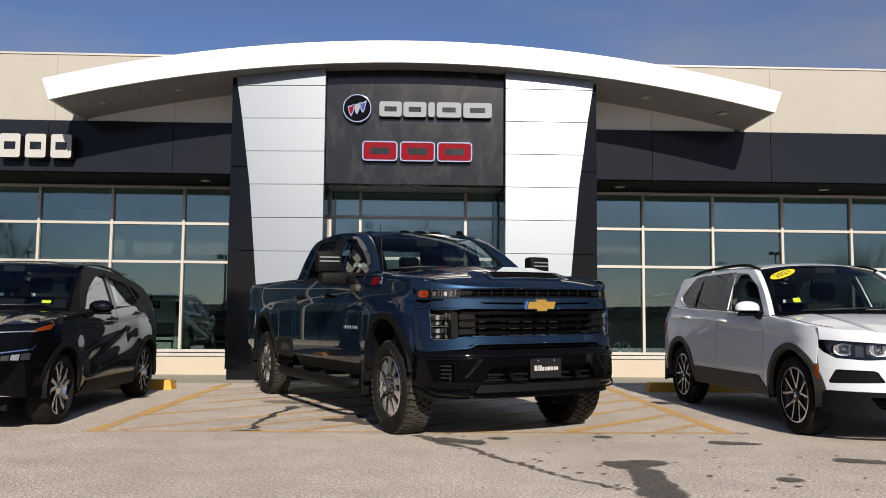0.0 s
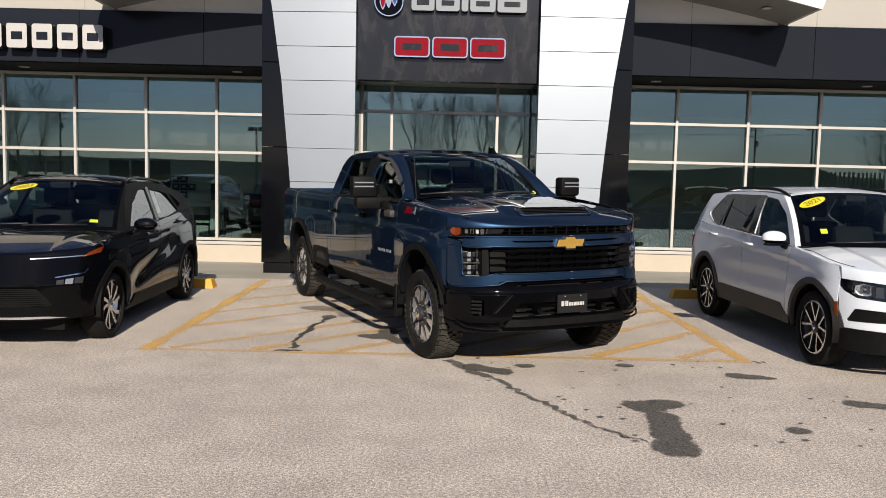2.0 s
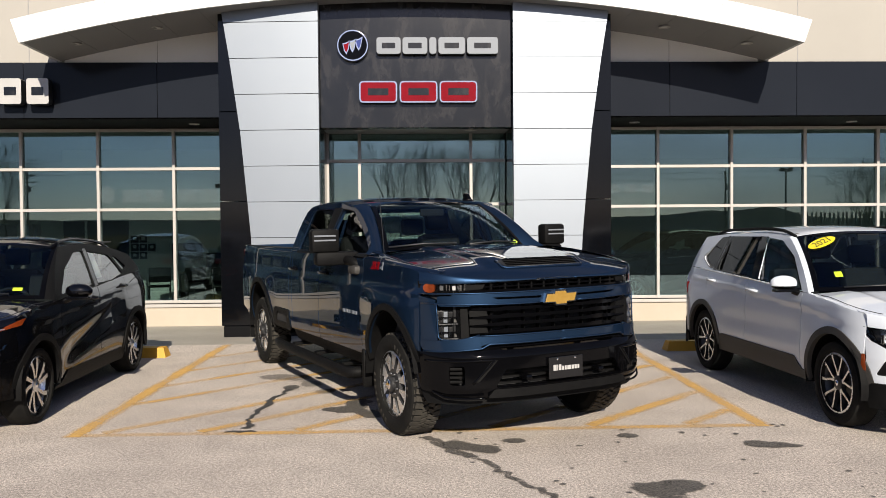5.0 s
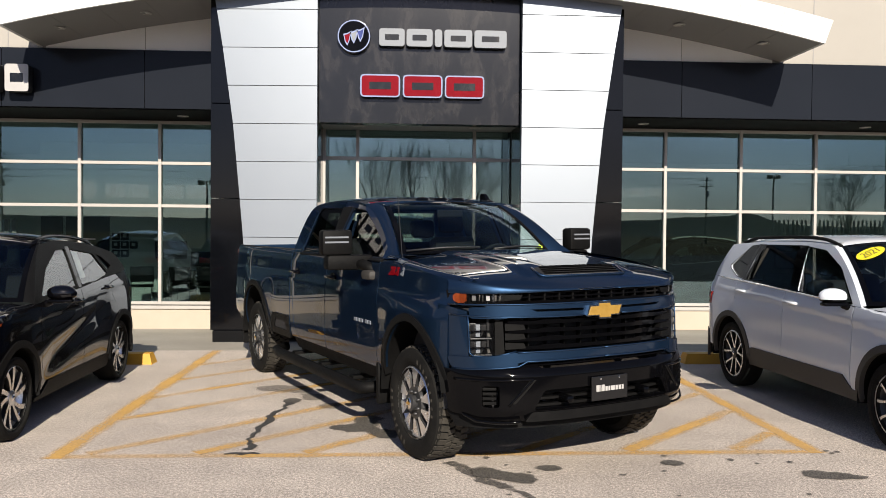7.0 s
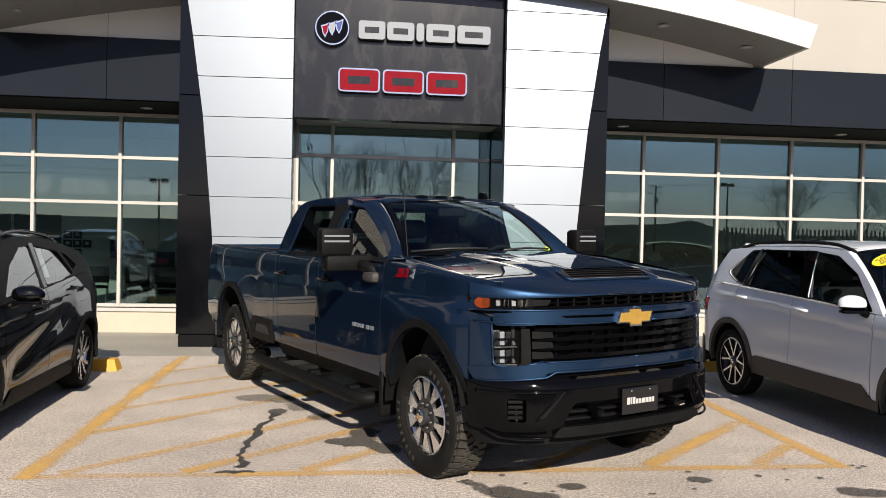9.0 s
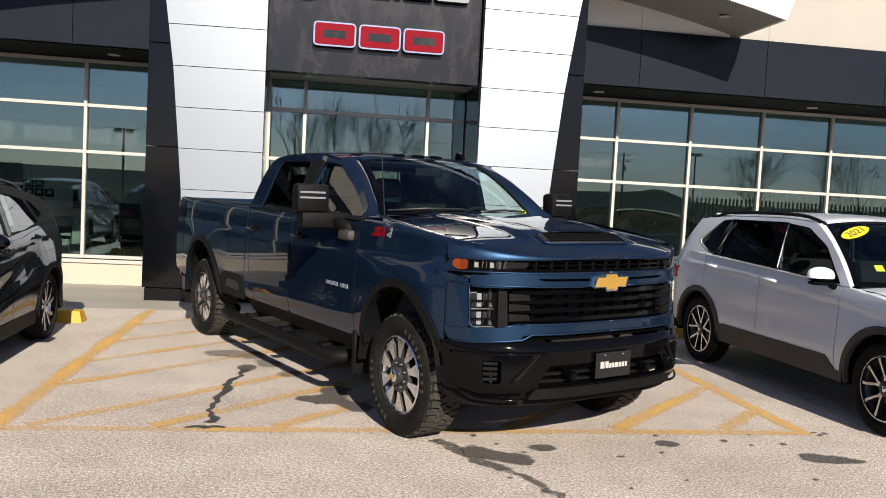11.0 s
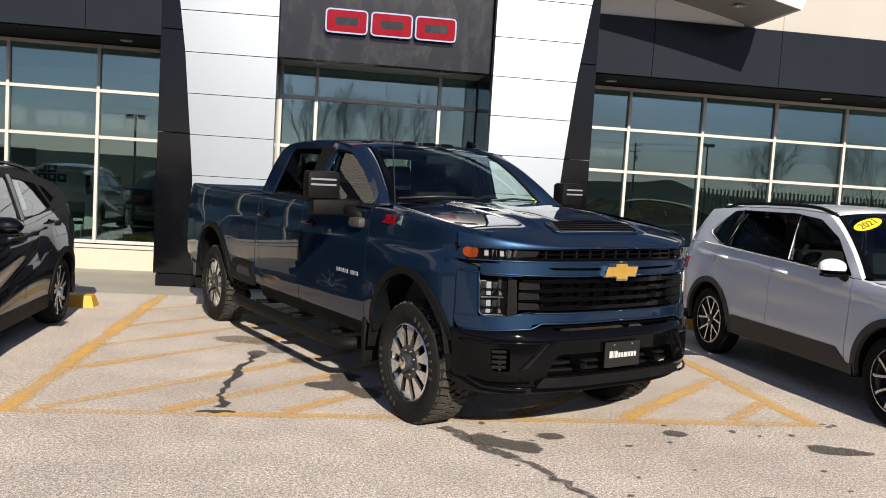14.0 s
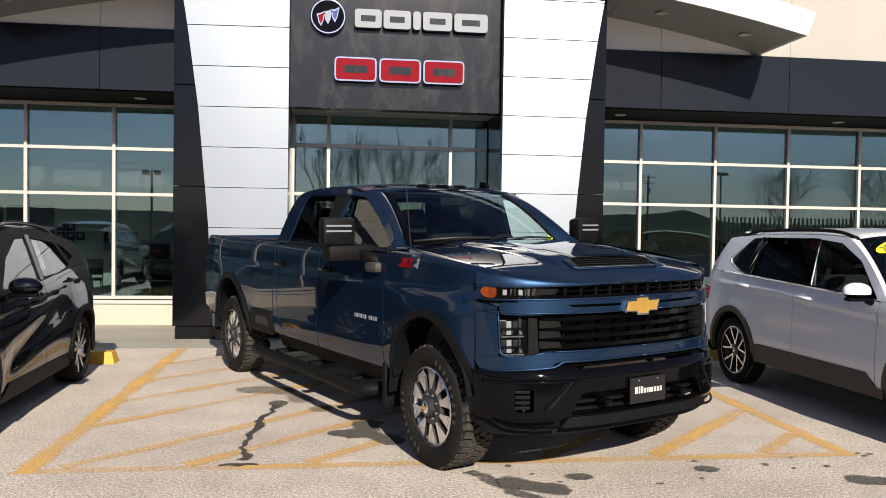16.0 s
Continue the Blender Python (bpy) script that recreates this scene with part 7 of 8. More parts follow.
sheet("front_bumper", M_PAINT_WHITE, suv, WN(0.008), [[(-0.872, 0.44), (0.872, 0.44), (0.868, 0.80), (0.846, 0.762), (0.79, 0.713), (0.62, 0.70), (0.42, 0.712), (-0.42, 0.712), (-0.62, 0.70), (-0.79, 0.713), (-0.846, 0.762), (-0.868, 0.80)], rounded([(0.50, 0.52), (0.84, 0.50), (0.80, 0.62), (0.56, 0.615)], 0.02), rounded([(-0.56, 0.615), (-0.80, 0.62), (-0.84, 0.50), (-0.50, 0.52)], 0.02)], 0.04, 0.03, WC)
for sg in (-1, 1):
    sheet("fog_bezel", M_TRIM, suv, WN(-0.01), [[(sg * 0.49, 0.51), (sg * 0.85, 0.49), (sg * 0.81, 0.63), (sg * 0.55, 0.625)]], 0.05, 0.02, WC)
sheet("lower_bumper", M_TRIM, suv, WN(0.028), [[(-0.865, 0.24), (0.865, 0.24), (0.88, 0.435), (-0.88, 0.435)], rounded([(-0.55, 0.30), (0.55, 0.30), (0.62, 0.40), (-0.62, 0.40)], 0.03)], 0.05, 0.03, WC)
for z in (0.32, 0.35, 0.38):
    sheet("intake_bar", M_GLOSSBLACK, suv, WN(-0.01), [[(-0.6, z), (0.6, z), (0.6, z + 0.012), (-0.6, z + 0.012)]], 0.08, 0.03, WC)
gr = new("grille")
gr.parent = suv
sheet("backing", M_GLOSSBLACK, gr, WN(-0.03), [[(-0.40, 0.715), (0.40, 0.715), (0.40, 0.845), (-0.40, 0.845)]], 0.06, 0.02, WC)
for z in (0.735, 0.785, 0.825):
    sheet("bar", M_CHROME, gr, WN(0.005), [[(-0.40, z), (0.40, z), (0.40, z + 0.014), (-0.40, z + 0.014)]], 0.06, 0.02, WC)
Geo().lathe([(0, 0.03), (0.058, 0.026), (0.064, 0.0)], 28, pose(0.845, 0, 0.81, 0, 0, -90)).make("badge", M_CHROME, gr, smooth=True)


def year_sticker(root, scr, u, t, words, tilt):
    """An oval year sticker behind the windscreen."""
    p, a, b = Vector(scr(u, t)), Vector(scr(u + 0.02, t)), Vector(scr(u, t + 0.02))
    ex, ey = (a - p).normalized(), (b - p).normalized()
    ez = ex.cross(ey).normalized()
    ey = ez.cross(ex)
    m = Matrix(((ex.x, ey.x, ez.x, p.x + ez.x * 0.006), (ex.y, ey.y, ez.y, p.y + ez.y * 0.006), (ex.z, ey.z, ez.z, p.z + ez.z * 0.006), (0, 0, 0, 1))) @ pose(0, 0, 0, 0, 0, tilt)
    n = 36
    o = Geo().prism([(0.152 * math.cos(6.28319 * k / n), 0.068 * math.sin(6.28319 * k / n)) for k in range(n)], 0, 0.002, "z").make("year_sticker", M_YSTICK, root, "yellow oval year sticker")
    o.matrix_basis = m
    text_mesh(words, 0.105, M_INK, o, pose(0, 0, 0.0035), "year", shear=0.15)
    return m


def tag_sticker(root, scr, u, t, mt, w=0.04, h=0.035):
    p = Vector(scr(u, t))
    a, b = Vector(scr(u + 0.02, t)), Vector(scr(u, t + 0.02))
    ex, ey = (a - p).normalized(), (b - p).normalized()
    ez = ex.cross(ey).normalized()
    vs = [p + ex * i * w + ey * j * h + ez * 0.006 for i, j in ((-1, -1), (1, -1), (1, 1), (-1, 1))]
    Geo().add(vs, [(0, 1, 2, 3)]).make("sticker", mt, root)


for sg in (-1, 1):
    pts = []
    for i in range(25):
        s_ = -0.66 - 2.5 * i / 24
        b_ = wq["belt"](s_) + 0.006
        pts.append((s_, sg * (0.92 * (0.984 - 0.072 * max(0, (b_ - 1.02) / 0.18)) + 0.006), b_))
    Geo().tube(pts, 0.008, 6).make("belt_trim", M_CHROME, suv, smooth=True)
year_sticker(suv, wscr, -0.74, 0.79, "2021", 32)
tag_sticker(suv, wscr, -0.74, 0.24, M_LIME, 0.032, 0.036)

# black hatchback
hat = thing("hatchback", "glossy black compact hatchback car with silver wheels", "hatchback", pose(-4.20, 7.96, 0, 0, 0, -88.5))
bq = dict(lip_y=0.95, lamp_y=0.90, sill_z=0.22, shoulder=0.012, lip_b=curve((0.0, 0.868), (0.6, 0.872), (0.9, 0.90)), pn=2.35, hw=0.885, wb=2.675, nose=0.83, tail=-3.47, r=0.333, rim=0.248, style="hatch", s0=0.15, t0=-2.85, rake=0.22, tum=0.42,
          belt=curve((-3.4, 1.20), (-2.6, 1.165), (-1.4, 1.085), (-0.5, 1.03), (0.3, 0.95)), rail=curve((-3.2, 1.33), (-2.6, 1.452), (-2.0, 1.525), (-1.5, 1.55), (-1.1, 1.53), (-0.8, 1.46)),
          cowl_z=1.075, cowl_s=-0.05, lip_z=0.885, crease=0.010, roof_hw=0.64, roof_s=(-0.92, -2.92), scr_w=(0.78, 0.63), doors=(-0.50, -1.52, -2.42), fend_s=0.37, tail_side=-3.15,
          lamp_z=(0.86, 0.93), clad=M_TRIM, clad_z=0.36, seal=M_TRIM, rails=(-0.98, -2.55), rail_mt=M_GLOSSBLACK, mirror=(-0.62, 1.06), seat_s=-1.2, trim=M_CLOTH, surround=M_TRIM, pillar=M_TRIM, glass=(M_CARGLASS, M_CARGLASS, M_PRIVACY),
          wins=[[(-0.56, 1.075), (-0.90, 1.310), (-1.32, 1.468), (-1.56, 1.474), (-1.47, 1.115)], [(-1.57, 1.118), (-1.66, 1.474), (-2.24, 1.412), (-2.46, 1.185), (-2.05, 1.130)], [(-2.49, 1.215), (-2.32, 1.40), (-2.46, 1.372), (-2.66, 1.262)]],
          pillars=[[(-1.475, 1.10), (-1.565, 1.105), (-1.655, 1.490), (-1.565, 1.490)]], scallop=(0.030, 0.42, 0.80, 0.11))
bn_s, BN, BC, bscr = crossover(hat, bq, M_PAINT_BLACK)
sheet("front_bumper", M_GLOSSBLACK, hat, BN(0.02), [[(-0.87, 0.30), (0.87, 0.30), (0.872, 0.90), (0.80, 0.885), (-0.80, 0.885), (-0.872, 0.90)], rounded([(-0.60, 0.42), (0.60, 0.42), (0.46, 0.60), (-0.46, 0.60)], 0.03)], 0.04, 0.03, BC)
bg = new("grille")
bg.parent = hat
sheet("backing", M_TRIM, bg, BN(-0.01), [[(-0.62, 0.41), (0.62, 0.41), (0.48, 0.61), (-0.48, 0.61)]], 0.06, 0.02, BC)
for k in range(9):
    z = 0.43 + 0.019 * k
    w = 0.58 - 0.5 * (z - 0.42)
    sheet("bar", M_TRIM, bg, BN(0.004), [[(-w, z), (w, z), (w, z + 0.007), (-w, z + 0.007)]], 0.08, 0.01, BC)
sheet("chrome_trim", M_CHROME, hat, BN(0.034), [[(-0.70, 0.315), (0.70, 0.315), (0.55, 0.335), (-0.55, 0.335)]], 0.05, 0.012, BC)
for sg in (-1, 1):
    h = new("headlamp")
    h.parent = hat
    sheet("light_strip", M_ALLOY, h, BN(0.026), [[(sg * 0.40, 0.857), (sg * 0.80, 0.872), (sg * 0.80, 0.882), (sg * 0.40, 0.863)]], 0.03, 0.01, BC)
    sheet("indicator", M_AMBER, h, BN(0.022), [[(sg * 0.77, 0.862), (sg * 0.865, 0.89), (sg * 0.875, 0.945), (sg * 0.80, 0.895)]], 0.03, 0.01, BC)
    sheet("bezel", M_GLOSSBLACK, h, BN(0.023), [[(sg * 0.58, 0.605), (sg * 0.80, 0.60), (sg * 0.83, 0.72), (sg * 0.80, 0.735), (sg * 0.60, 0.69)]], 0.03, 0.01, BC)
    for k in range(3):
        sheet("lamp", M_SILVER if k == 1 else M_ALLOYDARK, h, BN(0.027), [[(sg * (0.61 + 0.062 * k), 0.625), (sg * (0.662 + 0.062 * k), 0.622), (sg * (0.666 + 0.062 * k), 0.668 + 0.008 * k), (sg * (0.614 + 0.062 * k), 0.662 + 0.008 * k)]], 0.03, 0.01, BC)
    sheet("lamp_edge", M_CHROME, h, BN(0.028), [[(sg * 0.60, 0.684), (sg * 0.80, 0.712), (sg * 0.815, 0.752), (sg * 0.806, 0.752), (sg * 0.792, 0.722), (sg * 0.60, 0.694)]], 0.03, 0.01, BC)
year_sticker(hat, bscr, -0.54, 0.80, "2023", 10)
tag_sticker(hat, bscr, 0.74, 0.15, M_LIME, 0.04, 0.022)

Geo().add([(-1.70, 0.72, 1.15), (-2.02, 0.72, 1.17), (-1.96, 0.65, 1.43), (-1.67, 0.65, 1.44)], [(0, 1, 2, 3)]).make("price_sheet", M_PAPER, hat, "pale price sheet behind the rear side window")

# ---- signs, drawn as plain blocks ----
def rblock(x0, x1, z0, z1, r=0.04):
    return rounded([(x0, z0), (x1, z0), (x1, z1), (x0, z1)], r)


def letter_block(parent, x0, x1, z0, z1, y0, y1, face, rim=None, r=0.04, slot=True):
    """One raised sign block with a dark recessed slot."""
    b = Geo().prism(rblock(x0, x1, z0, z1, r), y0 + 0.004, y1).make("block", rim or M_DARK, parent)
    e = 0.022 if rim else 0.003
    Geo().prism(rblock(x0 + e, x1 - e, z0 + e, z1 - e, max(0.008, r - e)), y0, y0 + 0.003).make("face", face, b)
    if slot and x1 - x0 > 0.2:
        h, w = (z1 - z0) * 0.16, (x1 - x0) * 0.27
        c, d = (x0 + x1) / 2, (z0 + z1) / 2
        Geo().prism(rblock(c - w, c + w, d - h, d + h, 0.01), y0 - 0.003, y0 - 0.0005).make("slot", M_SHEENPANEL, b)
    return b


s1 = thing("sign", "row of silver raised sign blocks on dark cladding", "sign", group="fascia signs")
for x0, w in ((-0.63, 0.39), (-0.215, 0.40), (0.215, 0.115), (0.36, 0.43), (0.82, 0.50)):
    letter_block(s1, x0, x0 + w, 4.475, 4.745, 13.965, 14.068, M_SILVER, None, 0.05)
s2 = thing("sign", "row of red enamel sign blocks with silver rims", "sign", group="fascia signs")
for x0 in (-0.91, -0.265, 0.375):
    letter_block(s2, x0, x0 + 0.605, 3.70, 4.045, 13.955, 14.068, M_RED, M_CHROME, 0.07)
s3 = thing("emblem", "round black emblem with chrome rim and three slanted enamel bars", "emblem")
TC = pose(-1.01, 14.068, 4.615)
Geo().lathe([(0.255, 0.0), (0.255, -0.07), (0.245, -0.095), (0.228, -0.095), (0.222, -0.08)], 48, TC).make("rim", M_CHROME, s3, smooth=True, edge=35)
Geo().lathe([(0.0, -0.07), (0.225, -0.082)], 48, TC).make("disc", M_GLOSSBLACK, s3, smooth=True)
for k, (mt, dx, dz) in enumerate(((M_RED, -0.10, -0.03), (M_SILVER, 0.0, 0.0), (M_BLUE, 0.10, 0.03))):
    pl = [(dx - 0.062, dz + 0.06), (dx - 0.035, dz - 0.06), (dx, dz - 0.115), (dx + 0.035, dz - 0.04), (dx + 0.062, dz + 0.11), (dx, dz + 0.075)]
    b = Geo().prism([(x - 1.01, z + 4.615) for x, z in pl], 13.972, 13.995).make("bar", M_CHROME, s3)
    Geo().prism([(dx + (x - dx) * 0.72 - 1.01, dz + (z - dz) * 0.72 + 4.615) for x, z in pl], 13.968, 13.9715).make("bar_face", mt, b)
s4 = thing("sign", "row of white raised sign blocks on the black fascia", "sign", group="fascia signs")
for k in range(9):
    x1 = -6.16 - 0.452 * k
    letter_block(s4, x1 - 0.37, x1, 3.82, 4.255, 14.79, 14.938, M_LETTER, None, 0.05)


def decal_film(name, amount):
    mt, n, l, p = material(name)
    tr, mx = n.new("ShaderNodeBsdfTransparent"), n.new("ShaderNodeMixShader")
    p.inputs["Base Color"].default_value, p.inputs["Roughness"].default_value = (0.75, 0.80, 0.80, 1), 0.8
    mx.inputs[0].default_value = amount
    l.new(tr.outputs[0], mx.inputs[1])
    l.new(p.outputs[0], mx.inputs[2])
    l.new(mx.outputs[0], n["Material Output"].inputs[0])
    return mt


M_FILM = decal_film("frosted window film", 0.014)
d1 = thing("window_decal", "faint frosted bars of film on the shopfront glass", "decal", group="window decals")
for x0, w in ((-5.52, 0.36), (-5.12, 0.36), (-4.50, 0.36), (-4.10, 0.36)):
    Geo().box(x0, x0 + w, WIN_Y - 0.012, WIN_Y - 0.0095, 2.22, 2.46).make("bar", M_FILM, d1)
Geo().prism(ring(-5.80, 2.36, 0.13, 0.17), WIN_Y - 0.012, WIN_Y - 0.0095).make("disc", M_FILM, d1)
d2 = thing("window_decal", "faint frosted bars of film on the shopfront glass", "decal", group="window decals")
for x0 in (3.62, 3.96, 4.30):
    Geo().box(x0, x0 + 0.27, WIN_Y - 0.012, WIN_Y - 0.0095, 2.34, 2.50).make("bar", M_FILM, d2)

# ---- showroom interior ----
tagged(Geo().box(-8.4, -3.3, 20.6, 20.75, -0.05, 3.62).make("wall_office", M_INWALL), "pale office partition inside the showroom", "wall", kind="structure")
tagged(Geo().box(-7.82, -6.86, 20.56, 20.598, -0.02, 1.93).make("door_1", M_DARK), "dark interior door in the partition", "door", kind="structure")
tagged(Geo().box(-8.38, -7.90, 20.56, 20.598, -0.02, 1.93).make("door_2", M_DARK), "dark interior door leaf in the partition", "door", kind="structure")
for r_, cols in ((0, (0, 1)), (1, (0, 1, 2)), (2, (0, 1))):
    for c_ in cols:
        x, z = -6.72 + 0.20 * c_, 1.49 - 0.195 * r_
        t = thing("picture_frame", "small dark framed picture on the office wall", "picture", group="framed pictures")
        Geo().box(x - 0.088, x + 0.088, 20.57, 20.598, z - 0.082, z + 0.082, 0.005).make("frame", M_DARK, t)
        Geo().box(x - 0.04, x + 0.04, 20.566, 20.569, z - 0.02, z + 0.05).make("print", M_INWALL, t)
t = thing("notice_board", "framed notice board on the office wall", "notice board")
Geo().box(-5.82, -5.13, 20.57, 20.598, 1.02, 1.36).make("backing", M_TRIMGREY, t)
for x in (-5.82, -5.475, -5.13):
    Geo().box(x - 0.015, x + 0.015, 20.555, 20.569, 1.0, 1.38).make("frame_bar", M_DARK, t)
for z in (1.005, 1.375):
    Geo().box(-5.805, -5.115, 20.556, 20.569, z - 0.015, z + 0.015).make("frame_rail", M_DARK, t)


def desk(x, y, w):
    t = thing("desk", "plain dark office desk in the showroom", "desk", pose(x, y, -0.02))
    Geo().box(-w / 2, w / 2, -0.38, 0.38, 0.71, 0.75, 0.006).make("top", M_TRIMGREY, t)
    for a in (-1, 1):
        Geo().box(a * (w / 2 - 0.05) - 0.02, a * (w / 2 - 0.05) + 0.02, -0.34, 0.34, 0, 0.71).make("leg", M_DARK, t)
    Geo().box(-w / 2 + 0.08, w / 2 - 0.08, -0.32, -0.30, 0.3, 0.7).make("front_panel", M_TRIMGREY, t)
    mo = thing("monitor", "black computer monitor on the desk", "monitor", pose(x + 0.2, y, 0.732))
    Geo().box(-0.27, 0.27, -0.015, 0.015, 0.10, 0.43, 0.006).make("screen", M_DARK, mo)
    Geo().box(-0.03, 0.03, 0.0, 0.03, 0.0, 0.2).box(-0.11, 0.11, -0.08, 0.08, 0, 0.015).make("stand", M_DARK, mo)


def chair(x, y, a):
    t = thing("chair", "black visitor chair with chrome legs", "chair", pose(x, y, -0.02, 0, 0, a), group="showroom chairs")
    Geo().box(-0.23, 0.23, -0.22, 0.23, 0.43, 0.47, 0.015).make("seat", M_TRIMGREY, t)
    Geo().box(-0.24, 0.24, 0.20, 0.25, 0.55, 0.88, 0.02).make("backrest", M_CLOTH, t)
    for i in (-0.22, 0.22):
        for j in (-0.2, 0.22):
            Geo().tube([(i, j, 0), (i, j, 0.43 if j < 0 else 0.86)], 0.011, 6).make("leg", M_CHROME, t)


desk(-4.85, 20.12, 1.3)
desk(-9.6, 19.4, 1.5)
for x, y, a in ((-4.92, 19.5, 172), (-4.40, 19.55, 188), (-5.85, 19.6, 200), (-9.9, 18.5, 180), (-9.2, 18.4, 170)):
    chair(x, y, a)
desk(9.5, 19.5, 1.6)
shown = tagged(copy_thing(hat, pose(4.25, 18.35, -0.02, 0, 0, 195)), "black display car inside the showroom, its roof reflection modelled as bars", "hatchback")
# the roof tubes are white to stand in for sky reflected along the roof
for sg in (-1, 1):
    Geo().tube([(s_, sg * 0.60, bq["rail"](s_) + 0.070) for s_ in [-0.95 - 1.7 * i / 20 for i in range(21)]], 0.020, 8).make("roof_trim", M_LETTER, shown, "pale bar for the sky reflection on the roof", smooth=True)
    Geo().tube([(s_, sg * 0.872, bq["belt"](s_) + 0.004) for s_ in [-0.60 - 1.8 * i / 16 for i in range(17)]], 0.012, 6).make("belt_trim", M_CHROME, shown, "chrome belt trim", smooth=True)
for o in list(shown.children):
    if o.name.split(".")[0] in ("price_sheet", "year_sticker", "sticker"):
        for c in list(o.children):
            bpy.data.objects.remove(c)
        bpy.data.objects.remove(o)

# ---- what stands across the road, behind the camera ----
silver = thing("hatchback", "silver compact hatchback car parked beside the black one", "hatchback", pose(-6.75, 8.0, 0, 0, 0, -89))
crossover(silver, bq, M_PAINT_SILVER)

rng = random.Random(11)


def bare_tree(seed, height):
    """A leafless tree: limbs that spread upwards and fork into fine twigs."""
    rng = random.Random(seed)
    tr, tw = Geo(), Geo()

    def grow(p, d, ln, r, depth):
        n = 3
        pts, rs, q = [p], [r], p
        for i in range(n):
            d = (d + Vector((rng.uniform(-1, 1), rng.uniform(-1, 1), rng.uniform(-0.4, 0.9))) * (0.10 + 0.008 * depth)).normalized()
            q = q + d * ln / n
            pts.append(q)
            rs.append(max(0.011, r * (1 - 0.4 * (i + 1) / n)))
        (tr if depth < 3 else tw).tube(pts, rs, 7 if depth < 2 else 4 if depth < 4 else 3, False)
        if depth >= 5:
            return
        for i in range((5, 4, 3, 3, 2)[depth]):
            a, t = rng.uniform(0, 6.283), rng.uniform(0.3, 1.0) if i else 1.0
            b = pts[min(n, max(1, round(t * n)))]
            side = d.orthogonal().normalized()
            side = side * math.cos(a) + d.cross(side) * math.sin(a)
            nd = (d * rng.uniform(0.8, 1.1) + side * rng.uniform(0.38, 0.80) + Vector((0, 0, 0.22))).normalized()
            grow(b, nd, ln * rng.uniform(0.60, 0.80), rs[-1] * rng.uniform(0.50, 0.72), depth + 1)

    grow(Vector((0, 0, -0.1)), Vector((0, 0, 1)), height * 0.22, height * 0.0085, 0)
    t = thing("tree", "tall bare deciduous tree without leaves", "tree", group="bare trees")
    tr.make("trunk", M_BARK, t, smooth=True)
    tw.make("crown", M_BARK, t)
    return t


t1, t2 = bare_tree(5, 15.5), bare_tree(8, 17.0)
t1.matrix_basis, t2.matrix_basis = pose(-2.3, -32, 0), pose(1.0, -34, 0, 0, 0, 40)
for i, (x, y, k) in enumerate(((3.2, -36, 0), (6.0, -37, 1), (-32.5, -31, 0), (-36, -33, 1), (-41, -36, 0), (-45, -42, 1), (-35.5, -41, 0), (43, -45, 0), (49, -44, 1), (55, -47, 0), (47, -52, 1), (61, -45, 1), (68, -48, 0))):
    copy_thing((t1, t2)[k], pose(x, y, 0, 0, 0, 70 * i + 25))


def pole(x, y, h):
    t = thing("utility_pole", "wooden utility pole with cross arms", "utility pole", pose(x, y, 0))
    Geo().tube([(0, 0, -0.2), (0, 0, h)], [0.17, 0.12], 10).make("shaft", M_BARK, t, smooth=True)
    for z in (h - 0.5, h - 1.5):
        Geo().box(-1.2, 1.2, -0.06, 0.06, z, z + 0.12).make("cross_arm", M_BARK, t)
        for k in (-1.1, -0.6, 0.6, 1.1):
            Geo().tube([(k, 0, z + 0.12), (k, 0, z + 0.3)], 0.05, 6).make("insulator", M_GALV, t)
    Geo().tube([(0.3, 0, h - 3.0), (0.3, 0, h - 2.1)], 0.22, 10).make("transformer", M_GALV, t, smooth=True)


pole(49.3, -98, 10.6)
pole(-60, -98, 11)
w = thing("power_lines", "thin overhead power lines", "power line")
for z, o in ((10.75, -1.1), (10.75, 1.1), (9.75, -1.1), (9.75, 1.1)):
    pts = [(-150 + 10.5 * i, -98 + 0.01 * o, z - 0.8 * math.sin(math.pi * ((i % 10) / 10))) for i in range(31)]
    Geo().tube(pts, 0.03, 4).make("wire", M_DARK, w)


def lot_lamp(x, y, h):
    t = thing("lot_lamp", "tall car park lamp post with twin heads", "lamp post", pose(x, y, 0), group="car park lamps")
    Geo().tube([(0, 0, -0.1), (0, 0, h)], [0.055, 0.045], 10).make("post", M_DARK, t, smooth=True)
    for a in (-1, 1):
        Geo().box(min(a * 0.10, a * 0.36), max(a * 0.10, a * 0.36), -0.12, 0.12, h - 0.17, h + 0.02, 0.03).make("head", M_DARK, t)


lot_lamp(20.5, -13.1, 4.9)
lot_lamp(-8.3, -4.0, 3.7)

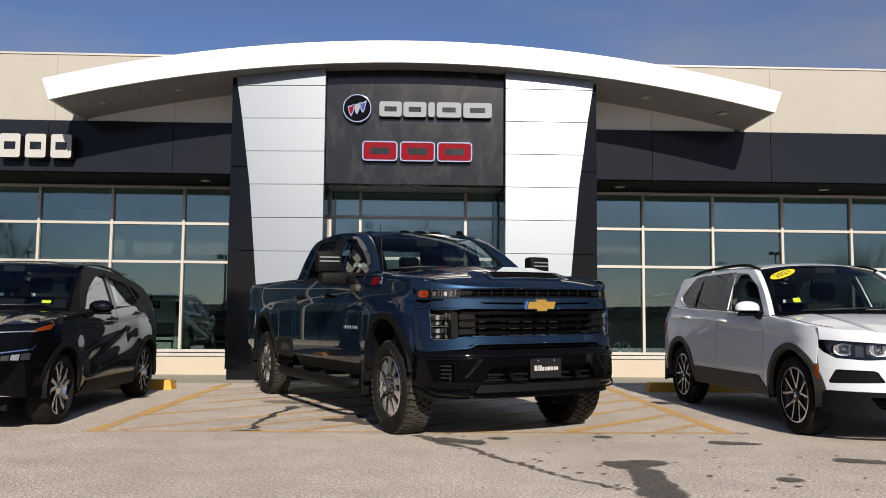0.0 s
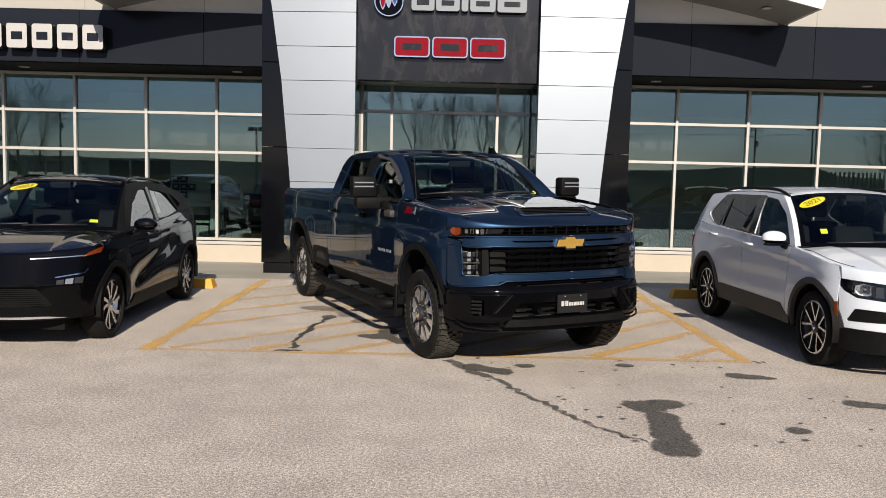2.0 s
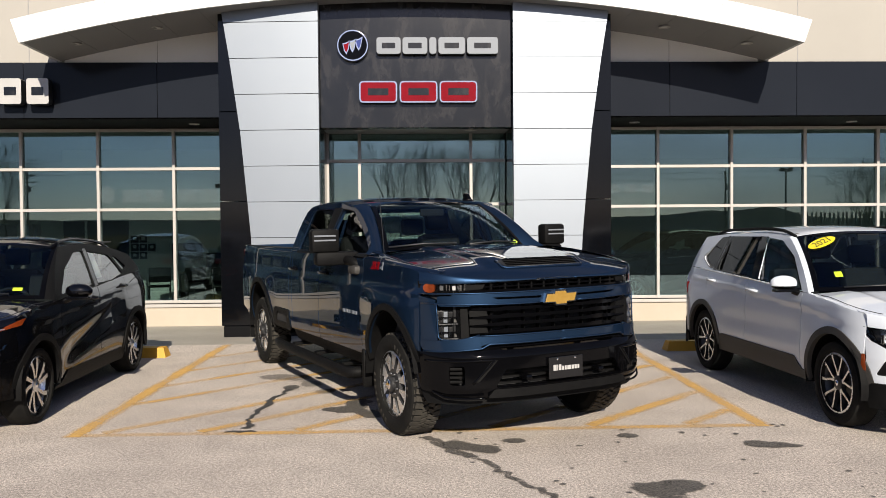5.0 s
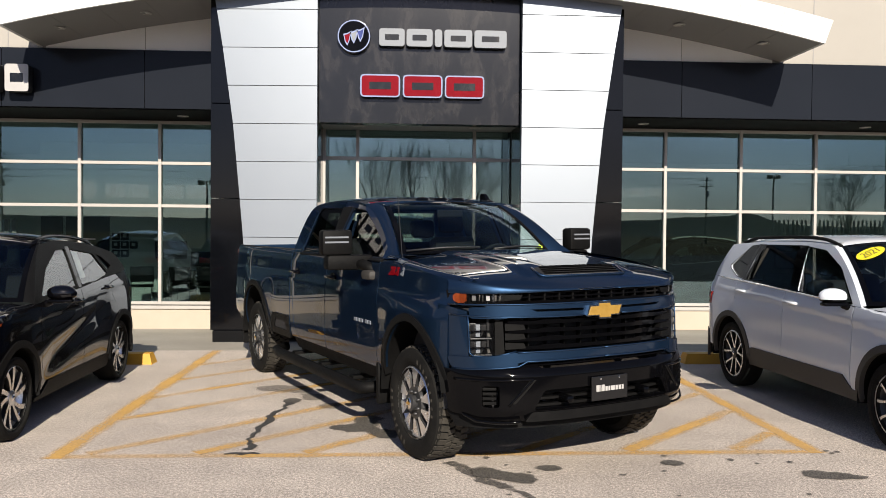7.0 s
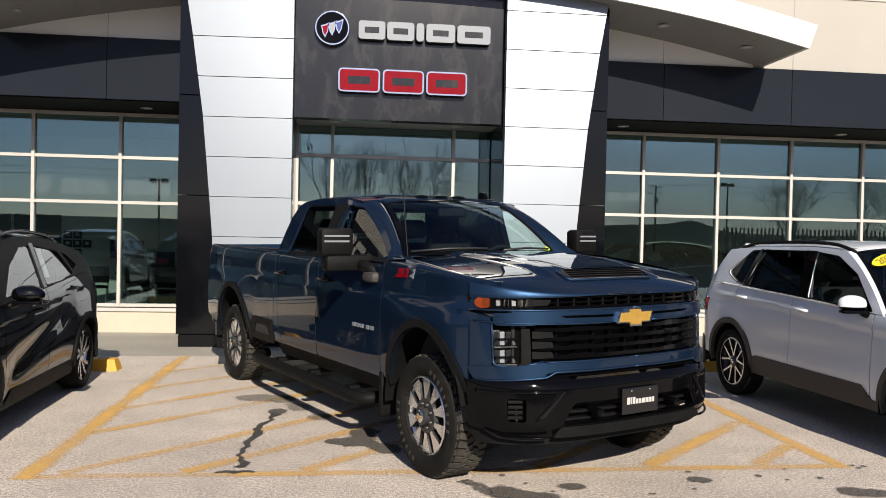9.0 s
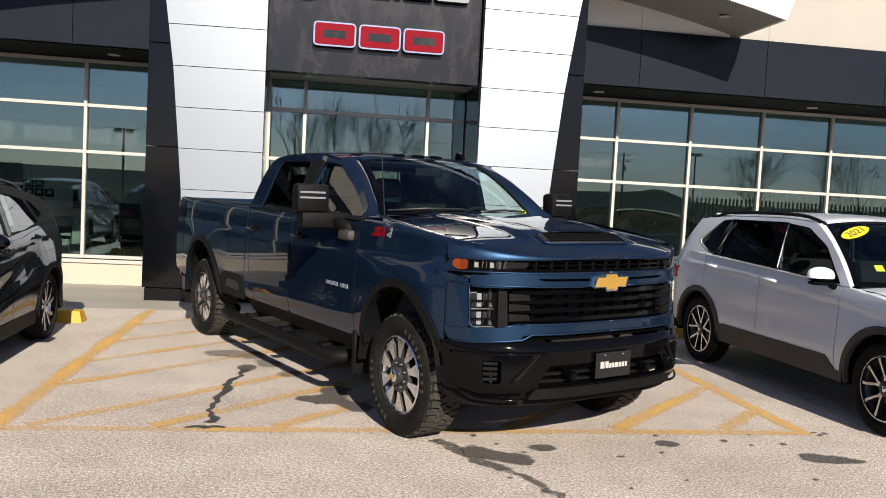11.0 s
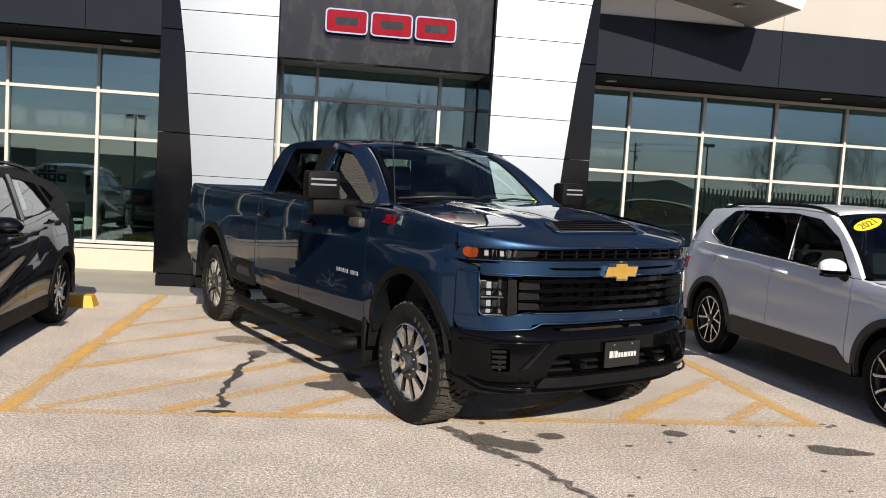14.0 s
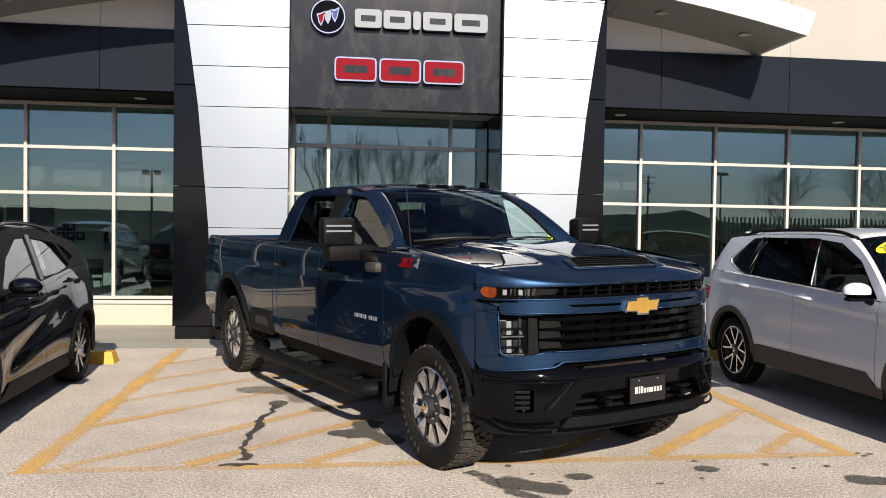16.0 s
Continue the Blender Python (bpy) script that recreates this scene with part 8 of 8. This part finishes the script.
f = tagged(new("fence"), "weathered tall board fence along the road", "fence", kind="structure")
for xa, xb, y in ((39, 104, -52),):
    n = int((xb - xa) / 0.32)
    me = None
    for i in range(min(n, 140)):
        x = xa + (xb - xa) * i / min(n, 140)
        h = 3.2
        if me is None:
            o = Geo().box(-0.11, 0.11, -0.02, 0.02, 0, h).make("board", M_WOODGREY, f)
            me = o.data
        else:
            o = new("board", me)
            o.parent = f
        o.matrix_basis = pose(x, y, -0.02 - 0.06 * random.random(), 0, random.uniform(-1, 1), 0)
    for z in (0.6, 1.9):
        Geo().box(xa, xb, y + 0.03, y + 0.08, z, z + 0.1).make("rail", M_WOODGREY, f)

# wooded ridges that ring the valley: a peaked one beyond the road, higher to both sides
SKYLINE = curve((-62, 0.020), (-40, 0.017), (-20, 0.0155), (0, 0.0145), (14, 0.016), (18, 0.018), (20, 0.0208), (22, 0.0210), (23, 0.0236), (24.1, 0.0254), (25, 0.0208), (26.4, 0.0130), (30, 0.0105), (45, 0.014), (62, 0.020))
for nm, rad, k0, ph in (("backdrop_ridge", 620, 1.0, 0.0), ("backdrop_far_ridge", 1500, 3.0, 2.0)):
    n = 720
    vs = []
    for dr, f in ((-220, 0.0), (-110, 0.5), (0, 1.0), (200, 0.6)):
        for i in range(n):
            a = 6.28319 * i / n
            u, v = math.cos(a), math.sin(a)
            rough = noise.noise(Vector((u * 2.1 + ph, v * 2.1, ph))), noise.noise(Vector((u * 9 + ph, v * 9, 3))), noise.noise(Vector((u * 160, v * 160, ph)))
            h = k0 * (10 + 24 * max(0, abs(u) - 0.55) / 0.45 + 5 * rough[0] + 2.5 * rough[1])
            east = math.degrees(math.atan2(u, -v))
            k = min(1, max(0, (60 - abs(east)) / 12))
            low = rad * (SKYLINE(max(-62, min(62, east))) if rad > 1000 else 0.0085 + 0.003 * rough[1])
            vs.append(((rad + dr) * u, (rad + dr) * v, -1 + max(4, h + (low - h) * k + 0.0009 * rad * rough[2]) * f))
    g = Geo().add(vs, [(k * n + i, k * n + (i + 1) % n, (k + 1) * n + (i + 1) % n, (k + 1) * n + i) for k in range(3) for i in range(n)])
    tagged(g.make(nm, M_HILL, smooth=True), "distant brown wooded ridge on the horizon", "hill", kind="structure")
